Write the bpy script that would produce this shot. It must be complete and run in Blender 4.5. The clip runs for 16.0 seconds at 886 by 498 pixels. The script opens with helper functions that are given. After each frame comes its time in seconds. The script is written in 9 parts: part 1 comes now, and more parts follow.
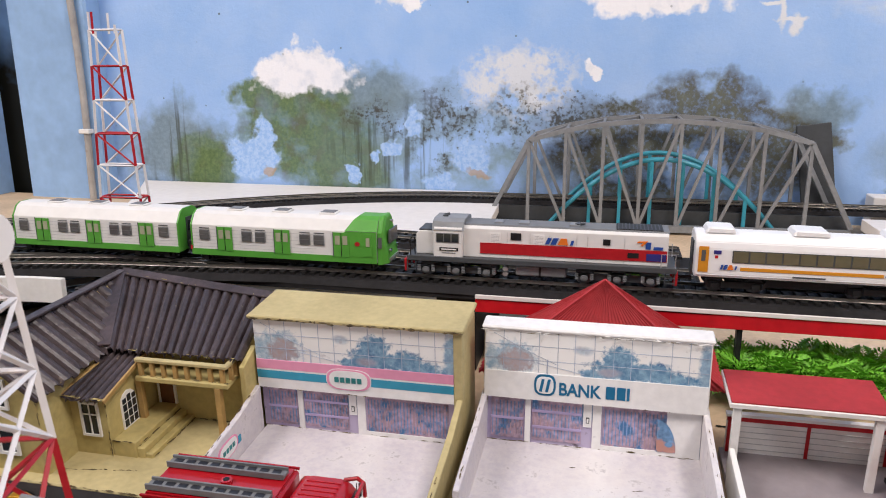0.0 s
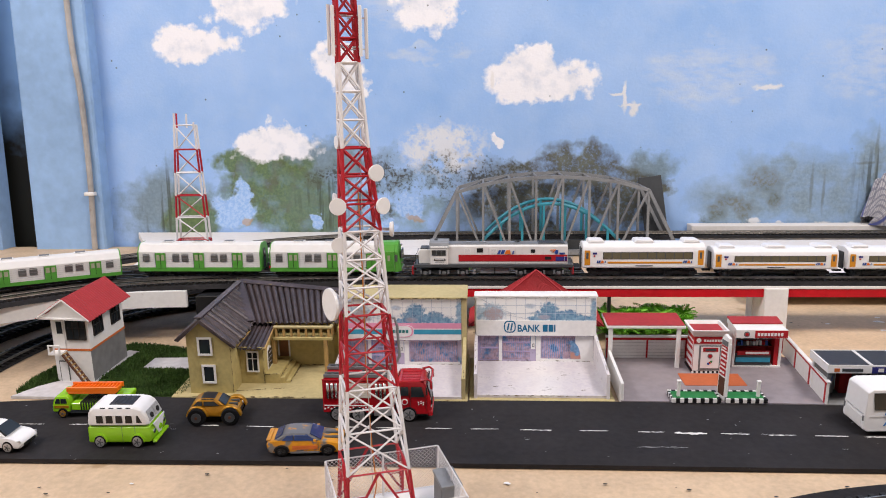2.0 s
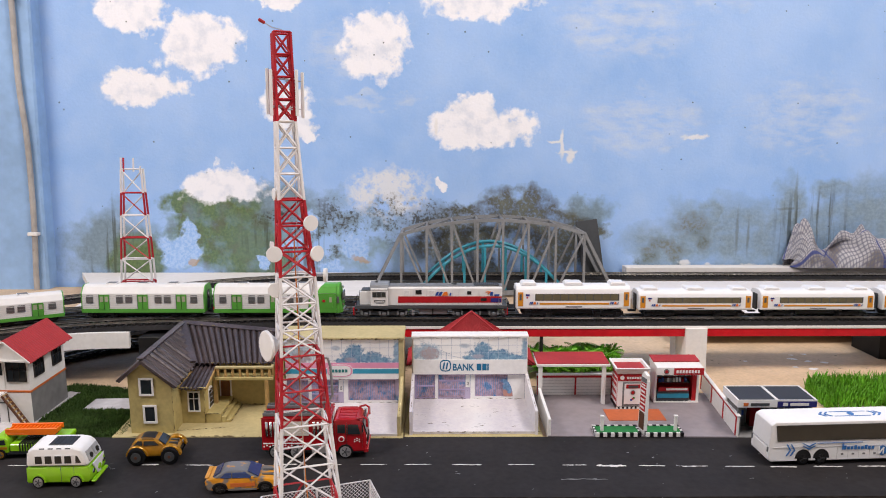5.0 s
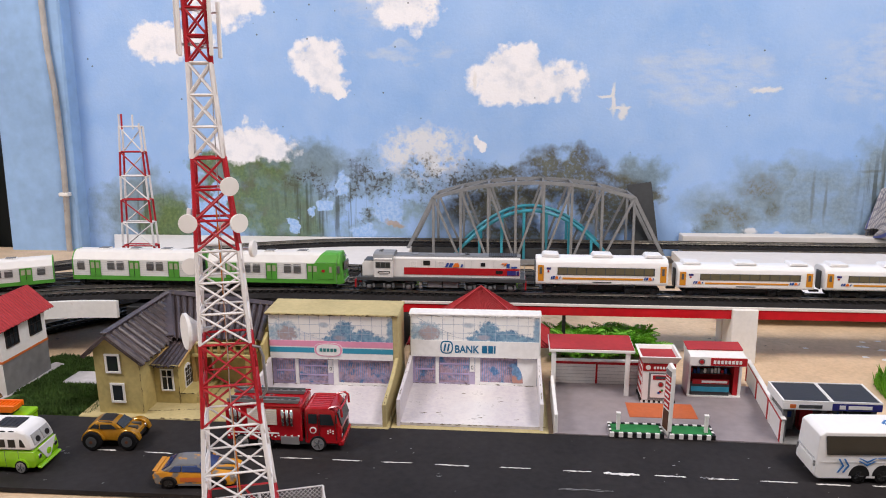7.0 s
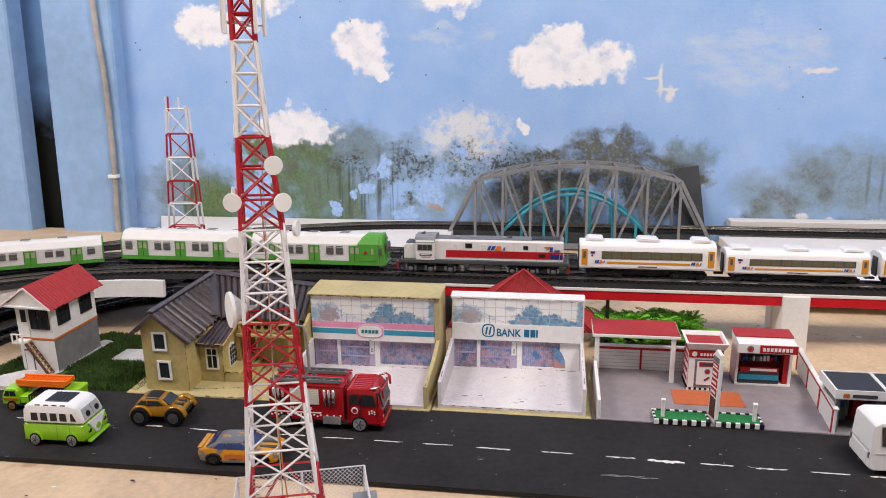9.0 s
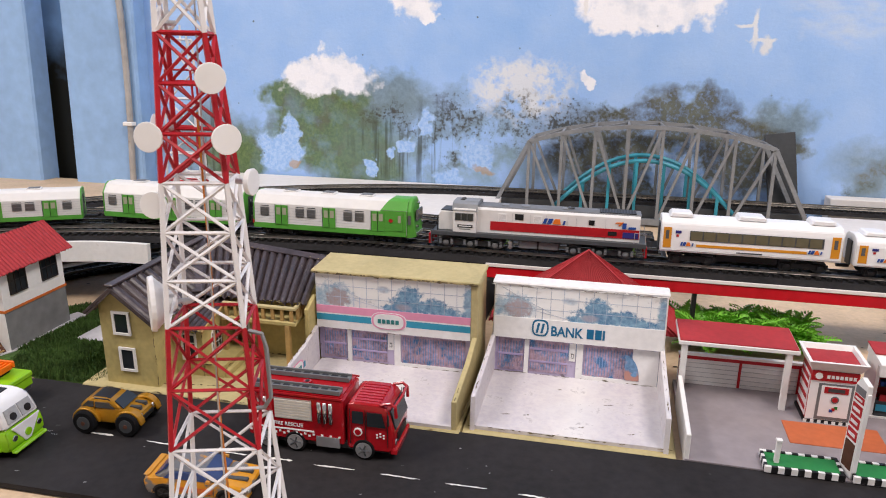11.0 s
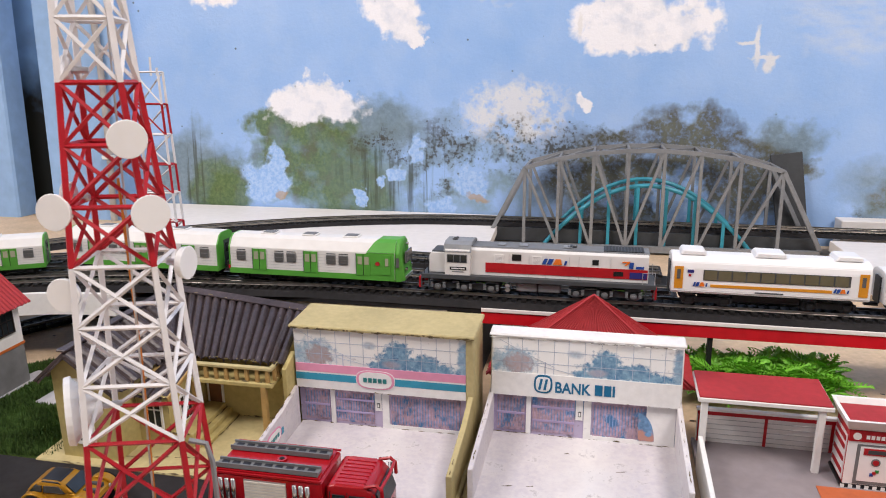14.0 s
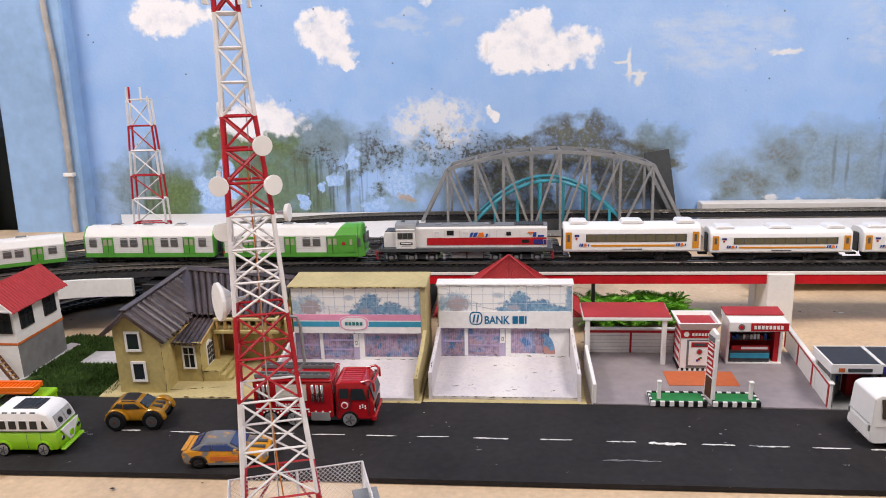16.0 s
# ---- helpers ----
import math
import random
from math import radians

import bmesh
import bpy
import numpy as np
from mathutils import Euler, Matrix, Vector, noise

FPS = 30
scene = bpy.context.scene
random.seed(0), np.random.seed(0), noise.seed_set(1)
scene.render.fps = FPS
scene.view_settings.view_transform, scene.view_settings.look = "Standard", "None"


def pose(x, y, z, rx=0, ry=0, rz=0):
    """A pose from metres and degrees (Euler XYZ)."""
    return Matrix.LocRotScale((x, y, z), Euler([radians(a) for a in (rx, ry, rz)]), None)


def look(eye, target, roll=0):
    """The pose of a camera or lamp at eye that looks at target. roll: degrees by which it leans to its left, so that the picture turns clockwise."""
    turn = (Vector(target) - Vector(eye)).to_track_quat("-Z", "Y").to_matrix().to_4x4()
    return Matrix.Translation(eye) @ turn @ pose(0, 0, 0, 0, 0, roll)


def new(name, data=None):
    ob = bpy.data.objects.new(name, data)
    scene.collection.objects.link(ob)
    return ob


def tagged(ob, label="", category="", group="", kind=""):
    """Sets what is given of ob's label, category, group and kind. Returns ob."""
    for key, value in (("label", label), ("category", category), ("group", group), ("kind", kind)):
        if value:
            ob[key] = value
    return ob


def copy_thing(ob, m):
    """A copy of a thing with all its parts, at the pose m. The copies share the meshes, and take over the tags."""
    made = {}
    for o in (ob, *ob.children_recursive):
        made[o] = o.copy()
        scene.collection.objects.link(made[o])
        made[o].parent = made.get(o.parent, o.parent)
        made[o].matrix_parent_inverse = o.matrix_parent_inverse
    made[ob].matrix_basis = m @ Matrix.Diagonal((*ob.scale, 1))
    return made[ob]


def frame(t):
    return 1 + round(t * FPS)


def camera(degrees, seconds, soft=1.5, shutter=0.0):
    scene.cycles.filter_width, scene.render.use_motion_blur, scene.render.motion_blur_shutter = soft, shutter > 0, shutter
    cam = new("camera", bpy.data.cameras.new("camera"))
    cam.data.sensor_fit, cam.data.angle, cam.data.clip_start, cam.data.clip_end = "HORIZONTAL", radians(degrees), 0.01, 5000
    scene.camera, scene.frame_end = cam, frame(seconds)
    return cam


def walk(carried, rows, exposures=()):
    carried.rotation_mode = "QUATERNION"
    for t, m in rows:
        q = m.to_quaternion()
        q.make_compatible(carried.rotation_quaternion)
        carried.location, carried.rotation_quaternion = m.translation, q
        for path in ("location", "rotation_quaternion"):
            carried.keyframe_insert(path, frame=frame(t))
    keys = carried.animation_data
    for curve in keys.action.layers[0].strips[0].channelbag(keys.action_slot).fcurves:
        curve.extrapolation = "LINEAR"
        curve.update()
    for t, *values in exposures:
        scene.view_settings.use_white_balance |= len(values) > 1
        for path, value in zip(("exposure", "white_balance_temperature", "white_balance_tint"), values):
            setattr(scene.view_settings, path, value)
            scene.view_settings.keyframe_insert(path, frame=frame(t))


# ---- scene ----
cam = camera(61.3, 16.0, soft=1.0)
cam.data.dof.use_dof = True
cam.data.dof.focus_distance, cam.data.dof.aperture_fstop = 0.60, 72.0
PATH = [
    (0, (0.0008, 0.0027, 0.2085), (-0.4259, 1.8934, -0.2848), -0.27),
    (0.5, (0.0213, -0.0420, 0.2274), (-0.3665, 1.8629, -0.2431), -0.80),
    (1, (0.0296, -0.1029, 0.2367), (-0.2560, 1.8272, -0.2024), -0.76),
    (1.5, (-0.0061, -0.2025, 0.2386), (-0.1899, 1.7475, -0.1659), -0.92),
    (2, (-0.0506, -0.3031, 0.2438), (-0.1536, 1.6608, -0.1203), -0.65),
    (2.5, (-0.0658, -0.3837, 0.2499), (-0.1156, 1.5902, -0.0682), -0.10),
    (3, (-0.0743, -0.4550, 0.2503), (-0.0919, 1.5245, -0.0348), 0.37),
    (3.5, (-0.0773, -0.4682, 0.2475), (-0.0734, 1.5146, -0.0144), 0.51),
    (4, (-0.0741, -0.4282, 0.2557), (-0.0323, 1.5555, 0.0043), 0.41),
    (4.2, (-0.0725, -0.4082, 0.2562), (-0.0217, 1.5760, 0.0103), 0.28),
    (6.3, (0.0281, -0.2598, 0.2481), (-0.0824, 1.7091, -0.0853), -0.38),
    (6.5, (0.0281, -0.2564, 0.2484), (-0.1075, 1.7092, -0.0956), -0.35),
    (7, (0.0283, -0.2498, 0.2468), (-0.1574, 1.7078, -0.1183), -0.23),
    (7.5, (0.0240, -0.2425, 0.2446), (-0.1915, 1.7091, -0.1362), -0.15),
    (8, (0.0203, -0.2412, 0.2422), (-0.2195, 1.7051, -0.1509), -0.16),
    (8.5, (0.0214, -0.2408, 0.2428), (-0.2434, 1.7007, -0.1580), -0.28),
    (9, (0.0263, -0.2458, 0.2439), (-0.2661, 1.6910, -0.1603), -0.37),
    (9.5, (0.0258, -0.2504, 0.2442), (-0.2993, 1.6803, -0.1642), -0.33),
    (10, (0.0287, -0.2457, 0.2439), (-0.3352, 1.6749, -0.1788), -0.19),
    (10.2, (0.0285, -0.2354, 0.2441), (-0.3447, 1.6808, -0.1903), 0.07),
    (12.3, (-0.0283, 0.0867, 0.1588), (-0.4797, 1.9559, -0.3908), 2.14),
    (12.5, (-0.0272, 0.0877, 0.1582), (-0.4798, 1.9582, -0.3863), 2.04),
    (13, (-0.0212, 0.0776, 0.1674), (-0.4753, 1.9539, -0.3552), 1.46),
    (13.5, (-0.0158, 0.0306, 0.1914), (-0.4477, 1.9227, -0.2919), 0.89),
    (14, (0.0029, -0.0623, 0.2252), (-0.4062, 1.8443, -0.2196), -0.10),
    (14.5, (0.0030, -0.1160, 0.2311), (-0.3435, 1.8065, -0.1979), -0.68),
    (15, (-0.0395, -0.1619, 0.2357), (-0.2968, 1.7775, -0.1799), -1.15),
    (15.5, (-0.0355, -0.2091, 0.2376), (-0.2366, 1.7358, -0.1828), -1.42),
    (16, (0.0043, -0.2322, 0.2343), (-0.1810, 1.7146, -0.1850), -1.42),
]
EXPO = [(0.0, 0.06), (4.2, 0.0), (10.2, 0.02), (12.4, 0.16), (13.2, 0.16), (14.5, 0.03), (16.0, 0.08)]
walk(cam, [(t, look(eye, target, roll)) for t, eye, target, roll in PATH], exposures=EXPO)

# ---------- light ----------
world = bpy.data.worlds.new("world")
scene.world = world
world.use_nodes = True
world.node_tree.nodes["Background"].inputs[0].default_value = (1.0, 0.94, 1.0, 1)
world.node_tree.nodes["Background"].inputs[1].default_value = 0.3


def area(name, eye, target, sx, sy, watts, rgb=(1, 1, 1)):
    d = bpy.data.lights.new(name, "AREA")
    d.shape, d.size, d.size_y, d.energy, d.color = "RECTANGLE", sx, sy, watts, rgb
    ob = new(name, d)
    ob.matrix_world = look(eye, target)
    return ob


area("ceiling_tube_light", (0.78, -0.32, 1.60), (0.0, 0.40, 0.0), 0.8, 0.16, 23, (1.0, 0.915, 0.88))
area("ceiling_tube_light", (-1.30, -0.40, 1.50), (-0.2, 0.6, 0.15), 1.0, 0.20, 23, (1.0, 0.92, 0.91))
scene.view_settings.exposure = 0.0


# ---------- materials ----------
def mat(name, rgb, rough=0.6, metal=0.0, var=0.12, scale=300.0, bump=0.1, spots=None, coat=0.0, spec=None):
    """Plain surface: base colour with two scales of variation, and fine relief. spots: (rgb, amount, scale)."""
    m = bpy.data.materials.new(name)
    m.use_nodes = True
    nt = m.node_tree
    N, L = nt.nodes, nt.links
    p = N["Principled BSDF"]
    p.inputs["Roughness"].default_value, p.inputs["Metallic"].default_value = rough, metal
    p.inputs["Coat Weight"].default_value = coat
    p.inputs["Specular IOR Level"].default_value = 0.3 if spec is None else spec
    tc = N.new("ShaderNodeTexCoord")
    n1 = N.new("ShaderNodeTexNoise")
    n1.inputs["Scale"].default_value, n1.inputs["Detail"].default_value = scale, 5
    n2 = N.new("ShaderNodeTexNoise")
    n2.inputs["Scale"].default_value, n2.inputs["Detail"].default_value = scale * 0.12, 3
    L.new(tc.outputs["Object"], n1.inputs["Vector"])
    L.new(tc.outputs["Object"], n2.inputs["Vector"])
    add = N.new("ShaderNodeMath")
    add.operation = "ADD"
    L.new(n1.outputs["Fac"], add.inputs[0])
    L.new(n2.outputs["Fac"], add.inputs[1])
    mr = N.new("ShaderNodeMapRange")
    mr.inputs["From Min"].default_value, mr.inputs["From Max"].default_value = 0.7, 1.3
    mr.inputs["To Min"].default_value, mr.inputs["To Max"].default_value = 1 - var, 1 + var
    L.new(add.outputs[0], mr.inputs["Value"])
    mix = N.new("ShaderNodeVectorMath")
    mix.operation = "SCALE"
    mix.inputs[0].default_value = rgb
    L.new(mr.outputs[0], mix.inputs["Scale"])
    out = mix.outputs[0]
    if spots:
        srgb, amount, sscale = spots
        n3 = N.new("ShaderNodeTexNoise")
        n3.inputs["Scale"].default_value, n3.inputs["Detail"].default_value = sscale, 6
        L.new(tc.outputs["Object"], n3.inputs["Vector"])
        r3 = N.new("ShaderNodeMapRange")
        r3.inputs["From Min"].default_value, r3.inputs["From Max"].default_value = 0.72 - amount, 0.80 - amount
        L.new(n3.outputs["Fac"], r3.inputs["Value"])
        mx = N.new("ShaderNodeMix")
        mx.data_type = "RGBA"
        L.new(r3.outputs[0], mx.inputs["Factor"])
        L.new(out, mx.inputs["A"])
        mx.inputs["B"].default_value = (*srgb, 1)
        out = mx.outputs["Result"]
    L.new(out, p.inputs["Base Color"])
    if bump:
        b = N.new("ShaderNodeBump")
        b.inputs["Strength"].default_value, b.inputs["Distance"].default_value = bump, 0.0006
        L.new(n1.outputs["Fac"], b.inputs["Height"])
        L.new(b.outputs[0], p.inputs["Normal"])
    return m


def glass(name, rgb=(0.02, 0.025, 0.03), rough=0.08):
    m = mat(name, rgb, rough, 0, 0.1, 200, 0)
    m.node_tree.nodes["Principled BSDF"].inputs["Specular IOR Level"].default_value = 0.45
    return m


def shaded_rotten():
    """Blue paint darkened to stand for shade, with black rot that climbs in from the foot, its upper limit uneven."""
    # deeper blue than blue_wall: the recess's shade is put into the colour
    m = mat("shaded_rotten_blue_paint", (0.18, 0.34, 0.60), 0.6, 0, 0.15, 14, 0.3, spots=((0.06, 0.10, 0.15), 0.10, 12))
    N, L = m.node_tree.nodes, m.node_tree.links
    p = N["Principled BSDF"]
    src = p.inputs["Base Color"].links[0].from_socket
    tc = N.new("ShaderNodeTexCoord")
    n = N.new("ShaderNodeTexNoise")
    n.inputs["Scale"].default_value, n.inputs["Detail"].default_value = 9, 5
    L.new(tc.outputs["Object"], n.inputs["Vector"])
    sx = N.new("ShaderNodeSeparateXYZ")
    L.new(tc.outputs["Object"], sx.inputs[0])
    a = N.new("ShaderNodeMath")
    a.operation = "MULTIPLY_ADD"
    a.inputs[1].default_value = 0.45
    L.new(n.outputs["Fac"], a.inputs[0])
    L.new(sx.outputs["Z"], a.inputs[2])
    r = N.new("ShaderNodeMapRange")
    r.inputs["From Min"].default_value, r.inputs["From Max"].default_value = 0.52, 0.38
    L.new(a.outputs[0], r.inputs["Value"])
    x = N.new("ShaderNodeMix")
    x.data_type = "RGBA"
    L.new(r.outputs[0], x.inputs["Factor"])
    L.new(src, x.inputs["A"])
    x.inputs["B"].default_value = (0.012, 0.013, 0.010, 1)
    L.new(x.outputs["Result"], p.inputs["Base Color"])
    return m


M = {}
M["plywood"] = mat("plywood", (0.60, 0.45, 0.30), 0.6, 0, 0.14, 260, 0.3, spots=((0.42, 0.29, 0.17), 0.07, 26))
M["asphalt"] = mat("black_foam_sheet", (0.021, 0.019, 0.020), 0.7, 0, 0.3, 200, 0.2, spots=((0.10, 0.10, 0.10), -0.01, 120), spec=0.2)
M["roadbed"] = mat("roadbed", (0.020, 0.019, 0.020), 0.8, 0, 0.3, 250, 0.3, spec=0.15)
M["sleeper"] = mat("sleeper_plastic", (0.012, 0.011, 0.011), 0.6, 0, 0.3, 400, 0.2)
M["rail"] = mat("rail_metal", (0.36, 0.34, 0.31), 0.34, 0.9, 0.25, 200, 0.05)
M["white"] = mat("white_board", (0.78, 0.75, 0.72), 0.6, 0, 0.05, 120, 0.08, spots=((0.5, 0.44, 0.36), 0.0, 35))
M["white_paint"] = mat("white_paint", (0.80, 0.79, 0.77), 0.45, 0, 0.05, 300, 0.06, spots=((0.5, 0.42, 0.33), -0.02, 80))
M["white_plastic"] = mat("white_plastic", (0.82, 0.82, 0.82), 0.3, 0, 0.03, 200, 0.02)
M["red_tape"] = mat("red_tape", (0.55, 0.012, 0.02), 0.25, 0, 0.15, 120, 0.3)
M["red"] = mat("red_paint", (0.42, 0.012, 0.018), 0.45, 0, 0.15, 300, 0.1)
M["red_roof"] = mat("red_roof_sheet", (0.38, 0.030, 0.035), 0.6, 0, 0.14, 250, 0.1)
M["lattice_red"] = mat("lattice_red", (0.40, 0.012, 0.022), 0.4, 0, 0.2, 300, 0.08)
M["lattice_white"] = mat("lattice_white", (0.74, 0.73, 0.74), 0.45, 0, 0.06, 300, 0.08, spots=((0.45, 0.2, 0.2), -0.03, 120))
M["grey_steel"] = mat("grey_painted_steel", (0.24, 0.25, 0.26), 0.5, 0.1, 0.15, 200, 0.1)
M["dark_grey"] = mat("dark_grey", (0.06, 0.065, 0.07), 0.5, 0, 0.15, 200, 0.1)
M["mid_grey"] = mat("mid_grey", (0.16, 0.165, 0.17), 0.5, 0, 0.15, 200, 0.1)
M["black"] = mat("black", (0.012, 0.012, 0.013), 0.5, 0, 0.2, 200, 0.1)
M["rubber"] = mat("rubber", (0.008, 0.008, 0.009), 0.8, 0, 0.2, 300, 0.1, spec=0.12)
M["chrome"] = mat("chrome", (0.7, 0.7, 0.7), 0.2, 1.0, 0.05, 200, 0.0)
M["silver"] = mat("silver", (0.55, 0.55, 0.56), 0.35, 0.8, 0.08, 200, 0.05)
M["blue_arch"] = mat("blue_arch", (0.045, 0.30, 0.40), 0.4, 0, 0.12, 200, 0.06)
M["cream_card"] = mat("cream_card", (0.47, 0.395, 0.20), 0.65, 0, 0.12, 320, 0.3, spots=((0.20, 0.13, 0.05), 0.0, 110))
M["cream_wall"] = mat("cream_wall", (0.47, 0.385, 0.16), 0.6, 0, 0.16, 260, 0.25, spots=((0.12, 0.08, 0.03), 0.0, 130))
M["brown_roof"] = mat("brown_roof", (0.062, 0.046, 0.048), 0.36, 0, 0.4, 320, 0.6, spots=((0.30, 0.24, 0.20), 0.03, 170), spec=0.4)
M["wood"] = mat("pale_wood", (0.42, 0.27, 0.10), 0.55, 0, 0.2, 250, 0.15)
M["glass"] = glass("dark_glass")
M["glass_grey"] = glass("grey_glass", (0.10, 0.10, 0.10), 0.15)
M["green_train"] = mat("green_print", (0.09, 0.33, 0.045), 0.4, 0, 0.08, 150, 0.04)
M["train_white"] = mat("train_white_card", (0.72, 0.71, 0.69), 0.45, 0, 0.05, 150, 0.05, spots=((0.45, 0.4, 0.34), -0.03, 70))
M["orange"] = mat("orange", (0.62, 0.26, 0.02), 0.45, 0, 0.08, 200, 0.03)
M["logo_blue"] = mat("logo_blue", (0.02, 0.07, 0.30), 0.4, 0, 0.05, 200, 0.0)
M["logo_orange"] = mat("logo_orange", (0.75, 0.18, 0.02), 0.4, 0, 0.05, 200, 0.0)
M["lime"] = mat("lime_paint", (0.27, 0.58, 0.015), 0.25, 0, 0.05, 150, 0.02, coat=0.5)
M["bright_orange"] = mat("orange_plastic", (0.85, 0.17, 0.01), 0.35, 0, 0.06, 150, 0.03)
M["gold"] = mat("gold_paint", (0.42, 0.20, 0.012), 0.3, 0.35, 0.15, 200, 0.04, coat=0.4)
M["yellow"] = mat("yellow_paint", (0.62, 0.27, 0.012), 0.3, 0.1, 0.12, 150, 0.04, coat=0.4)
M["yellow_worn"] = mat("worn_yellow_paint", (0.62, 0.27, 0.012), 0.35, 0.1, 0.15, 150, 0.05, spots=((0.17, 0.165, 0.16), 0.19, 120), coat=0.3)
M["grey_worn"] = mat("worn_grey_paint", (0.15, 0.15, 0.155), 0.4, 0.1, 0.15, 150, 0.05, spots=((0.55, 0.24, 0.012), 0.12, 150), coat=0.3)
M["fire_red"] = mat("fire_red", (0.36, 0.006, 0.012), 0.25, 0, 0.1, 150, 0.03, coat=0.5)
M["grass"] = mat("turf", (0.05, 0.10, 0.02), 0.85, 0, 0.45, 500, 0.6)
M["concrete"] = mat("concrete", (0.26, 0.26, 0.26), 0.8, 0, 0.2, 200, 0.3)
M["station_floor"] = mat("station_floor", (0.27, 0.238, 0.25), 0.5, 0, 0.14, 120, 0.08)
M["brick_orange"] = mat("orange_print", (0.50, 0.13, 0.05), 0.5, 0, 0.12, 250, 0.05)
M["island_green"] = mat("island_green", (0.02, 0.20, 0.05), 0.5, 0, 0.12, 250, 0.05)
M["leaf"] = mat("leaf_green", (0.21, 0.56, 0.05), 0.45, 0, 0.40, 120, 0.05)
M["leaf_light"] = mat("leaf_light", (0.24, 0.44, 0.06), 0.5, 0, 0.3, 200, 0.05)
M["leaf_grass"] = mat("grass_plastic", (0.13, 0.37, 0.02), 0.5, 0, 0.4, 200, 0.05)
M["print_blue"] = mat("print_blue", (0.04, 0.28, 0.42), 0.5, 0, 0.15, 150, 0.03)
M["print_pink"] = mat("print_pink", (0.72, 0.30, 0.44), 0.5, 0, 0.1, 150, 0.03)
M["print_lilac"] = mat("print_lilac", (0.40, 0.33, 0.52), 0.5, 0, 0.25, 60, 0.03, spots=((0.30, 0.22, 0.50), 0.1, 40))
M["print_shutter"] = mat("print_shutter", (0.26, 0.27, 0.42), 0.5, 0, 0.5, 180, 0.03, spots=((0.42, 0.26, 0.28), 0.16, 90))
M["print_line"] = mat("print_line", (0.40, 0.45, 0.55), 0.5, 0, 0.2, 150, 0.0)
M["line_grey"] = mat("line_grey", (0.5, 0.5, 0.5), 0.5, 0, 0.2, 150, 0.0)
M["bri_blue"] = mat("bank_blue", (0.012, 0.13, 0.26), 0.45, 0, 0.1, 150, 0.0)
M["navy"] = mat("navy", (0.03, 0.03, 0.18), 0.4, 0, 0.08, 150, 0.0)
M["roof_black"] = mat("booth_roof_black", (0.02, 0.02, 0.024), 0.35, 0, 0.2, 200, 0.1)
M["pipe"] = mat("grey_conduit", (0.40, 0.38, 0.36), 0.5, 0, 0.2, 60, 0.1, spots=((0.22, 0.17, 0.13), 0.05, 30))
M["blue_wall"] = mat("blue_painted_timber", (0.29, 0.46, 0.72), 0.5, 0, 0.12, 60, 0.3, spots=((0.17, 0.26, 0.36), 0.02, 10))
M["shaded_rotten_wall"] = shaded_rotten()
M["room_wall"] = mat("plain_plaster", (0.74, 0.72, 0.71), 0.8, 0, 0.06, 10, 0.2)
M["floor_tile"] = mat("room_floor", (0.25, 0.23, 0.2), 0.5, 0, 0.1, 10, 0.1)
M["cable"] = mat("orange_cable", (0.6, 0.2, 0.03), 0.4, 0, 0.1, 200, 0)
M["smear"] = mat("dried_paint_smear", (0.32, 0.32, 0.33), 0.6, 0, 0.4, 500, 0.2)
M["paint_white"] = mat("road_paint", (0.72, 0.71, 0.69), 0.6, 0, 0.2, 500, 0.2, spots=((0.12, 0.12, 0.12), 0.10, 420))


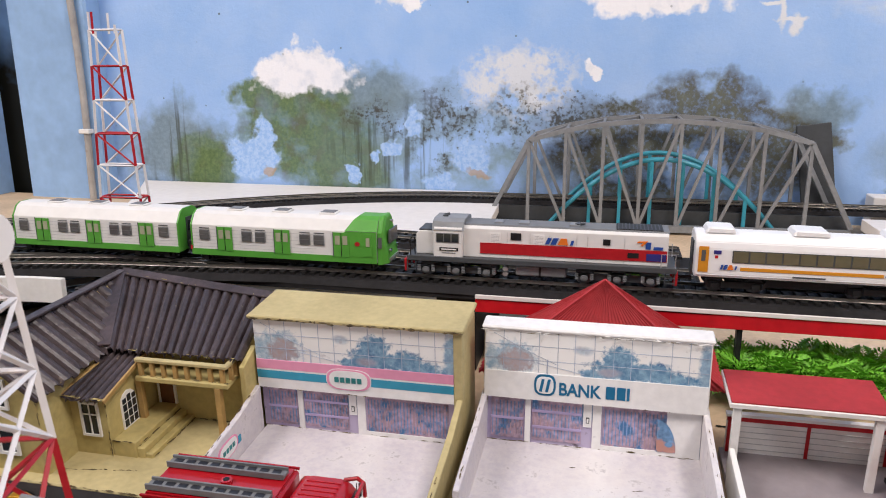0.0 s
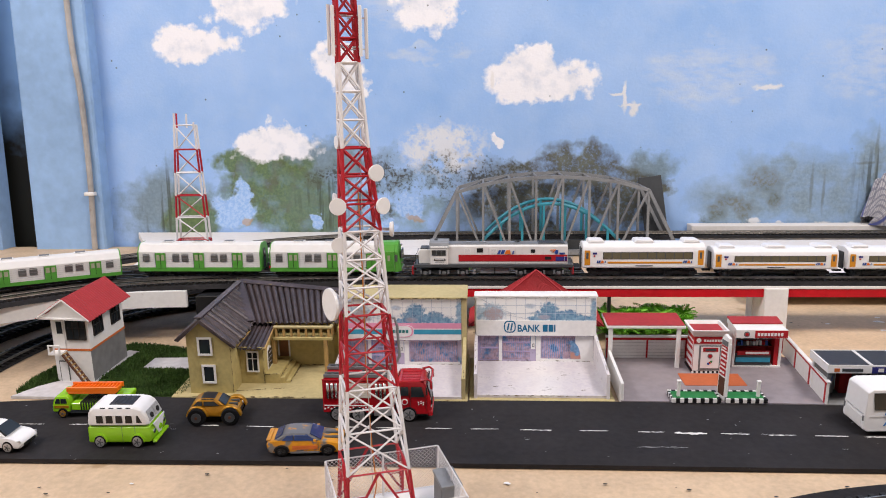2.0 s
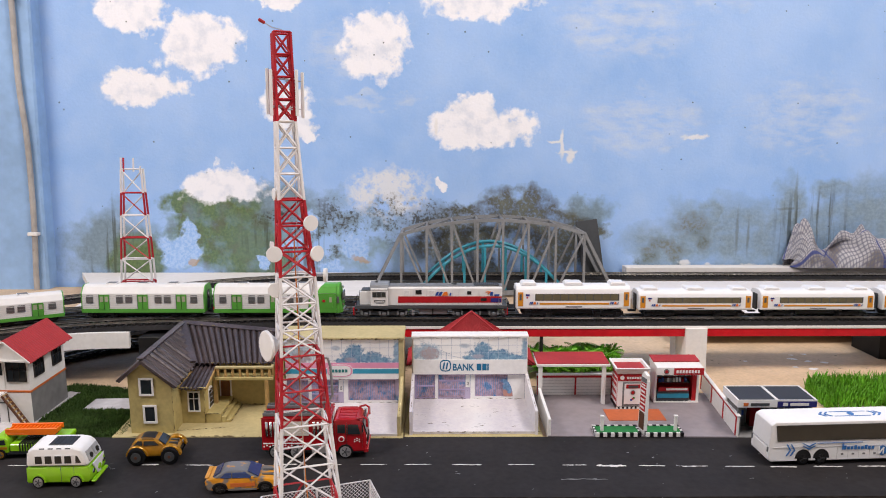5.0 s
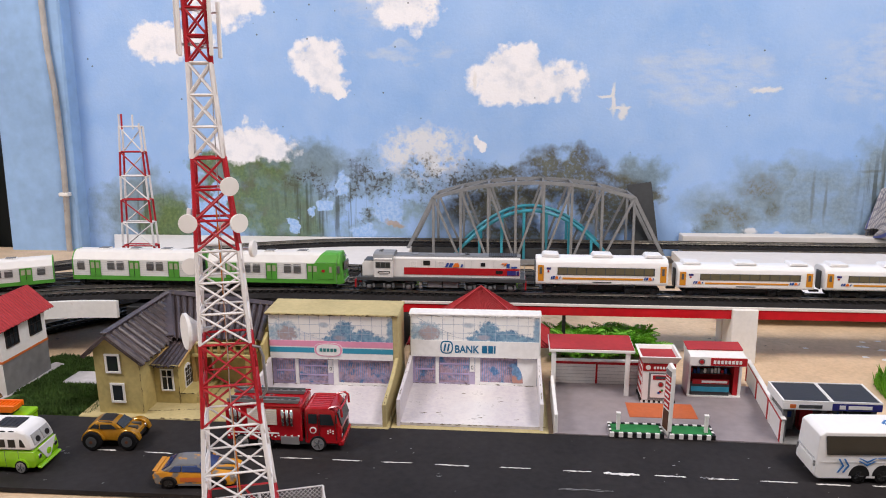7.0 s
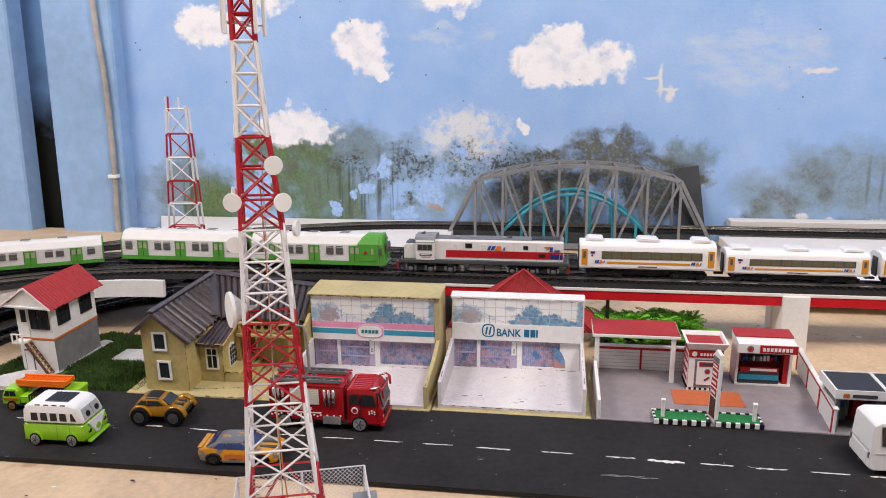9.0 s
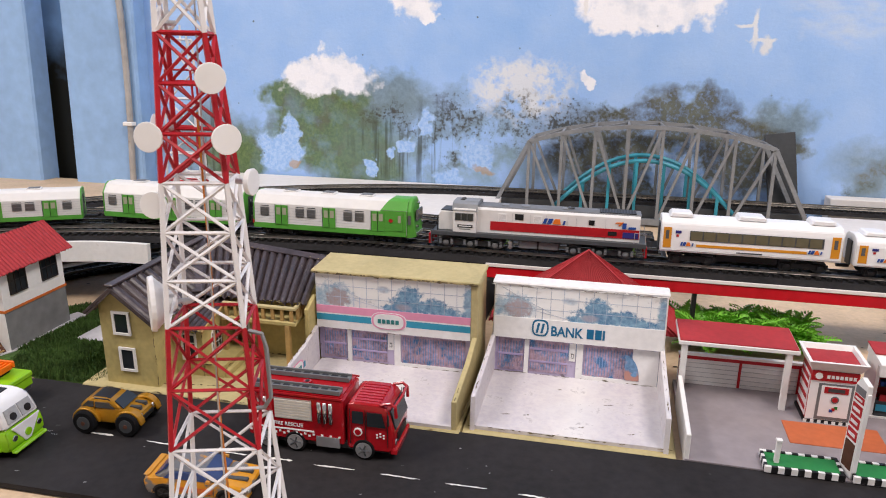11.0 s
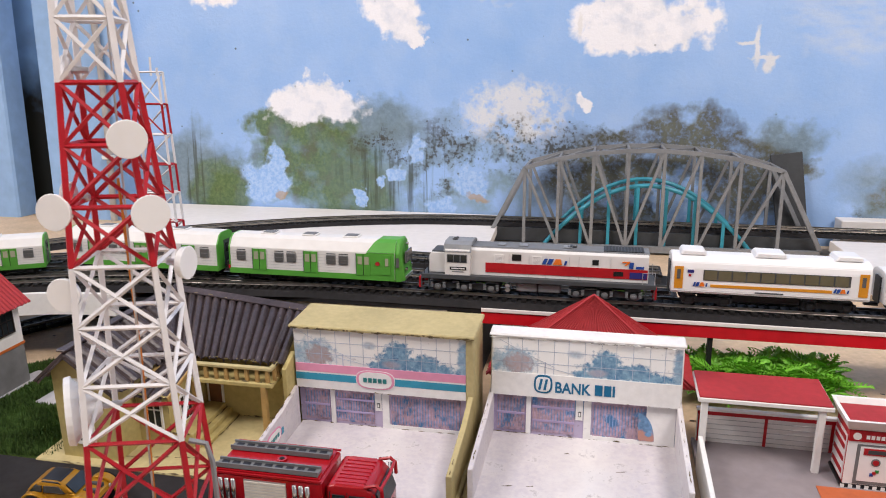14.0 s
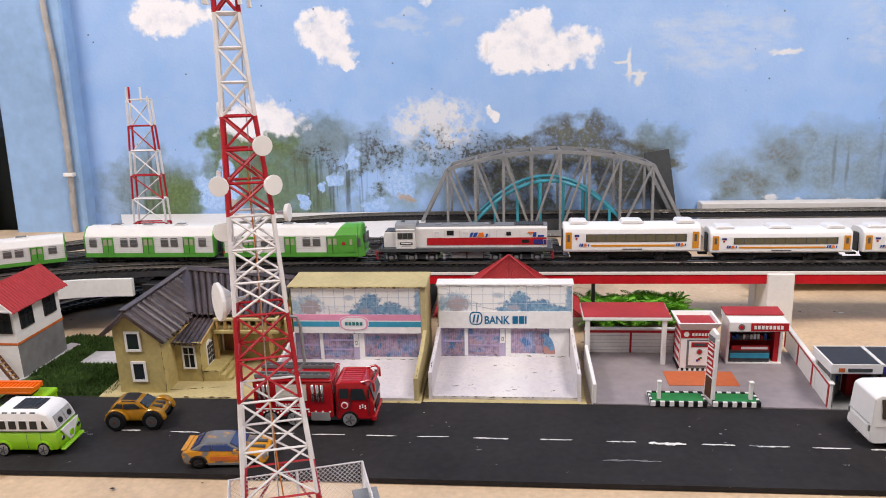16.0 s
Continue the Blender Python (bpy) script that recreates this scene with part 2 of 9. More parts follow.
def wall_paint():
    """Sky-blue plaster with hand-dabbed clouds, treetops and mould stains."""
    m = bpy.data.materials.new("painted_sky_wall")
    m.use_nodes = True
    nt = m.node_tree
    N, L = nt.nodes, nt.links
    p = N["Principled BSDF"]
    p.inputs["Roughness"].default_value = 0.5
    geo = N.new("ShaderNodeTexCoord")
    pos = geo.outputs["Object"]

    def noise_tex(scale, detail=4, rough=0.55, stretch=None):
        n = N.new("ShaderNodeTexNoise")
        n.inputs["Scale"].default_value, n.inputs["Detail"].default_value, n.inputs["Roughness"].default_value = scale, detail, rough
        if stretch:
            mp = N.new("ShaderNodeMapping")
            mp.inputs["Scale"].default_value = stretch
            L.new(pos, mp.inputs["Vector"])
            L.new(mp.outputs[0], n.inputs["Vector"])
        else:
            L.new(pos, n.inputs["Vector"])
        return n.outputs["Fac"]

    def math_node(op, a, b, clamp=False):
        n = N.new("ShaderNodeMath")
        n.operation, n.use_clamp = op, clamp
        for k, v in ((0, a), (1, b)):
            if isinstance(v, (int, float)):
                n.inputs[k].default_value = v
            else:
                L.new(v, n.inputs[k])
        return n.outputs[0]

    def remap(v, a, b, c=0.0, d=1.0):
        n = N.new("ShaderNodeMapRange")
        for k, x in zip(("From Min", "From Max", "To Min", "To Max"), (a, b, c, d)):
            n.inputs[k].default_value = x
        L.new(v, n.inputs["Value"])
        return n.outputs[0]

    def mix(f, a, b):
        n = N.new("ShaderNodeMix")
        n.data_type = "RGBA"
        if isinstance(f, (int, float)):
            n.inputs["Factor"].default_value = f
        else:
            L.new(f, n.inputs["Factor"])
        for k, v in (("A", a), ("B", b)):
            if isinstance(v, tuple):
                n.inputs[k].default_value = (*v, 1)
            else:
                L.new(v, n.inputs[k])
        return n.outputs["Result"]

    dab = noise_tex(42, 3, 0.6)
    fine = noise_tex(190, 5, 0.65)
    big = noise_tex(7, 3)
    speck = noise_tex(330, 2, 0.5)
    mid = noise_tex(24, 5, 0.6)
    streak = noise_tex(1.0, 4, 0.6, (120, 1, 5))
    brush = noise_tex(1.0, 4, 0.6, (22, 1, 55))
    vor = N.new("ShaderNodeTexVoronoi")
    vor.inputs["Scale"].default_value = 48
    L.new(pos, vor.inputs["Vector"])

    def vec(op, a, b):
        n = N.new("ShaderNodeVectorMath")
        n.operation = op
        for k, v in ((0, a), (1, b)):
            if isinstance(v, tuple):
                n.inputs[k].default_value = v
            else:
                L.new(v, n.inputs[k])
        return n.outputs[0]

    def swirl(scale, amount):
        n = N.new("ShaderNodeTexNoise")
        n.inputs["Scale"].default_value, n.inputs["Detail"].default_value = scale, 3
        L.new(pos, n.inputs["Vector"])
        return vec("MULTIPLY", vec("SUBTRACT", n.outputs["Color"], (0.5, 0.5, 0.5)), (amount, 0, amount))

    warped = vec("ADD", vec("ADD", pos, swirl(16, 0.055)), swirl(60, 0.030))

    def blob(x, z, rx, rz, wob, soft, tex, where=None):
        """1 inside an ellipse whose edge is warped, and broken up by tex."""
        a = N.new("ShaderNodeVectorMath")
        a.operation = "SUBTRACT"
        a.inputs[1].default_value = (x, 0, z)
        L.new(warped if where is None else where, a.inputs[0])
        b = N.new("ShaderNodeVectorMath")
        b.operation = "MULTIPLY"
        b.inputs[1].default_value = (1 / rx, 0, 1 / rz)
        L.new(a.outputs[0], b.inputs[0])
        c = N.new("ShaderNodeVectorMath")
        c.operation = "LENGTH"
        L.new(b.outputs[0], c.inputs[0])
        d = math_node("ADD", c.outputs["Value"], math_node("MULTIPLY", math_node("SUBTRACT", tex, 0.5), wob))
        return remap(d, 1 + soft, 1 - soft)

    def union(list_of, *args):
        out = None
        for e in list_of:
            b = blob(*e, *args)
            out = b if out is None else math_node("MAXIMUM", out, b)
        return out

    def scaled(v, k):
        return math_node("MULTIPLY", v, k)

    sky = mix(remap(big, 0.3, 0.7), (0.27, 0.47, 0.83), (0.38, 0.57, 0.90))
    sky = mix(remap(mid, 0.45, 0.75, 0, 0.35), sky, (0.47, 0.62, 0.86))
    # faded clouds, then fresh dabbed ones
    faint = union([(0.271, 0.457, 0.10, 0.052), (0.306, 0.297, 0.10, 0.046), (0.583, 0.309, 0.11, 0.06), (0.436, 0.511, 0.06, 0.03), (-0.14, 0.335, 0.07, 0.012),
                   (-0.19, 0.42, 0.05, 0.04)], 1.5, 0.25, mid)
    col = mix(scaled(math_node("MULTIPLY", faint, remap(brush, 0.38, 0.66)), 0.55), sky, (0.66, 0.72, 0.80))
    trees_soft = union([(-0.574, 0.088, 0.075, 0.055), (0.218, 0.152, 0.04, 0.02),
                        (-0.33, 0.17, 0.11, 0.03)], 1.7, 0.35, mid)
    col = mix(scaled(trees_soft, 0.75), col, mix(remap(fine, 0.35, 0.65), (0.12, 0.16, 0.12), (0.19, 0.25, 0.25)))
    # pale grey-green treetops, brushed thin
    haze = union([(0.345, 0.085, 0.055, 0.038), (0.405, 0.105, 0.050, 0.052), (0.430, 0.145, 0.026, 0.026), (0.480, 0.105, 0.070, 0.058), (0.555, 0.100, 0.060, 0.056),
                  (0.570, 0.150, 0.024, 0.060), (0.640, 0.120, 0.065, 0.055), (0.690, 0.145, 0.055, 0.062), (0.760, 0.130, 0.080, 0.075), (0.640, 0.190, 0.035, 0.018)], 1.2, 0.35, mid)
    col = mix(scaled(math_node("MULTIPLY", haze, remap(math_node("ADD", mid, scaled(brush, 0.6)), 0.60, 0.90, 0.55, 1.0)), 0.80), col, mix(remap(fine, 0.35, 0.65), (0.17, 0.23, 0.23), (0.26, 0.33, 0.35)))
    clump = union([(0.330, 0.075, 0.018, 0.012), (0.352, 0.092, 0.016, 0.014), (0.372, 0.083, 0.012, 0.018), (0.405, 0.122, 0.026, 0.018), (0.418, 0.100, 0.014, 0.014), (0.31, 0.062, 0.014, 0.008)], 1.5, 0.40, mid)
    col = mix(scaled(math_node("MULTIPLY", clump, remap(fine, 0.40, 0.60, 0.35, 1.0)), 0.80), col, mix(remap(mid, 0.45, 0.6), (0.17, 0.17, 0.11), (0.10, 0.12, 0.08)))
    trunk = union([(0.478, 0.115, 0.0022, 0.034), (0.497, 0.108, 0.0020, 0.028), (0.575, 0.165, 0.0025, 0.040), (0.562, 0.155, 0.018, 0.0022)], 0.5, 0.45, fine, vec("ADD", pos, swirl(60, 0.006)))
    col = mix(scaled(trunk, 0.60), col, (0.14, 0.17, 0.15))
    white = union([(-0.529, 0.487, 0.052, 0.040), (-0.417, 0.422, 0.068, 0.042), (-0.513, 0.355, 0.062, 0.030), (-0.271, 0.318, 0.042, 0.034), (-0.258, 0.292, 0.026, 0.018),
                   (-0.247, 0.272, 0.011, 0.009), (-0.294, 0.503, 0.043, 0.019), (-0.131, 0.425, 0.056, 0.055), (0.044, 0.497, 0.085, 0.030), (0.045, 0.292, 0.080, 0.034),
                   (0.03, 0.312, 0.045, 0.026), (-0.389, 0.192, 0.068, 0.026), (-0.392, 0.208, 0.04, 0.022), (0.18, 0.515, 0.02, 0.014), (-0.024, 0.197, 0.012, 0.007)], 1.15, 0.14, dab)
    dirty = blob(-0.110, 0.178, 0.068, 0.040, 1.4, 0.2, dab)
    green = union([(-0.415, 0.118, 0.068, 0.064), (-0.36, 0.10, 0.06, 0.07), (-0.46, 0.165, 0.03, 0.02), (-0.33, 0.07, 0.06, 0.04), (-0.54, 0.07, 0.045, 0.04)], 1.3, 0.2, mid)
    gcol = mix(remap(fine, 0.3, 0.7), (0.060, 0.115, 0.022), (0.15, 0.22, 0.055))
    gcol = mix(remap(dab, 0.5, 0.72, 0, 0.8), gcol, (0.10, 0.085, 0.025))
    col = mix(scaled(math_node("MULTIPLY", green, remap(mid, 0.30, 0.50, 0.62, 1.0)), 0.92), col, gcol)
    gauzy = union([(-0.276, 0.09, 0.10, 0.07), (-0.16, 0.09, 0.09, 0.06)], 1.6, 0.3, mid)
    col = mix(scaled(math_node("MULTIPLY", gauzy, remap(mid, 0.4, 0.6)), 0.7), col, (0.17, 0.25, 0.22))
    col = mix(white, col, mix(remap(dab, 0.46, 0.72), (0.90, 0.91, 0.95), (0.70, 0.75, 0.84)))
    col = mix(scaled(math_node("MULTIPLY", dirty, remap(math_node("ADD", dab, scaled(fine, 0.3)), 0.52, 0.68)), 0.85), col, (0.78, 0.79, 0.80))
    # mould: dark brown blotches, broken by grain, and runs down the wall
    dark = union([(0.105, 0.156, 0.068, 0.030), (0.046, 0.095, 0.13, 0.065), (0.14, 0.13, 0.08, 0.035), (0.02, 0.145, 0.05, 0.02), (0.19, 0.115, 0.05, 0.03), (0.10, 0.115, 0.085, 0.045), (0.175, 0.095, 0.05, 0.05), (0.225, 0.125, 0.035, 0.014)], 1.5, 0.22, mid)
    col = mix(scaled(math_node("MULTIPLY", math_node("MULTIPLY", dark, remap(mid, 0.28, 0.46)), remap(fine, 0.30, 0.52, 0.5, 1.0)), 0.93), col, mix(remap(math_node("ADD", mid, scaled(fine, 0.5)), 0.65, 0.95), (0.075, 0.062, 0.028), (0.15, 0.155, 0.085)))
    spotty = union([(-0.285, 0.135, 0.055, 0.020), (-0.08, 0.135, 0.065, 0.035), (-0.20, 0.12, 0.05, 0.05), (-0.02, 0.15, 0.05, 0.02)], 1.5, 0.35, mid)
    smudge = math_node("MULTIPLY", spotty, remap(mid, 0.42, 0.62))
    col = mix(scaled(smudge, 0.55), col, (0.10, 0.12, 0.10))
    col = mix(scaled(math_node("MULTIPLY", spotty, remap(math_node("ADD", fine, scaled(mid, 0.8)), 0.90, 1.02)), 0.85), col, (0.045, 0.040, 0.022))
    runs = union([(-0.232, 0.10, 0.035, 0.065), (-0.30, 0.09, 0.05, 0.04), (0.61, 0.12, 0.06, 0.07), (-0.57, 0.09, 0.04, 0.06)], 0.8, 0.3, mid)
    col = mix(scaled(math_node("MULTIPLY", runs, remap(streak, 0.52, 0.62)), 0.7), col, (0.05, 0.06, 0.04))
    # flaked holes showing pale blue
    holes = union([(-0.462, 0.083, 0.034, 0.030), (-0.448, 0.112, 0.016, 0.026), (-0.167, 0.085, 0.030, 0.024), (-0.294, 0.077, 0.011, 0.011), (-0.275, 0.10, 0.016, 0.013), (-0.33, 0.066, 0.008, 0.01),
                   (0.10, 0.075, 0.03, 0.035), (-0.25, 0.13, 0.012, 0.016), (-0.21, 0.05, 0.02, 0.02)], 1.0, 0.12, dab)
    col = mix(holes, col, mix(remap(fine, 0.4, 0.6), (0.30, 0.50, 0.85), (0.45, 0.63, 0.92)))
    rust = union([(-0.155, 0.066, 0.020, 0.007), (-0.44, 0.062, 0.010, 0.006)], 1.6, 0.2, dab)
    col = mix(scaled(rust, 0.7), col, (0.48, 0.32, 0.16))
    scuff = union([(0.177, 0.262, 0.0035, 0.022), (0.187, 0.248, 0.016, 0.0022), (0.167, 0.266, 0.012, 0.0022), (0.192, 0.242, 0.006, 0.010), (-0.032, 0.29, 0.003, 0.014), (0.40, 0.275, 0.02, 0.004),
                   (0.39, 0.062, 0.010, 0.004), (0.50, 0.058, 0.012, 0.004), (0.545, 0.055, 0.006, 0.004), (0.43, 0.058, 0.006, 0.003)], 1.2, 0.3, fine, vec("ADD", pos, swirl(60, 0.012)))
    col = mix(scaled(scuff, 0.85), col, (0.80, 0.80, 0.80))
    chips = remap(vor.outputs["Distance"], 0.085, 0.05)
    chips = math_node("MULTIPLY", chips, remap(noise_tex(19, 2), 0.52, 0.58))
    col = mix(scaled(chips, 0.85), col, (0.07, 0.09, 0.11))
    L.new(col, p.inputs["Base Color"])
    b = N.new("ShaderNodeBump")
    b.inputs["Strength"].default_value, b.inputs["Distance"].default_value = 0.25, 0.002
    L.new(math_node("ADD", fine, mid), b.inputs["Height"])
    L.new(b.outputs[0], p.inputs["Normal"])
    return m


M["sky_wall"] = wall_paint()


# ---------- building tools ----------
SLOPE = 0.06


def ground(y):
    return SLOPE * (y - 0.10)


def bx(bm, x0, x1, y0, y1, z0, z1, m=None):
    v = [bm.verts.new((x, y, z)) for z in (z0, z1) for x, y in ((x0, y0), (x1, y0), (x1, y1), (x0, y1))]
    if m is not None:
        for q in v:
            q.co = m @ q.co
    for f in ((3, 2, 1, 0), (4, 5, 6, 7), (0, 1, 5, 4), (1, 2, 6, 5), (2, 3, 7, 6), (3, 0, 4, 7)):
        bm.faces.new([v[k] for k in f])
    return v


def prism(bm, pts, a, b, axis="y"):
    """Polygon pts extruded from a to b along an axis. pts: (x, z) along y, (y, z) along x, (x, y) along z."""
    def at(p, t):
        return {"y": (p[0], t, p[1]), "x": (t, p[0], p[1]), "z": (p[0], p[1], t)}[axis]
    lo, hi = [bm.verts.new(at(p, a)) for p in pts], [bm.verts.new(at(p, b)) for p in pts]
    n = len(pts)
    bm.faces.new(lo)
    bm.faces.new(hi[::-1])
    for k in range(n):
        bm.faces.new((lo[k], lo[(k + 1) % n], hi[(k + 1) % n], hi[k]))


def rod(bm, p, q, r, n=6, r2=None):
    p, q = Vector(p), Vector(q)
    d = (q - p).normalized()
    u = d.orthogonal().normalized()
    w = d.cross(u)
    r2 = r if r2 is None else r2
    ra, rb = [], []
    for k in range(n):
        t = 2 * math.pi * (k + 0.5) / n
        o = u * math.cos(t) + w * math.sin(t)
        ra.append(bm.verts.new(p + o * r))
        rb.append(bm.verts.new(q + o * r2))
    for k in range(n):
        bm.faces.new((ra[k], ra[(k + 1) % n], rb[(k + 1) % n], rb[k]))
    bm.faces.new(ra[::-1])
    bm.faces.new(rb)


def tube(bm, pts, r, n=8):
    """A bent round bar through pts."""
    pts = [Vector(p) for p in pts]
    rings, u = [], None
    for k, p in enumerate(pts):
        d = (pts[min(k + 1, len(pts) - 1)] - pts[max(k - 1, 0)]).normalized()
        u = d.orthogonal().normalized() if u is None else (u - d * u.dot(d)).normalized()
        w = d.cross(u)
        rings.append([bm.verts.new(p + r * (u * math.cos(2 * math.pi * i / n) + w * math.sin(2 * math.pi * i / n))) for i in range(n)])
    for a, b in zip(rings, rings[1:]):
        for i in range(n):
            bm.faces.new((a[i], a[(i + 1) % n], b[(i + 1) % n], b[i]))
    bm.faces.new(rings[0][::-1])
    bm.faces.new(rings[-1])


def disc(bm, c, axis, r, depth, n=16, r2=None):
    c, axis = Vector(c), Vector(axis).normalized()
    rod(bm, c - axis * depth / 2, c + axis * depth / 2, r, n, r2)


def part(name, bm, material, parent=None, label="", bevel=0.0, smooth=False, seg=1):
    if bevel:
        bmesh.ops.bevel(bm, geom=bm.edges[:], offset=bevel, segments=seg, affect="EDGES", clamp_overlap=True)
    bmesh.ops.recalc_face_normals(bm, faces=bm.faces[:])
    me = bpy.data.meshes.new(name)
    bm.to_mesh(me)
    bm.free()
    me.materials.append(M[material])
    if smooth:
        for f in me.polygons:
            f.use_smooth = True
    ob = new(name, me)
    if smooth and bevel:
        ob.modifiers.new("even_normals", "WEIGHTED_NORMAL").weight = 100
    if parent is not None:
        ob.parent = parent
    return tagged(ob, label)


def box(name, x, y, z, material, parent=None, label="", bevel=0.0):
    bm = bmesh.new()
    bx(bm, *x, *y, *z)
    return part(name, bm, material, parent, label, bevel)


def thing(name, label, category, m=None, group=""):
    ob = new(name)
    ob.empty_display_size = 0.01
    if m is not None:
        ob.matrix_world = m
    return tagged(ob, label, category, group)


def structure(ob, label):
    return tagged(ob, label, kind="structure")


def spline(pts, step):
    """Evenly spaced points with directions along a smooth curve through pts."""
    P = [Vector(p) for p in pts]
    P = [2 * P[0] - P[1]] + P + [2 * P[-1] - P[-2]]
    fine = []
    for k in range(1, len(P) - 2):
        a, b, c, d = P[k - 1:k + 3]
        for s in range(24):
            t = s / 24
            fine.append(0.5 * (2 * b + (c - a) * t + (2 * a - 5 * b + 4 * c - d) * t * t + (3 * b - a - 3 * c + d) * t ** 3))
    fine.append(P[-2])
    out, need = [fine[0]], step
    for a, b in zip(fine, fine[1:]):
        ln, done = (b - a).length, 0.0
        while ln - done >= need:
            done += need
            out.append(a.lerp(b, done / ln))
            need = step
        need -= ln - done
    dirs = [(out[min(k + 1, len(out) - 1)] - out[max(k - 1, 0)]).normalized() for k in range(len(out))]
    return out, dirs


def ribbon(bm, pts, dirs, profile):
    """Sweeps a closed profile of (sideways, up) along a path."""
    rings = []
    for p, d in zip(pts, dirs):
        side = Vector((d.y, -d.x, 0)).normalized()
        rings.append([bm.verts.new(p + side * s + Vector((0, 0, h))) for s, h in profile])
    n = len(profile)
    for a, b in zip(rings, rings[1:]):
        for k in range(n):
            bm.faces.new((a[k], a[(k + 1) % n], b[(k + 1) % n], b[k]))
    bm.faces.new(rings[0])
    bm.faces.new(rings[-1][::-1])


sleeper_mesh = None


def track(pts, label, bed=0.021, bed_h=0.004, step=0.0068):
    """Model railway track: black roadbed, sleepers and two rails; pts give the underside of the bed."""
    global sleeper_mesh
    q, d = spline(pts, step)
    bm = bmesh.new()
    ribbon(bm, q, d, [(-bed, 0), (bed, 0), (bed - 0.003, bed_h), (-bed + 0.003, bed_h)])
    base = structure(part("railway_track", bm, "roadbed"), label)
    if sleeper_mesh is None:
        b2 = bmesh.new()
        bx(b2, -0.0145, 0.0145, -0.0016, 0.0016, 0, 0.0018)
        bmesh.ops.recalc_face_normals(b2, faces=b2.faces[:])
        sleeper_mesh = bpy.data.meshes.new("sleeper")
        b2.to_mesh(sleeper_mesh)
        b2.free()
        sleeper_mesh.materials.append(M["sleeper"])
    for p, t in list(zip(q, d))[:290]:
        s = new("sleeper", sleeper_mesh)
        s.parent = base
        s.matrix_basis = Matrix.Translation(p + Vector((0, 0, bed_h))) @ t.to_track_quat("Y", "Z").to_matrix().to_4x4()
    for side in (-0.00825, 0.00825):
        bm = bmesh.new()
        h = bed_h + 0.0016
        ribbon(bm, q, d, [(side - 0.0009, h), (side + 0.0009, h), (side + 0.0009, h + 0.0003), (side + 0.0003, h + 0.0006), (side + 0.0004, h + 0.0021), (side - 0.0004, h + 0.0021), (side - 0.0003, h + 0.0006), (side - 0.0009, h + 0.0003)])
        part("rail", bm, "rail", base)
    return q, d


# ---------- room ----------
def room():
    bm = bmesh.new()
    bx(bm, -0.70, 1.6, 0.922, 1.04, -0.76, 2.2)
    structure(part("wall_north", bm, "sky_wall"), "sky-blue plaster wall with hand-painted clouds, treetops and mould stains")
    structure(box("pilaster", (-0.796, -0.675), (0.893, 1.04), (-0.76, 2.2), "blue_wall", None, "", 0.003), "light blue painted timber post beside the wall")
    structure(box("reveal", (-1.25, -0.70), (0.935, 1.04), (-0.76, 2.2), "shaded_rotten_wall", None), "recessed blue wall with shade painted into its blue, blackened by rot low down")
    structure(box("door_1", (-1.25, -0.85), (0.885, 0.925), (-0.74, 2.2), "blue_wall", None, "", 0.003), "light blue worn timber door leaf standing ajar")
    structure(box("wall_west", (-1.75, -1.65), (-2.4, 1.04), (-0.76, 2.2), "room_wall"), "plain pale plaster wall")
    structure(box("wall_northwest", (-1.65, -1.25), (0.93, 1.04), (-0.76, 2.2), "room_wall"), "plain pale plaster wall")
    structure(box("wall_east", (1.6, 1.7), (-2.4, 1.04), (-0.76, 2.2), "room_wall"), "plain pale plaster wall")
    structure(box("wall_south", (-1.75, 1.7), (-2.5, -2.4), (-0.76, 2.2), "room_wall"), "plain pale plaster wall")
    structure(box("ceiling", (-1.8, 1.75), (-2.5, 1.1), (2.2, 2.3), "room_wall"), "plain white ceiling")
    structure(box("floor", (-1.8, 1.75), (-2.5, 1.1), (-0.86, -0.76), "floor_tile"), "plain grey floor")
    pipe = thing("conduit_pipe", "thin grey conduit pipe clipped to the blue post", "pipe", pose(0, 0, 0))
    q, d = spline([(-0.703, 0.888, 0.62), (-0.700, 0.888, 0.484), (-0.698, 0.888, 0.358), (-0.691, 0.888, 0.27), (-0.689, 0.888, 0.17), (-0.690, 0.888, 0.095), (-0.692, 0.888, 0.02), (-0.693, 0.888, -0.3)], 0.02)
    bm = bmesh.new()
    tube(bm, q, 0.0046, 10)
    part("tube", bm, "pipe", pipe, smooth=True)
    for z, x in ((0.116, -0.6905), (0.49, -0.700)):
        bm = bmesh.new()
        bx(bm, x - 0.008, x + 0.008, 0.8815, 0.893, z - 0.003, z + 0.003)
        part("clip", bm, "white_paint", pipe, "pale pipe clip", 0.001)


def sheet(name, outline, thick, material, label, lift=0.0, bevel=0.0):
    """A flat board following the slope of the table; outline is (x, y), seen from above."""
    bm = bmesh.new()
    lo = [bm.verts.new((x, y, ground(y) + lift)) for x, y in outline]
    hi = [bm.verts.new((x, y, ground(y) + lift + thick)) for x, y in outline]
    bm.faces.new(lo)
    bm.faces.new(hi)
    n = len(outline)
    for k in range(n):
        bm.faces.new((lo[k], lo[(k + 1) % n], hi[(k + 1) % n], hi[k]))
    return part(name, bm, material, None, "", bevel)


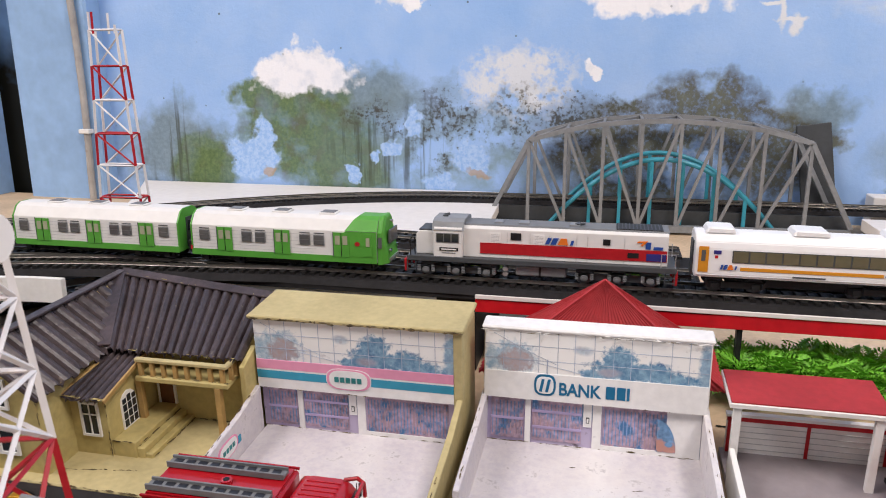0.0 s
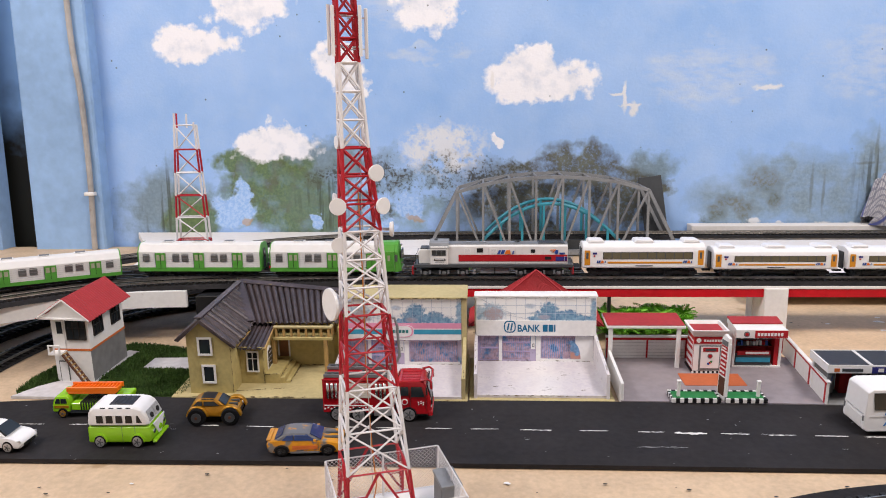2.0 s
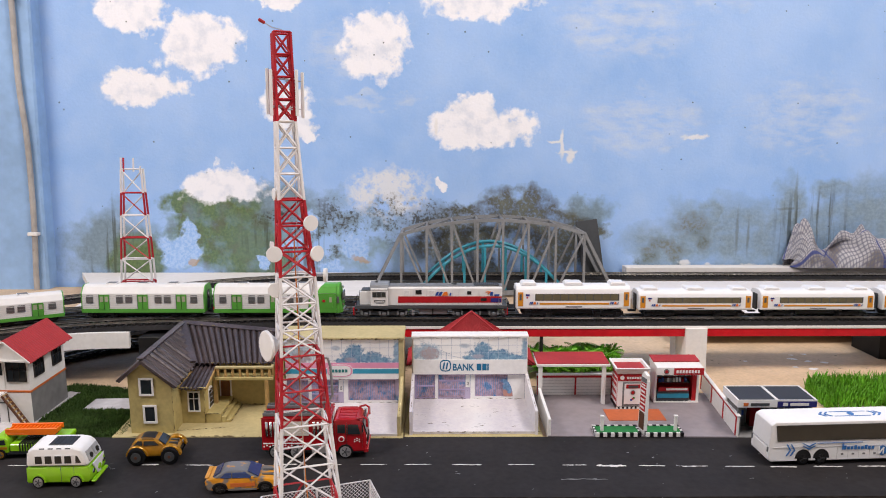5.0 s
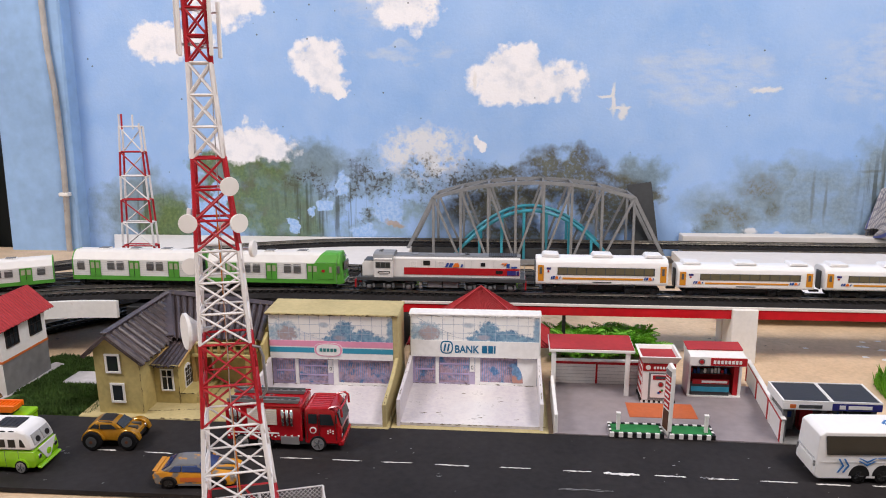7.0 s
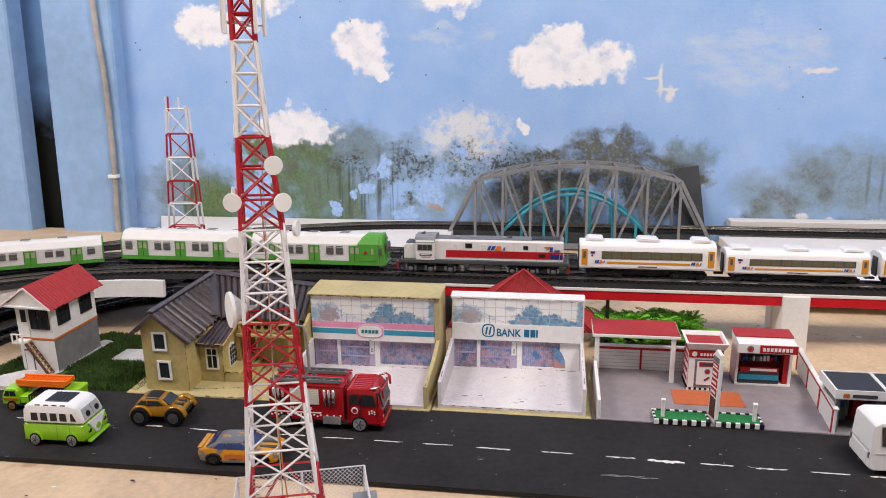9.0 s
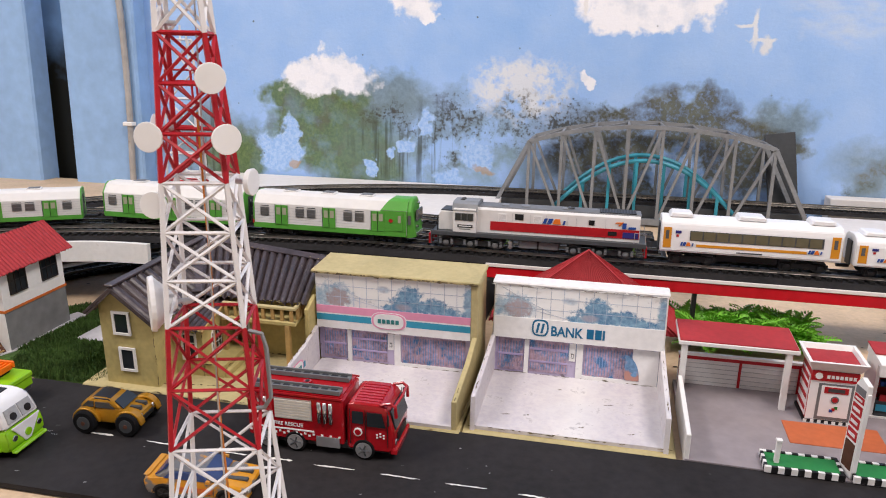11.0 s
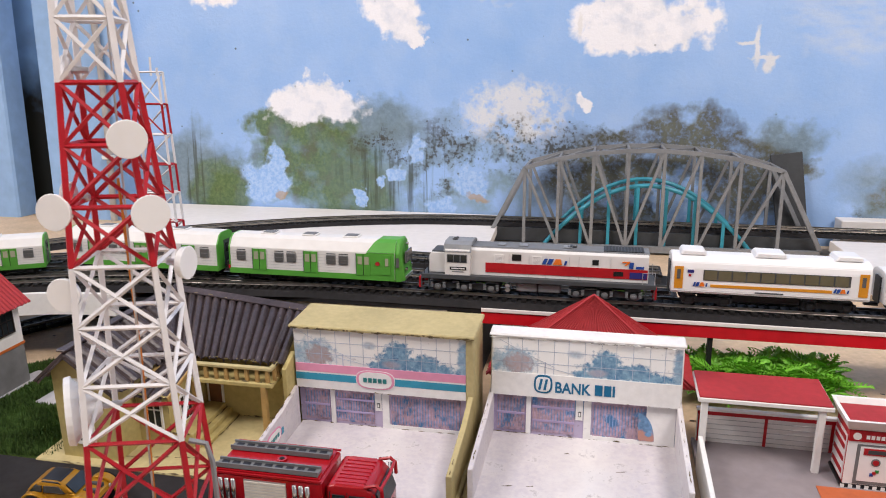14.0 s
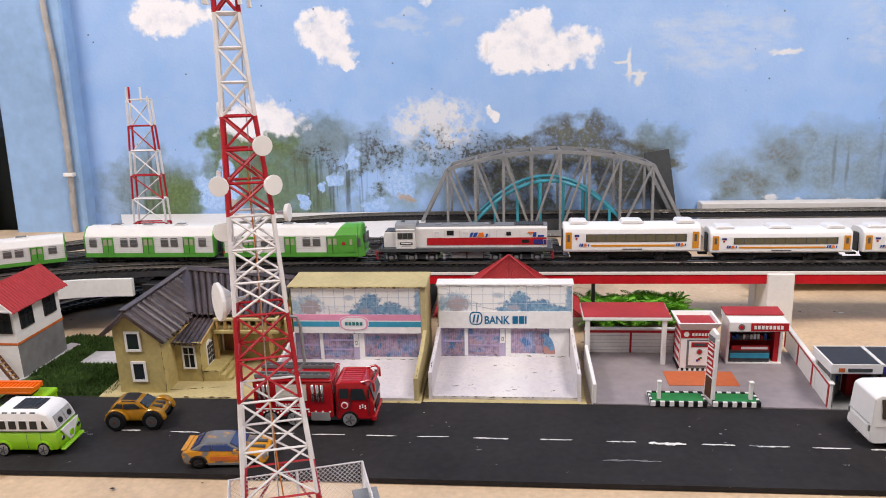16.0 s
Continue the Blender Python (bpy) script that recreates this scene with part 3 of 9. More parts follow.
def table():
    bm = bmesh.new()
    sec = [(-0.75, -0.055), (0.45, ground(0.45)), (0.915, ground(0.45) + 0.002), (0.915, -0.09), (-0.75, -0.09)]
    prism(bm, sec, -1.25, 1.35, "x")
    structure(part("table", bm, "plywood"), "bare plywood layout table with scuffs and paint spots")
    rnd = random.Random(4)
    spots = [(-0.212, 0.100), (-0.034, 0.152), (-0.02, 0.118), (-0.235, 0.07), (-0.245, 0.062)]
    spots += [(rnd.uniform(-0.36, 0.0), rnd.uniform(0.02, 0.155)) for _ in range(14)] + [(rnd.uniform(0.28, 0.46), rnd.uniform(0.40, 0.62)) for _ in range(16)]
    bm = bmesh.new()
    for x, y in spots:
        r = rnd.uniform(0.001, 0.0042)
        vs = []
        for k in range(11):
            t = 2 * math.pi * k / 11
            rr = r * rnd.uniform(0.65, 1.15)
            px, py = x + rr * 1.5 * math.cos(t), y + rr * math.sin(t)
            vs.append(bm.verts.new((px, py, (ground(py) if py < 0.45 else ground(0.45)) + 0.0002)))
        bm.faces.new(vs)
    structure(part("paint_spots", bm, "white_paint"), "dried white paint spots on the plywood")["kind"] = "stuff"
    bm = bmesh.new()
    for _ in range(240):
        x, y = rnd.uniform(-0.5, 0.5), rnd.uniform(-0.02, 0.6)
        r = rnd.uniform(0.0004, 0.0012)
        z = ground(min(y, 0.45)) + 0.0003
        bm.faces.new([bm.verts.new((x + r * math.cos(t) * 1.6, y + r * math.sin(t), z)) for t in (0, 1.2, 2.5, 3.7, 5.1)])
    structure(part("dirt_specks", bm, "black"), "small dark specks of dirt on the plywood")["kind"] = "stuff"


def road():
    r = sheet("road", [(-0.438, 0.1690), (-0.2, 0.1712), (-0.035, 0.1710), (0.3, 0.1705), (0.75, 0.1705), (0.75, 0.2645), (0.222, 0.2660), (0.060, 0.2695), (-0.165, 0.270), (-0.335, 0.271), (-0.45, 0.259), (-0.458, 0.235)], 0.003, "asphalt", "")
    structure(r, "black foam-sheet road with hand-painted white dashes")
    rnd = random.Random(9)
    starts = [-0.446, -0.406, -0.366, -0.3285, -0.269, -0.2285, -0.190, -0.161, -0.130, -0.0934, -0.0592, -0.0221, 0.0214, 0.0638, 0.0900, 0.1231, 0.1565, 0.1897]
    starts += [0.224 + 0.0345 * k for k in range(14)]
    for k, x in enumerate(starts):
        ln = rnd.uniform(0.0185, 0.0235)
        th = rnd.uniform(0.0006, 0.0010) if k != 14 else 0.0021
        y = 0.2205 - 0.023 * max(0.0, min(x, 0.22) + 0.05) + rnd.uniform(-0.0006, 0.0006)
        lean = rnd.uniform(-0.03, 0.03)
        bm = bmesh.new()
        top, bot = [], []
        for i in range(13):
            px = x + ln * i / 12
            py = y + lean * (px - x)
            w = th * rnd.uniform(0.30, 1.15) * (0.4 if i in (0, 12) else 1)
            top.append(bm.verts.new((px, py + w, ground(py + w) + 0.0034)))
            w = th * rnd.uniform(0.30, 1.15) * (0.4 if i in (0, 12) else 1)
            bot.append(bm.verts.new((px, py - w, ground(py - w) + 0.0034)))
        for i in range(12):
            bm.faces.new((bot[i], bot[i + 1], top[i + 1], top[i]))
        part("lane_dash", bm, "paint_white", r)


def road_marks():
    """Dried paint smears and crumbs on the black road."""
    rnd = random.Random(31)
    bm = bmesh.new()
    for k in range(90):
        x, y = rnd.uniform(-0.43, 0.60), rnd.uniform(0.168, 0.255)
        r = rnd.uniform(0.0002, 0.0007)
        a = rnd.uniform(0, 3)
        pts = [(x + r * 1.8 * math.cos(t) * rnd.uniform(0.6, 1.2), y + r * math.sin(t + a) * rnd.uniform(0.6, 1.2)) for t in (0, 1.1, 2.2, 3.2, 4.3, 5.3)]
        bm.faces.new([bm.verts.new((u, v, ground(v) + 0.0033)) for u, v in pts])
    for x, y, ln in ((0.059, 0.1956, 0.035), (0.064, 0.1964, 0.022), (-0.292, 0.2175, 0.006), (-0.285, 0.2150, 0.004), (0.152, 0.2165, 0.009), (0.20, 0.1960, 0.004), (-0.02, 0.2050, 0.004)):
        up = [(x + ln * i / 8, y + 0.0006 * math.sin(i * 1.9) + 0.0004 * rnd.random()) for i in range(9)]
        dn = [(u, v - rnd.uniform(0.0002, 0.0007)) for u, v in up]
        U, D = [[bm.verts.new((u, v, ground(v) + 0.0034)) for u, v in p] for p in (up, dn)]
        for i in range(8):
            bm.faces.new((D[i], D[i + 1], U[i + 1], U[i]))
    structure(part("road_marks", bm, "smear"), "dried pale paint smears and crumbs on the road")["kind"] = "stuff"


DECK = 0.0705
MAIN = [(1.3, 0.447, DECK), (0.9, 0.447, DECK), (0.4, 0.447, DECK), (0.0, 0.446, DECK), (-0.20, 0.447, DECK), (-0.30, 0.448, DECK), (-0.36, 0.447, DECK), (-0.42, 0.437, DECK), (-0.475, 0.413, DECK), (-0.525, 0.374, DECK),
        (-0.565, 0.325, DECK), (-0.60, 0.26, DECK), (-0.63, 0.16, DECK)]


def viaduct():
    """Raised deck: black top, white edge with a red stripe on the straight, plain white on the curve."""
    bm = bmesh.new()
    bx(bm, 0.0605, 1.3, 0.4318, 0.478, DECK - 0.003, DECK)
    structure(part("viaduct_deck", bm, "roadbed"), "black viaduct deck carrying the front track")
    deck = [(0.06, 0.487, 0), (0.0, 0.487, 0), (-0.30, 0.487, 0), (-0.36, 0.484, 0), (-0.43, 0.468, 0), (-0.50, 0.435, 0), (-0.56, 0.385, 0), (-0.60, 0.325, 0), (-0.64, 0.24, 0), (-0.66, 0.14, 0)]
    q, d = spline(deck, 0.012)
    bm = bmesh.new()
    ribbon(bm, q, d, [(-0.0612, DECK - 0.003), (0.0550, DECK - 0.003), (0.0550, DECK), (-0.0612, DECK)])
    structure(part("viaduct_deck", bm, "roadbed"), "black viaduct deck carrying the railway tracks")
    bm = bmesh.new()
    bx(bm, -0.075, 1.3, 0.4250, 0.4316, 0.0682, DECK + 0.0006)
    structure(part("deck_edge", bm, "white", None, "", 0.0004), "white edge strip along the viaduct")
    bm = bmesh.new()
    bx(bm, -0.075, 1.3, 0.4258, 0.4317, 0.0598, 0.0681)
    structure(part("fascia", bm, "red_tape", None, "", 0.0003), "glossy red tape band along the viaduct side")
    bm = bmesh.new()
    bx(bm, -0.075, 1.3, 0.4322, 0.472, 0.0612, DECK - 0.0035)
    structure(part("beam", bm, "white"), "white board beam under the deck")
    for path, foot, label in (([(-0.342, 0.4020, 0), (-0.365, 0.4010, 0), (-0.400, 0.3940, 0), (-0.455, 0.368, 0), (-0.504, 0.334, 0)], 0.0553, "white foam-board side of the curved viaduct"),
                              ([(-0.504, 0.334, 0), (-0.535, 0.298, 0), (-0.560, 0.25, 0), (-0.582, 0.19, 0), (-0.60, 0.12, 0)], 0.0665, "thin white edge of the curved viaduct")):
        q, d = spline(path, 0.012)
        bm = bmesh.new()
        ribbon(bm, q, d, [(-0.0022, foot), (0.0022, foot), (0.0022, DECK + 0.0010), (-0.0022, DECK + 0.0010)])
        structure(part("curved_fascia", bm, "white_paint"), label)
    for x0, w, m in ((0.2262, 0.0225, "white_paint"), (0.62, 0.022, "white_paint")):
        z0 = ground(0.44) - 0.002
        structure(box("pier", (x0, x0 + w), (0.4222, 0.452), (z0, DECK - 0.0012), m, None, "", 0.0006), "white foam-board viaduct pier")
        structure(box("pier", (x0 - 0.001, x0 + w - 0.001), (0.452, 0.470), (z0, 0.0611), m, None, "", 0.0006), "white foam-board viaduct pier")
    structure(box("pier", (0.462, 0.56), (0.4735, 0.53), (0.018, 0.0665), "black", None, "", 0.0006), "black viaduct support block")
    structure(box("pier", (-0.333, -0.292), (0.4005, 0.50), (0.017, DECK - 0.004), "black", None, "", 0.0006), "black viaduct support block")
    structure(box("pier", (-0.10, -0.075), (0.43, 0.53), (0.017, DECK - 0.0035), "black", None, "", 0.0006), "black viaduct support block")
    structure(box("pier", (0.075, 0.078), (0.427, 0.432), (0.017, 0.0615), "black", None), "thin black viaduct strut")


def tracks():
    track(MAIN, "front railway track on the viaduct")
    track([(-0.19, 0.446, DECK + 0.0002), (-0.27, 0.437, DECK + 0.0002), (-0.35, 0.428, DECK + 0.0002), (-0.42, 0.408, DECK + 0.0002), (-0.475, 0.373, DECK + 0.0002), (-0.522, 0.325, DECK + 0.0002), (-0.56, 0.26, DECK + 0.0002), (-0.59, 0.17, DECK + 0.0002)],
          "branch railway track leaving the front track", 0.019)
    track([(0.055, 0.487, DECK - 0.003), (0.0, 0.487, DECK - 0.003), (-0.08, 0.489, DECK - 0.003), (-0.15, 0.497, DECK - 0.002), (-0.24, 0.505, DECK - 0.001), (-0.36, 0.505, DECK), (-0.46, 0.475, DECK), (-0.54, 0.42, DECK), (-0.60, 0.34, DECK), (-0.64, 0.22, DECK)],
          "second railway track on the viaduct", 0.018)
    track([(0.05, 0.535, DECK - 0.002), (0.0, 0.535, DECK - 0.002), (-0.10, 0.537, DECK - 0.001), (-0.25, 0.545, DECK), (-0.38, 0.54, DECK)], "third railway track on the viaduct", 0.021, 0.006)
    # ground-level loops at the left
    g = lambda x, y: (x, y, ground(y) + 0.0003)
    track([g(-0.32, 0.555), g(-0.385, 0.53), g(-0.43, 0.492), g(-0.468, 0.445), g(-0.493, 0.39), g(-0.505, 0.33), g(-0.505, 0.265), g(-0.492, 0.20), g(-0.465, 0.145), g(-0.423, 0.095), g(-0.37, 0.053), g(-0.305, 0.018), g(-0.22, -0.012), g(-0.12, -0.03)],
          "ground-level railway track curving round the road end", 0.017, 0.0012)
    track([g(-0.36, 0.60), g(-0.43, 0.565), g(-0.485, 0.52), g(-0.525, 0.465), g(-0.553, 0.40), g(-0.563, 0.33), g(-0.556, 0.255), g(-0.54, 0.19), g(-0.515, 0.135), g(-0.475, 0.08), g(-0.42, 0.032), g(-0.355, -0.008), g(-0.27, -0.05)],
          "outer ground-level railway track", 0.019, 0.003)


def front_viaduct():
    """Curved raised track in the foreground, with a white side and short piers."""
    pts = [(-0.10, -0.062, 0.006), (-0.04, -0.022, 0.014), (0.005, 0.008, 0.020), (0.05, 0.034, 0.022), (0.097, 0.056, 0.024), (0.145, 0.073, 0.026), (0.193, 0.083, 0.027), (0.239, 0.087, 0.028), (0.30, 0.087, 0.029), (0.38, 0.082, 0.030), (0.46, 0.07, 0.031)]
    track(pts, "raised railway track curving across the foreground", 0.0285, 0.003)
    q, d = spline(pts[1:], 0.01)
    bm = bmesh.new()
    ribbon(bm, q, d, [(0.029, -0.0165), (0.032, -0.0165), (0.032, 0.0005), (0.029, 0.0005)])
    structure(part("curved_fascia", bm, "white"), "white foam-board side of the front viaduct")
    for k in (10, 15, 20, 26, 32, 38):
        if k < len(q):
            side = Vector((d[k].y, -d[k].x, 0)).normalized()
            c = q[k] + side * 0.018
            m = Matrix.Translation((c.x, c.y, 0)) @ Matrix.Rotation(math.atan2(d[k].y, d[k].x), 4, "Z")
            bm = bmesh.new()
            bx(bm, -0.007, 0.007, -0.006, 0.006, -0.012, c.z - 0.0002, m)
            structure(part("pier", bm, "white", None, "", 0.0005), "short white pier under the front viaduct")


PLAT = 0.047


def platforms():
    bm = bmesh.new()
    prism(bm, [(-0.63, 0.917), (-0.565, 0.80), (-0.52, 0.70), (-0.50, 0.575), (-0.175, 0.572), (-0.112, 0.60), (-0.118, 0.76), (-0.126, 0.917)], PLAT - 0.010, PLAT, "z")
    structure(part("platform", bm, "white", None, "", 0.0006), "white foam-board platform behind the tracks")
    structure(box("platform", (-0.112, -0.075), (0.60, 0.70), (PLAT - 0.012, PLAT - 0.003), "white", None, "", 0.0006), "white foam-board flap behind the tracks")
    structure(box("platform", (0.255, 0.90), (0.535, 0.83), (PLAT - 0.012, PLAT), "white", None, "", 0.0006), "white foam-board platform behind the tracks")
    structure(box("platform", (0.283, 1.0), (0.89, 0.918), (0.028, 0.0595), "white", None, "", 0.0008), "white foam-board ledge against the wall")
    structure(box("trestle", (-0.45, -0.2), (0.60, 0.90), (0.02, PLAT - 0.010), "white"), "foam-board block under the platform")
    structure(box("trestle", (0.3, 0.58), (0.60, 0.8), (0.02, PLAT - 0.012), "white"), "foam-board block under the platform")
    q, d = spline([(1.0, 0.863, PLAT), (0.3, 0.863, PLAT), (0.0, 0.863, PLAT), (-0.13, 0.861, PLAT), (-0.22, 0.852, PLAT), (-0.30, 0.828, PLAT), (-0.38, 0.79, PLAT), (-0.46, 0.735, PLAT), (-0.55, 0.66, PLAT), (-0.62, 0.58, PLAT)], 0.0068)
    track([tuple(v) for v in q[::18]] + [tuple(q[-1])], "rear railway track running onto the steel bridge", 0.021, 0.004)


def bridge():
    b = thing("truss_bridge", "grey model steel truss bridge with curved top chord and blue arch", "bridge", pose(0, 0, 0))
    y0, y1 = 0.828, 0.900
    xs = [-0.134, -0.088, -0.048, -0.008, 0.032, 0.072, 0.112, 0.155, 0.200, 0.245]
    zs = [0.030, 0.1215, 0.1330, 0.1400, 0.1435, 0.1440, 0.1415, 0.1355, 0.1235, 0.036]
    r = 0.0026

    def bar(name, p, q, w=r, m="grey_steel"):
        bm = bmesh.new()
        a, c = Vector(p), Vector(q)
        t = (c - a).to_track_quat("Y", "Z").to_matrix().to_4x4()
        bx(bm, -w, w, 0, (c - a).length, -w, w, Matrix.Translation(a) @ t)
        part(name, bm, m, b)

    for y in (y0, y1):
        P = [(x, y, z) for x, z in zip(xs, zs)]
        for k in range(9):
            bar("top_chord", P[k], P[k + 1], 0.0024)
        bar("bottom_chord", (xs[0], y, 0.026), (xs[-1], y, 0.031), 0.0036)
        for k in range(1, 9):
            bar("post", (xs[k], y, 0.027), P[k], 0.0018)
        for k in range(1, 8):
            if k < 4:
                bar("diagonal", P[k], (xs[k + 1], y, 0.028), 0.0016)
            else:
                bar("diagonal", (xs[k], y, 0.028), P[k + 1], 0.0016)
        # pale blue arch with hangers
        ya = y + (0.006 if y == y0 else -0.006)
        n = 22
        cur = [(-0.064 + 0.238 * k / n, ya, 0.028 + 0.075 * (1 - (2 * k / n - 1) ** 2)) for k in range(n + 1)]
        bm = bmesh.new()
        tube(bm, cur, 0.0026, 8)
        part("arch", bm, "blue_arch", b, "pale blue arch rib")
        for k in (4, 7, 10, 13, 16, 19):
            bar("hanger", (cur[k][0], ya, 0.028), cur[k], 0.0018, "blue_arch")
    for k in range(1, 9):
        bar("cross_brace", (xs[k], y0, zs[k]), (xs[k], y1, zs[k]), 0.0015)
        if k < 8:
            bar("top_brace", (xs[k], y0, zs[k]), (xs[k + 1], y1, zs[k + 1]), 0.0011)
    bm = bmesh.new()
    bx(bm, xs[0], xs[-1], y0 + 0.010, y1 - 0.010, 0.030, PLAT - 0.0005)
    part("deck", bm, "dark_grey", b)
    tagged(box("leaning_board", (0, 0.036), (0, 0.004), (0, 0.105), "dark_grey", None, "", 0.0006), "dark grey board leaning against the wall beside the bridge", "board").matrix_world = pose(0.216, 0.904, 0.030, -5, -8, 0)


room()
table()
road()
road_marks()
viaduct()
tracks()
front_viaduct()
platforms()
bridge()


# ---------- trains ----------
def bogie(parent, x, wheels=2, span=0.022, name="bogie", mt="black", z=0.0):
    b = bmesh.new()
    bx(b, x - span / 2 - 0.004, x + span / 2 + 0.004, -0.0105, -0.0085, 0.003, 0.0075)
    bx(b, x - span / 2 - 0.004, x + span / 2 + 0.004, 0.0085, 0.0105, 0.003, 0.0075)
    bx(b, x - 0.004, x + 0.004, -0.0085, 0.0085, 0.004, 0.0085)
    for s in (-1, 1):
        for k in range(wheels):
            wx = x - span / 2 + span * k / (wheels - 1)
            bx(b, wx - 0.002, wx + 0.002, s * 0.0115 - 0.0008, s * 0.0115 + 0.0008, 0.003, 0.0065)
            bx(b, wx + 0.0035, wx + 0.0050, s * 0.0112 - 0.0006, s * 0.0112 + 0.0006, 0.0035, 0.0078)
    base = part(name, b, mt, parent)
    for k in range(wheels):
        wx = x - span / 2 + span * k / (wheels - 1)
        for s in (-1, 1):
            w = bmesh.new()
            disc(w, (wx, s * 0.0078, 0.0048), (0, 1, 0), 0.0048, 0.0014, 18)
            disc(w, (wx, s * 0.0070, 0.0048), (0, 1, 0), 0.0055, 0.0004, 18)
            part("wheel", w, "mid_grey" if mt != "black" else "dark_grey", base)
            if wheels == 3:
                w = bmesh.new()
                disc(w, (wx, s * 0.0128, 0.0050), (0, 1, 0), 0.0021, 0.0012, 12)
                disc(w, (wx, s * 0.0136, 0.0050), (0, 1, 0), 0.0010, 0.0008, 10)
                part("axle_box", w, "mid_grey", base)
                for o in (-0.0042, 0.0042):
                    w = bmesh.new()
                    for j in range(4):
                        disc(w, (wx + o, s * 0.0122, 0.0042 + j * 0.0012), (0, 0, 1), 0.0011, 0.0006, 8)
                    part("spring", w, "grey_steel", base)
    return base


def side_panel(name, x0, x1, z0, z1, y, thick, m, parent, label=""):
    b = bmesh.new()
    bx(b, x0, x1, min(y, y - thick), max(y, y - thick), z0, z1)
    return part(name, b, m, parent, label)


M["door_pane"] = glass("pale_door_pane", (0.36, 0.37, 0.26), 0.2)


def emu_car(cab, m):
    """Commuter car, x from 0 at its rear to L; z 0 at the rail top."""
    L = 0.132 if cab else 0.128
    car = thing("commuter_train_car", "white and green paper commuter train car with a driving cab" if cab else "white and green paper commuter train trailer car", "train car", m, "green commuter train")
    hw = 0.0135
    prof = [(-hw, 0.0075), (hw, 0.0075), (hw, 0.0305), (0.0092, 0.0382), (0.0055, 0.0405), (-0.0055, 0.0405), (-0.0092, 0.0382), (-hw, 0.0305)]
    split = 0.1275 if cab else L
    b = bmesh.new()
    prism(b, prof, 0.001, split if cab else L - 0.001, "x")
    part("body", b, "train_white", car, "", 0.0003)
    ends = [(0.0, 0.001)] if cab else [(0.0, 0.001), (L - 0.001, L)]
    for a, c in ends:
        b = bmesh.new()
        prism(b, [(y * 1.012, z) for y, z in prof], a, c, "x")
        e = part("end_wall", b, "green_train", car, "green end wall")
        out = a - 0.0003 if a == 0 else c + 0.0003
        w = bmesh.new()
        bx(w, min(a, out), max(c, out), -0.0042, 0.0042, 0.0095, 0.033)
        part("gangway_door", w, "dark_grey", e)
        w = bmesh.new()
        bx(w, min(a, out) - 0.0002, max(c, out) + 0.0002, -0.0022, 0.0022, 0.022, 0.030)
        part("door_window", w, "glass", e)
    doors = [0.024, 0.064, 0.104] if not cab else [0.0245, 0.0645, 0.1045]
    wins = [(0.009,), (0.040, 0.0495), (0.080, 0.0895), (0.117,)] if not cab else [(0.010,), (0.040, 0.0495), (0.080, 0.0895)]
    if cab:
        # green forward part with a slanted edge, and the bevelled nose
        for s in (-1, 1):
            b = bmesh.new()
            prism(b, [(0.099, 0.0118), (0.1275, 0.0118), (0.1275, 0.0305), (0.1068, 0.0305), (0.1030, 0.022)], s * hw, s * (hw + 0.0005), "y")
            part("green_flank", b, "green_train", car)
        b = bmesh.new()
        edge = [(hw, 0.0305, 0.1068), (0.0092, 0.0382, 0.1115), (0.0055, 0.0405, 0.1140)]
        edge += [(-y, z, x) for y, z, x in edge[::-1]]
        near = [b.verts.new((x, y * 1.02, z + 0.0004)) for y, z, x in edge]
        far = [b.verts.new((0.1277, y * 1.02, z + 0.0004)) for y, z, x in edge]
        for k in range(5):
            b.faces.new((near[k], near[k + 1], far[k + 1], far[k]))
        part("cab_roof", b, "green_train", car, "green cab roof with a slanted edge")
        b = bmesh.new()
        nose = [(-hw * 0.98, 0.006), (hw * 0.98, 0.006), (hw * 0.98, 0.030), (0.0088, 0.0385), (0.0052, 0.0412), (-0.0052, 0.0412), (-0.0088, 0.0385), (-hw * 0.98, 0.030)]
        lo = [b.verts.new((0.1275, y, z)) for y, z in nose]
        mid = [b.verts.new((0.1305, y * 0.98, z + (0.0006 if z > 0.03 else 0))) for y, z in nose]
        hi = [b.verts.new((0.1345 - (0.0028 if z > 0.028 else 0), y * 0.80, z + (0.001 if z < 0.01 else -0.001))) for y, z in nose]
        for r0, r1 in ((lo, mid), (mid, hi)):
            for k in range(8):
                b.faces.new((r0[k], r0[(k + 1) % 8], r1[(k + 1) % 8], r1[k]))
        b.faces.new(lo)
        b.faces.new(hi)
        n = part("nose", b, "green_train", car, "bevelled green cab nose", 0.0004)
        w = bmesh.new()
        prism(w, [(-0.0086, 0.0215), (0.0086, 0.0215), (0.0078, 0.0315), (-0.0078, 0.0315)], 0.1335, 0.1348, "x")
        part("windscreen", w, "glass_grey", n, "pale reflective windscreen", 0.0002)
        for s in (-1, 1):
            w = bmesh.new()
            disc(w, (0.1347, s * 0.0075, 0.0165), (1, 0, 0), 0.0014, 0.0012, 12)
            part("headlight", w, "chrome", n)
            side_panel("cab_window", 0.1285, 0.1308, 0.019, 0.027, s * (hw - 0.0002), -s * 0.0005, "glass_grey", car)
            side_panel("cab_door", 0.1195, 0.1245, 0.0125, 0.029, s * (hw + 0.0004), -s * 0.0005, "green_train", car)
            side_panel("door_window", 0.1208, 0.1232, 0.020, 0.0265, s * (hw + 0.0008), -s * 0.0004, "door_pane", car)
            w = bmesh.new()
            disc(w, (0.1150, s * (hw + 0.0006), 0.0215), (0, 1, 0), 0.0017, 0.0006, 16)
            part("emblem", w, "red", car)
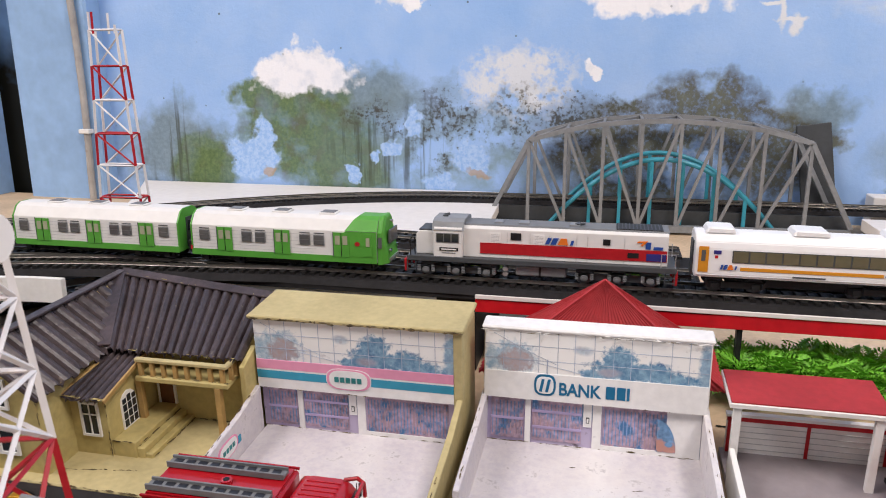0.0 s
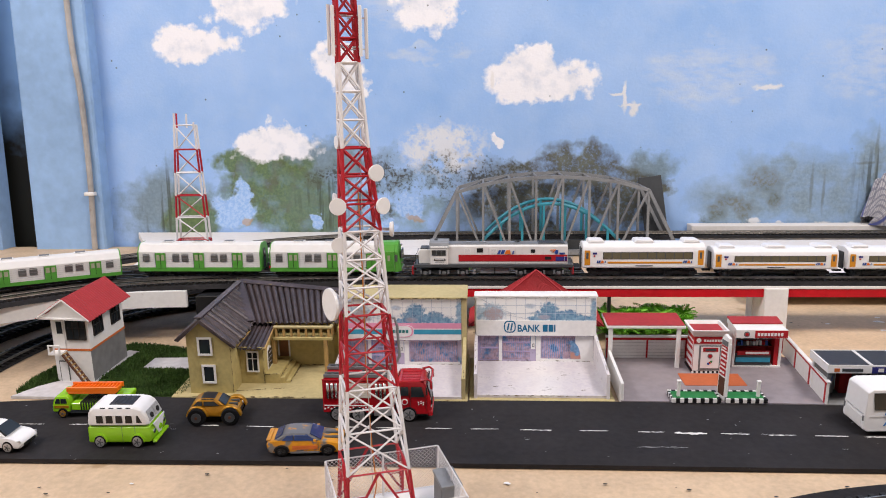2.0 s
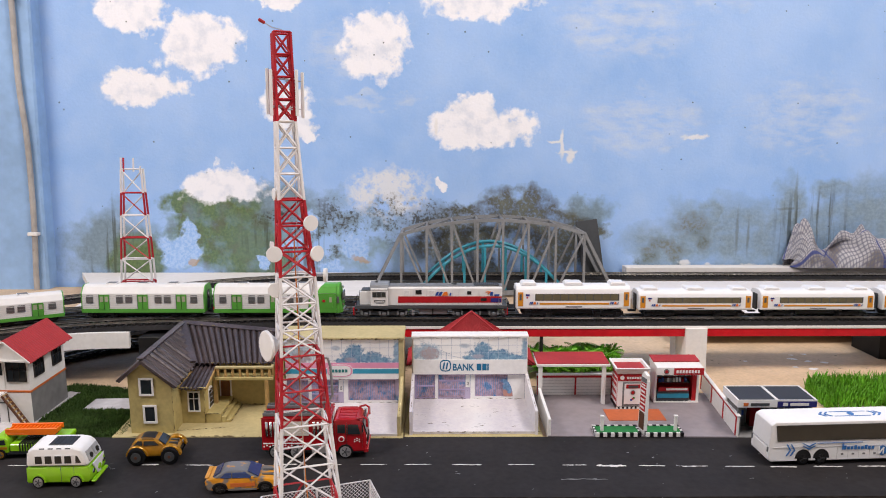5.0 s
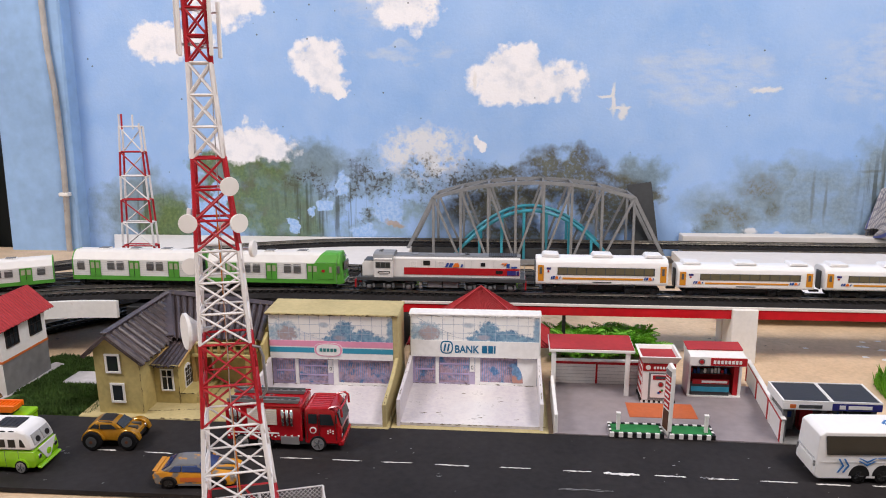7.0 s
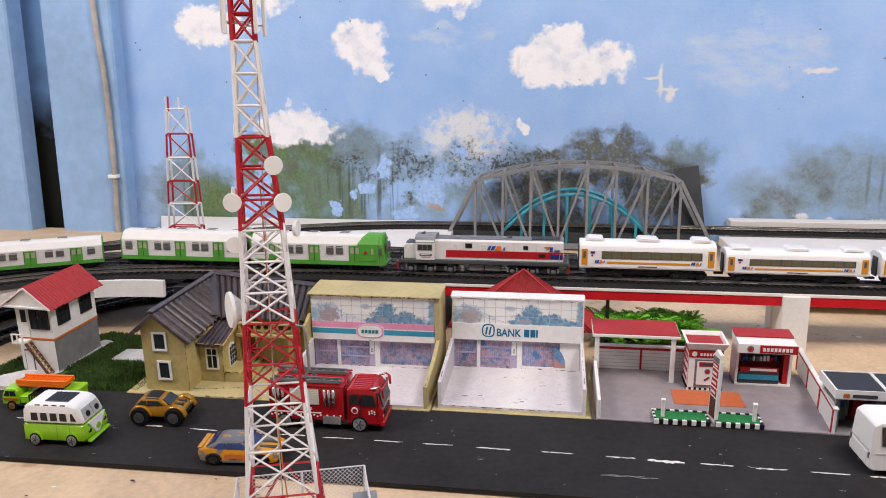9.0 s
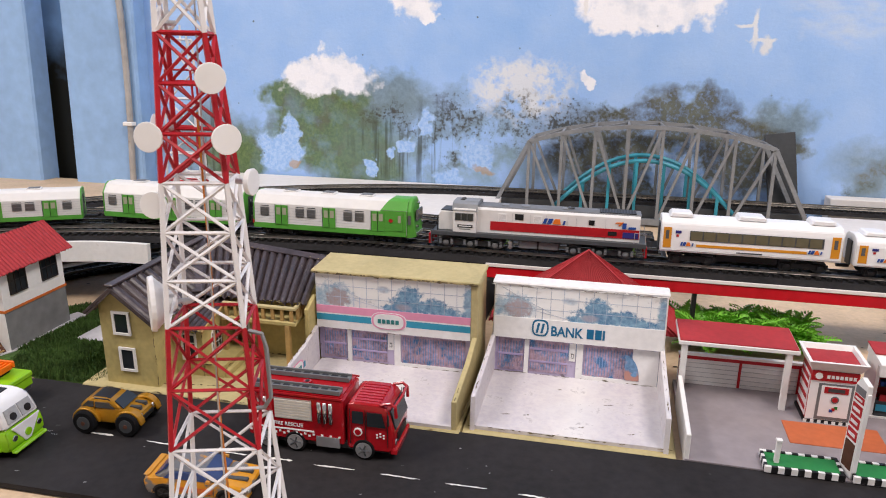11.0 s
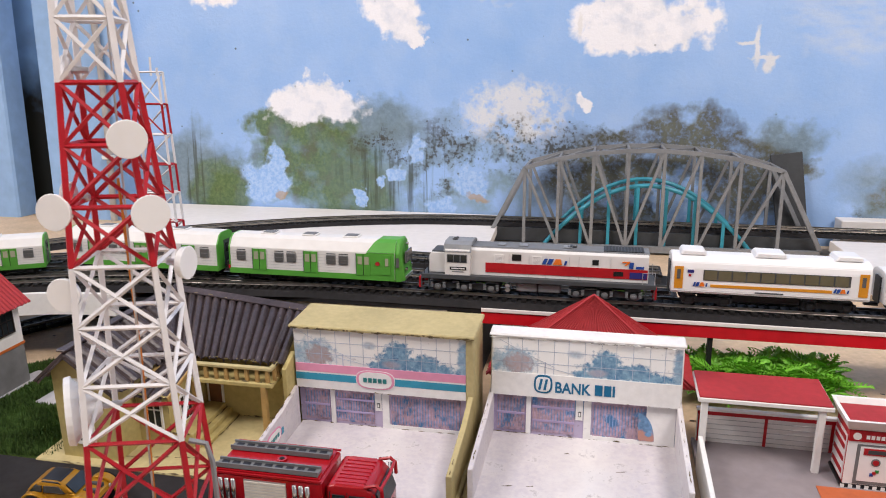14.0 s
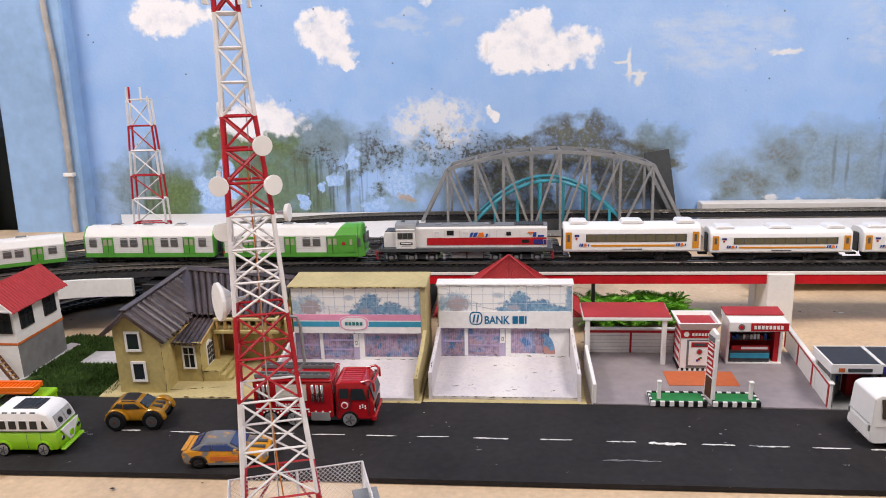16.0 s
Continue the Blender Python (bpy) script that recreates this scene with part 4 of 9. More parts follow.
        w = bmesh.new()
        disc(w, (0.1335, 0, 0.0365), (1, 0, 0), 0.0013, 0.0014, 12)
        part("headlight", w, "chrome", n)
        w = bmesh.new()
        bx(w, 0.1325, 0.1352, -0.009, 0.009, 0.0085, 0.0105)
        part("bumper", w, "silver", n)
    for s in (-1, 1):
        y = s * (hw + 0.0003)
        side_panel("skirt", 0.0005, split if cab else L - 0.0005, 0.0070, 0.0118, y, s * 0.0003, "green_train", car)
        for x in doors:
            d = side_panel("sliding_door", x - 0.0052, x + 0.0052, 0.0112, 0.0295, s * (hw + 0.0007), s * 0.0006, "green_train", car)
            for o in (-0.0025, 0.0025):
                side_panel("door_window", x + o - 0.0016, x + o + 0.0016, 0.0205, 0.0272, s * (hw + 0.0009), s * 0.0003, "door_pane", d)
            side_panel("seam", x - 0.00015, x + 0.00015, 0.0115, 0.0295, s * (hw + 0.0009), s * 0.0003, "black", d)
            side_panel("sill", x - 0.0056, x - 0.0052, 0.0112, 0.0298, s * (hw + 0.0008), s * 0.0006, "dark_grey", d)
        for grp in wins:
            for x in grp:
                w = side_panel("window", x - 0.0035, x + 0.0035, 0.0192, 0.0268, s * (hw + 0.0007), s * 0.0007, "mid_grey", car)
                side_panel("pane", x - 0.0030, x + 0.0030, 0.0197, 0.0227, s * (hw + 0.0009), s * 0.0003, "glass_grey", w)
                side_panel("pane", x - 0.0030, x + 0.0030, 0.0233, 0.0263, s * (hw + 0.0009), s * 0.0003, "glass_grey", w)
                side_panel("vent_slot", x - 0.0034, x + 0.0034, 0.0279, 0.0285, s * (hw + 0.0003), s * 0.0003, "dark_grey", car)
        b = bmesh.new()
        for k in range(6):
            z = 0.0135 + 0.0027 * k
            bx(b, 0.001, (0.085 + (z - 0.0075) * 0.3) if cab else L - 0.001, min(s * hw, s * (hw + 0.00012)), max(s * hw, s * (hw + 0.00012)), z, z + 0.00022)
        part("body_ribs", b, "line_grey", car)
    rnd = random.Random(3 if cab else 5)
    for x in (0.028, 0.060, 0.092):
        b = bmesh.new()
        bx(b, x - 0.0055, x + 0.0055, -0.0050, 0.0050, 0.0405, 0.0417, )
        v = part("roof_vent", b, "white_paint", car, "", 0.0003)
        v2 = bmesh.new()
        bx(v2, x - 0.0045, x + 0.0045, -0.004, 0.004, 0.0417, 0.0421)
        part("vent_grille", v2, "mid_grey", v)
    b = bmesh.new()
    bx(b, 0.03, L - 0.03, -0.009, 0.009, 0.0028, 0.0073)
    part("underframe", b, "black", car)
    bogie(car, 0.020)
    bogie(car, L - 0.022)
    if cab:
        b = bmesh.new()
        bx(b, -0.003, 0.002, -0.0125, -0.0070, 0.0085, 0.0175)
        part("coupler_box", b, "black", car, "", 0.0005)
        b = bmesh.new()
        bx(b, -0.0006, 0.0008, -0.0138, -0.0125, 0.011, 0.014)
        part("tail_lamp", b, "red", car)
    else:
        b = bmesh.new()
        bx(b, L, L + 0.010, -0.002, 0.002, 0.005, 0.0075)
        part("coupler", b, "black", car)
    return car


def locomotive(m):
    """Diesel locomotive, cab end at x = 0; z 0 at the rail top."""
    lo = thing("diesel_locomotive", "white diesel locomotive with a red side stripe and grey roof", "locomotive", m)
    b = bmesh.new()
    bx(b, 0.002, 0.154, -0.0145, 0.0145, 0.0115, 0.0155)
    part("frame", b, "dark_grey", lo, "grey footplate frame", 0.0004)
    b = bmesh.new()
    prism(b, [(0.0065, 0.0155), (0.0185, 0.0155), (0.0185, 0.0325), (0.0085, 0.0325), (0.0065, 0.030)], -0.0095, 0.0095, "y")
    sh = part("short_hood", b, "train_white", lo, "white short nose hood", 0.0005)
    w = bmesh.new()
    bx(w, 0.0082, 0.0178, -0.0085, 0.0085, 0.0325, 0.0335)
    part("hood_top", w, "dark_grey", sh)
    b = bmesh.new()
    prism(b, [(-0.0140, 0.0150), (0.0140, 0.0150), (0.0140, 0.0355), (0.0115, 0.0400), (-0.0115, 0.0400), (-0.0140, 0.0355)], 0.0180, 0.0350, "x")
    cab = part("cab", b, "train_white", lo, "white driver's cab", 0.0004)
    b = bmesh.new()
    prism(b, [(-0.0143, 0.0345), (-0.0118, 0.0402), (-0.007, 0.0420), (0.007, 0.0420), (0.0118, 0.0402), (0.0143, 0.0345), (0.0135, 0.0345), (0.0110, 0.0390), (-0.0110, 0.0390), (-0.0135, 0.0345)], 0.0172, 0.0356, "x")
    part("cab_roof", b, "grey_steel", lo, "grey rounded cab roof")
    for s in (-1, 1):
        w = side_panel("cab_window", 0.0195, 0.0330, 0.0258, 0.0325, s * 0.0143, s * 0.0006, "mid_grey", cab)
        for a in (0.0200, 0.0244, 0.0288):
            side_panel("pane", a, a + 0.0037, 0.0263, 0.0320, s * 0.0145, s * 0.0004, "glass", w)
        side_panel("number_plate", 0.0215, 0.0325, 0.0198, 0.0222, s * 0.0143, s * 0.0004, "black", cab)
        side_panel("plate_bar", 0.0225, 0.0315, 0.0206, 0.0214, s * 0.0145, s * 0.0003, "white_paint", cab)
        side_panel("plate_bar", 0.0230, 0.0310, 0.0180, 0.0186, s * 0.0142, s * 0.0003, "mid_grey", cab)
    w = bmesh.new()
    for y in (-0.006, 0.001):
        bx(w, 0.0176, 0.0182, y, y + 0.005, 0.034, 0.0385)
    part("windscreen", w, "glass", cab)
    b = bmesh.new()
    hw = 0.0112
    prism(b, [(-hw, 0.0155), (hw, 0.0155), (hw, 0.0360), (0.0090, 0.0380), (-0.0090, 0.0380), (-hw, 0.0360)], 0.0350, 0.1490, "x")
    hood = part("long_hood", b, "train_white", lo, "long white engine hood", 0.0003)
    b = bmesh.new()
    prism(b, [(-0.0094, 0.0376), (-0.0084, 0.0388), (0.0084, 0.0388), (0.0094, 0.0376), (0.0084, 0.0372), (-0.0084, 0.0372)], 0.0353, 0.1494, "x")
    part("hood_roof", b, "mid_grey", lo, "grey hood roof", 0.0002)
    for k, (a, c) in enumerate(((0.052, 0.057), (0.066, 0.072), (0.095, 0.101))):
        b = bmesh.new()
        bx(b, a, c, -0.004, 0.004, 0.0387, 0.0396)
        part("roof_hatch", b, "grey_steel", lo, "", 0.0003)
    b = bmesh.new()
    bx(b, 0.121, 0.146, -0.0082, 0.0082, 0.0387, 0.0393)
    g = part("roof_grille", b, "black", lo, "black radiator grille")
    for k in range(12):
        w = bmesh.new()
        bx(w, 0.1218 + k * 0.002, 0.1224 + k * 0.002, -0.008, 0.008, 0.0393, 0.0396)
        part("slat", w, "dark_grey", g)
    b = bmesh.new()
    rod(b, (0.100, -0.003, 0.0395), (0.100, 0.003, 0.0395), 0.0011, 8)
    rod(b, (0.098, 0.0, 0.0392), (0.1035, -0.002, 0.0402), 0.0008, 8)
    part("horn", b, "dark_grey", lo)
    b = bmesh.new()
    rod(b, (0.0215, -0.003, 0.0420), (0.0245, -0.003, 0.0428), 0.0009, 8)
    rod(b, (0.0215, 0.002, 0.0420), (0.0245, 0.002, 0.0428), 0.0009, 8)
    part("horn", b, "dark_grey", lo)
    for s in (-1, 1):
        y = s * (hw + 0.0004)
        side_panel("red_stripe", 0.0450, 0.1485, 0.0185, 0.0262, y, s * 0.0004, "red", hood, "red side stripe")
        side_panel("window_opening", 0.0625, 0.0685, 0.0290, 0.0340, y, s * 0.0004, "black", hood)
        side_panel("window_opening", 0.1140, 0.1180, 0.0285, 0.0325, y, s * 0.0004, "black", hood)
        side_panel("grille", 0.1275, 0.1335, 0.0205, 0.0240, s * (hw + 0.0006), s * 0.0004, "black", hood)
        side_panel("grille", 0.1375, 0.1480, 0.0190, 0.0240, s * (hw + 0.0006), s * 0.0004, "navy", hood)
        for a in (0.0505, 0.0755):
            lv = side_panel("louvre_door", a, a + 0.0062, 0.0265, 0.0335, y, s * 0.0004, "white_paint", hood)
            for k in range(6):
                side_panel("slat", a + 0.0006, a + 0.0056, 0.0272 + k * 0.0010, 0.0275 + k * 0.0010, s * (hw + 0.0005), s * 0.0003, "line_grey", lv)
        for a in (0.0605, 0.0735, 0.0845, 0.0995, 0.1055, 0.1255):
            side_panel("panel_seam", a, a + 0.0002, 0.0158, 0.0342, s * (hw + 0.0002), s * 0.0003, "line_grey", hood)
        # emblem: slanted blue and orange shapes
        yl = s * (hw + 0.0006)
        for pts, mm in (([(0.0905, 0.0272), (0.0928, 0.0272), (0.0944, 0.0318), (0.0921, 0.0318)], "logo_blue"), ([(0.0936, 0.0272), (0.0966, 0.0272), (0.0982, 0.0318), (0.0952, 0.0318)], "logo_blue"),
                        ([(0.0974, 0.0272), (0.1034, 0.0272), (0.1026, 0.0318), (0.0994, 0.0318)], "logo_orange"), ([(0.1045, 0.0272), (0.1060, 0.0272), (0.1068, 0.0306), (0.1053, 0.0306)], "logo_blue"),
                        ([(0.1340, 0.0312), (0.1350, 0.0322), (0.1400, 0.0326), (0.1372, 0.0290), (0.1360, 0.0292), (0.1378, 0.0314)], "logo_orange"), ([(0.1388, 0.0270), (0.1416, 0.0270), (0.1418, 0.0318), (0.1392, 0.0318)], "logo_blue"),
                        ([(0.1430, 0.0268), (0.1480, 0.0268), (0.1482, 0.0288), (0.1432, 0.0288)], "logo_blue")):
            b = bmesh.new()
            prism(b, [(px - (0.0085 if px < 0.11 else 0.002), pz) for px, pz in pts], y - s * 0.0001, yl, "y")
            part("emblem", b, mm, hood)
        # handrails and steps
        b = bmesh.new()
        tube(b, [(0.0040, s * 0.0135, 0.0155), (0.0040, s * 0.0135, 0.0265), (0.0048, s * 0.0130, 0.0285), (0.0062, s * 0.0125, 0.0285), (0.0065, s * 0.0125, 0.0155)], 0.0003, 5)
        part("handrail", b, "black", lo)
        b = bmesh.new()
        tube(b, [(0.1455, s * 0.0138, 0.0155), (0.1455, s * 0.0138, 0.0245), (0.1530, s * 0.0138, 0.0245), (0.1530, s * 0.0138, 0.0155)], 0.0003, 5)
        part("handrail", b, "silver", lo)
        for x in (0.0045, 0.1505):
            b = bmesh.new()
            bx(b, x - 0.0028, x - 0.0022, s * 0.0125 - 0.0012, s * 0.0125 + 0.0012, 0.0035, 0.0118)
            bx(b, x + 0.0022, x + 0.0028, s * 0.0125 - 0.0012, s * 0.0125 + 0.0012, 0.0035, 0.0118)
            for z in (0.0045, 0.008):
                bx(b, x - 0.0025, x + 0.0025, s * 0.0125 - 0.0014, s * 0.0125 + 0.0014, z, z + 0.0005)
            part("steps", b, "dark_grey", lo)
    for x in (0.0012, 0.1535):
        b = bmesh.new()
        bx(b, x - 0.0012, x + 0.0012, -0.0130, -0.0060, 0.0030, 0.0125)
        bx(b, x - 0.0012, x + 0.0012, 0.0060, 0.0130, 0.0030, 0.0125)
        part("pilot", b, "red", lo, "red buffer-beam plate", 0.0004)
    b = bmesh.new()
    bx(b, 0.0655, 0.0945, -0.0115, 0.0115, 0.0035, 0.0112)
    part("fuel_tank", b, "grey_steel", lo, "", 0.0010)
    b = bmesh.new()
    bx(b, 0.0790, 0.0802, -0.0118, 0.0118, 0.0035, 0.0114)
    part("tank_strap", b, "black", lo)
    for z in (0.0048, 0.0085):
        b = bmesh.new()
        disc(b, (0.0600, -0.0105, z), (0, 1, 0), 0.0016, 0.006, 12)
        part("air_tank", b, "silver", lo)
    for x in (0.0310, 0.1225):
        bogie(lo, x, 3, 0.036, "bogie", "dark_grey")
    b = bmesh.new()
    bx(b, 0.154, 0.163, -0.0016, 0.0016, 0.005, 0.0075)
    part("coupler", b, "black", lo)
    return lo


def coach(m):
    L = 0.122
    c = thing("passenger_coach", "white passenger coach with an orange waist line and orange doors", "train car", m, "white passenger coaches")
    hw = 0.0140
    prof = [(-hw * 0.97, 0.0112), (hw * 0.97, 0.0112), (hw, 0.0135), (hw, 0.031), (hw * 0.93, 0.0355), (hw * 0.72, 0.0390), (hw * 0.35, 0.0405), (-hw * 0.35, 0.0405), (-hw * 0.72, 0.0390), (-hw * 0.93, 0.0355), (-hw, 0.031), (-hw, 0.0135)]
    b = bmesh.new()
    prism(b, prof, 0.001, L - 0.001, "x")
    body = part("body", b, "white_plastic", c, "", 0.0005, False, 2)
    for a, d in ((0.0, 0.0012), (L - 0.0012, L)):
        b = bmesh.new()
        bx(b, a, d, -0.0048, 0.0048, 0.0095, 0.0335)
        part("gangway", b, "dark_grey", c)
    for a, w in ((0.006, 0.017), (0.052, 0.020), (0.100, 0.017)):
        b = bmesh.new()
        prism(b, [(a, 0.0400), (a + w, 0.0400), (a + w - 0.001, 0.0438), (a + 0.002, 0.0442)], -0.0085, 0.0085, "y")
        part("roof_unit", b, "white_plastic", c, "white air-conditioner box", 0.0009)
    for s in (-1, 1):
        y = s * (hw + 0.0003)
        w = side_panel("window_band", 0.0208, 0.1088, 0.0220, 0.0304, y, s * 0.0003, "dark_grey", c, "dark window band")
        for k in range(10):
            a = 0.0214 + k * 0.00870
            side_panel("pane", a, a + 0.0078, 0.0225, 0.0299, s * (hw + 0.0005), s * 0.0003, "train_glass", w)
        side_panel("waist_line", 0.0255, 0.0985, 0.0168, 0.0190, y, s * 0.0003, "orange", c, "orange waist line")
        for x in (0.0028, 0.1138):
            d = side_panel("door", x, x + 0.0054, 0.0149, 0.0325, y, s * 0.0003, "orange", c, "orange entrance door")
            side_panel("door_window", x + 0.0015, x + 0.0037, 0.0225, 0.0300, s * (hw + 0.0005), s * 0.0003, "glass_grey", d)
        for x in (0.0146, 0.0992):
            for pts, mm in (([(0, 0), (0.0012, 0), (0.0020, 0.0034), (0.0008, 0.0034)], "logo_blue"), ([(0.0018, 0), (0.0036, 0), (0.0044, 0.0034), (0.0026, 0.0034)], "logo_blue"),
                            ([(0.0042, 0), (0.0076, 0), (0.0068, 0.0034), (0.0052, 0.0034)], "logo_orange"), ([(0.0082, 0), (0.0091, 0), (0.0096, 0.0028), (0.0087, 0.0028)], "logo_blue")):
                b = bmesh.new()
                prism(b, [(x + u * 0.95, 0.0172 + v * 0.95) for u, v in pts], y, s * (hw + 0.0006), "y")
                part("emblem", b, mm, c)
        side_panel("sign", 0.0108, 0.0148, 0.0276, 0.0300, y, s * 0.0003, "navy", c)
        side_panel("notice", 0.0116, 0.0132, 0.0246, 0.0266, y, s * 0.0003, "red", c)
        side_panel("plate_bar", 0.0530, 0.0700, 0.0136, 0.0146, y, s * 0.0003, "dark_grey", c)
        side_panel("seam", 0.002, L - 0.002, 0.0128, 0.0131, s * (hw * 0.99 + 0.0003), s * 0.0003, "line_grey", c)
    b = bmesh.new()
    bx(b, 0.040, 0.082, -0.009, 0.009, 0.0040, 0.0110)
    part("underframe", b, "black", c, "", 0.0005)
    bogie(c, 0.024)
    bogie(c, L - 0.024)
    b = bmesh.new()
    bx(b, L, L + 0.008, -0.0016, 0.0016, 0.005, 0.0075)
    part("coupler", b, "black", c)
    return c


M["train_glass"] = glass("olive_tinted_glass", (0.13, 0.115, 0.07), 0.2)
RZ = DECK + 0.0079
low = Matrix.Diagonal((1, 1, 0.85, 1))
emu_car(True, pose(-0.2660, 0.4465, RZ) @ low)
car = emu_car(False, pose(-0.4035, 0.4475, RZ) @ low)
for x0, y0, x1, y1 in ((-0.531, 0.366, -0.4125, 0.4395), (-0.612, 0.238, -0.5395, 0.3565), (-0.64, 0.09, -0.617, 0.226)):
    a = math.degrees(math.atan2(y1 - y0, x1 - x0))
    copy_thing(car, pose(x0, y0, RZ, 0, 0, a) @ low)
lead = locomotive(pose(-0.1210, 0.4465, RZ))
lead.scale = (1.05, 1.0, 0.86)
flat = Matrix.Diagonal((1, 1, 0.84, 1))
first = coach(pose(0.0490, 0.4465, RZ) @ flat)
for k in range(1, 6):
    copy_thing(first, pose(0.0485 + 0.1290 * k, 0.4468, RZ) @ flat)


# ---------- lattice towers ----------
def lattice(parent, levels, turn, r, red_first, deep=1.0):
    """levels: (z, side, x, y, panels below, colour of the section below)."""
    rot = Matrix.Rotation(radians(turn), 3, "Z")

    def corner(z, k):
        for (za, sa, xa, ya, *_), (zb, sb, xb, yb, *_) in zip(levels, levels[1:]):
            if zb - 1e-9 <= z <= za + 1e-9:
                t = (za - z) / (za - zb)
                s, x, y = sa + (sb - sa) * t, xa + (xb - xa) * t, ya + (yb - ya) * t
                o = rot @ Vector(((-0.5, 0.5, 0.5, -0.5)[k] * s, (-0.5, -0.5, 0.5, 0.5)[k] * s * deep, 0))
                return Vector((x, y, z)) + o

    for (za, _, _, _, n, mt), (zb, *_) in zip(levels, levels[1:]):
        for k in range(4):
            b = bmesh.new()
            rod(b, corner(zb, k), corner(za, k), r * 1.25, 4)
            part("leg", b, mt, parent)
            for j in range(n):
                z0, z1 = za + (zb - za) * j / n, za + (zb - za) * (j + 1) / n
                e = (k + 1) % 4
                b = bmesh.new()
                rod(b, corner(z0, k), corner(z0, e), r * 0.8, 4)
                part("girt", b, mt, parent)
                if n == 1 and zb < 0.02 and red_first:
                    mid = (corner(z0, k) + corner(z0, e)) / 2
                    for c in (k, e):
                        b = bmesh.new()
                        rod(b, mid, corner(z1, c), r, 4)
                        part("brace", b, mt, parent)
                        for t in (0.4, 0.62):
                            b = bmesh.new()
                            rod(b, mid.lerp(corner(z1, c), t), corner(z0, c).lerp(corner(z1, c), t), r * 0.7, 4)
                            part("brace", b, mt, parent)
                    continue
                if not red_first:
                    if k in (0, 2):
                        b = bmesh.new()
                        rod(b, corner(z0, k), corner(z1, e), r * 0.85, 4)
                        part("brace", b, mt if k == 0 else "lattice_white", parent)
                    continue
                b = bmesh.new()
                rod(b, corner(z0, k), corner(z1, e), r * 0.8, 4)
                part("brace", b, mt, parent)
                b = bmesh.new()
                rod(b, corner(z0, e), corner(z1, k), r * 0.8, 4)
                part("brace", b, mt, parent)
    return corner


def dish(parent, c, axis, r, horn=0.0):
    """Shallow drum dish; with horn, a cone that tapers to its mount."""
    r *= 0.88
    a, c = Vector(axis).normalized(), Vector(c)
    b = bmesh.new()
    if horn:
        rod(b, c - a * 0.0004, c + a * 0.0014, r, 24, r * 0.97)
        rod(b, c - a * horn, c - a * 0.0002, r * 0.22, 24, r * 0.96)
    else:
        disc(b, c, axis, r * 0.9, 0.002, 20, r)
    d = part("dish", b, "white_plastic", parent, "round white microwave dish", 0.0002)
    b = bmesh.new()
    rod(b, c - a * max(0.001, horn), c - a * (horn + 0.005), 0.0009, 6)
    part("mount", b, "silver", d)


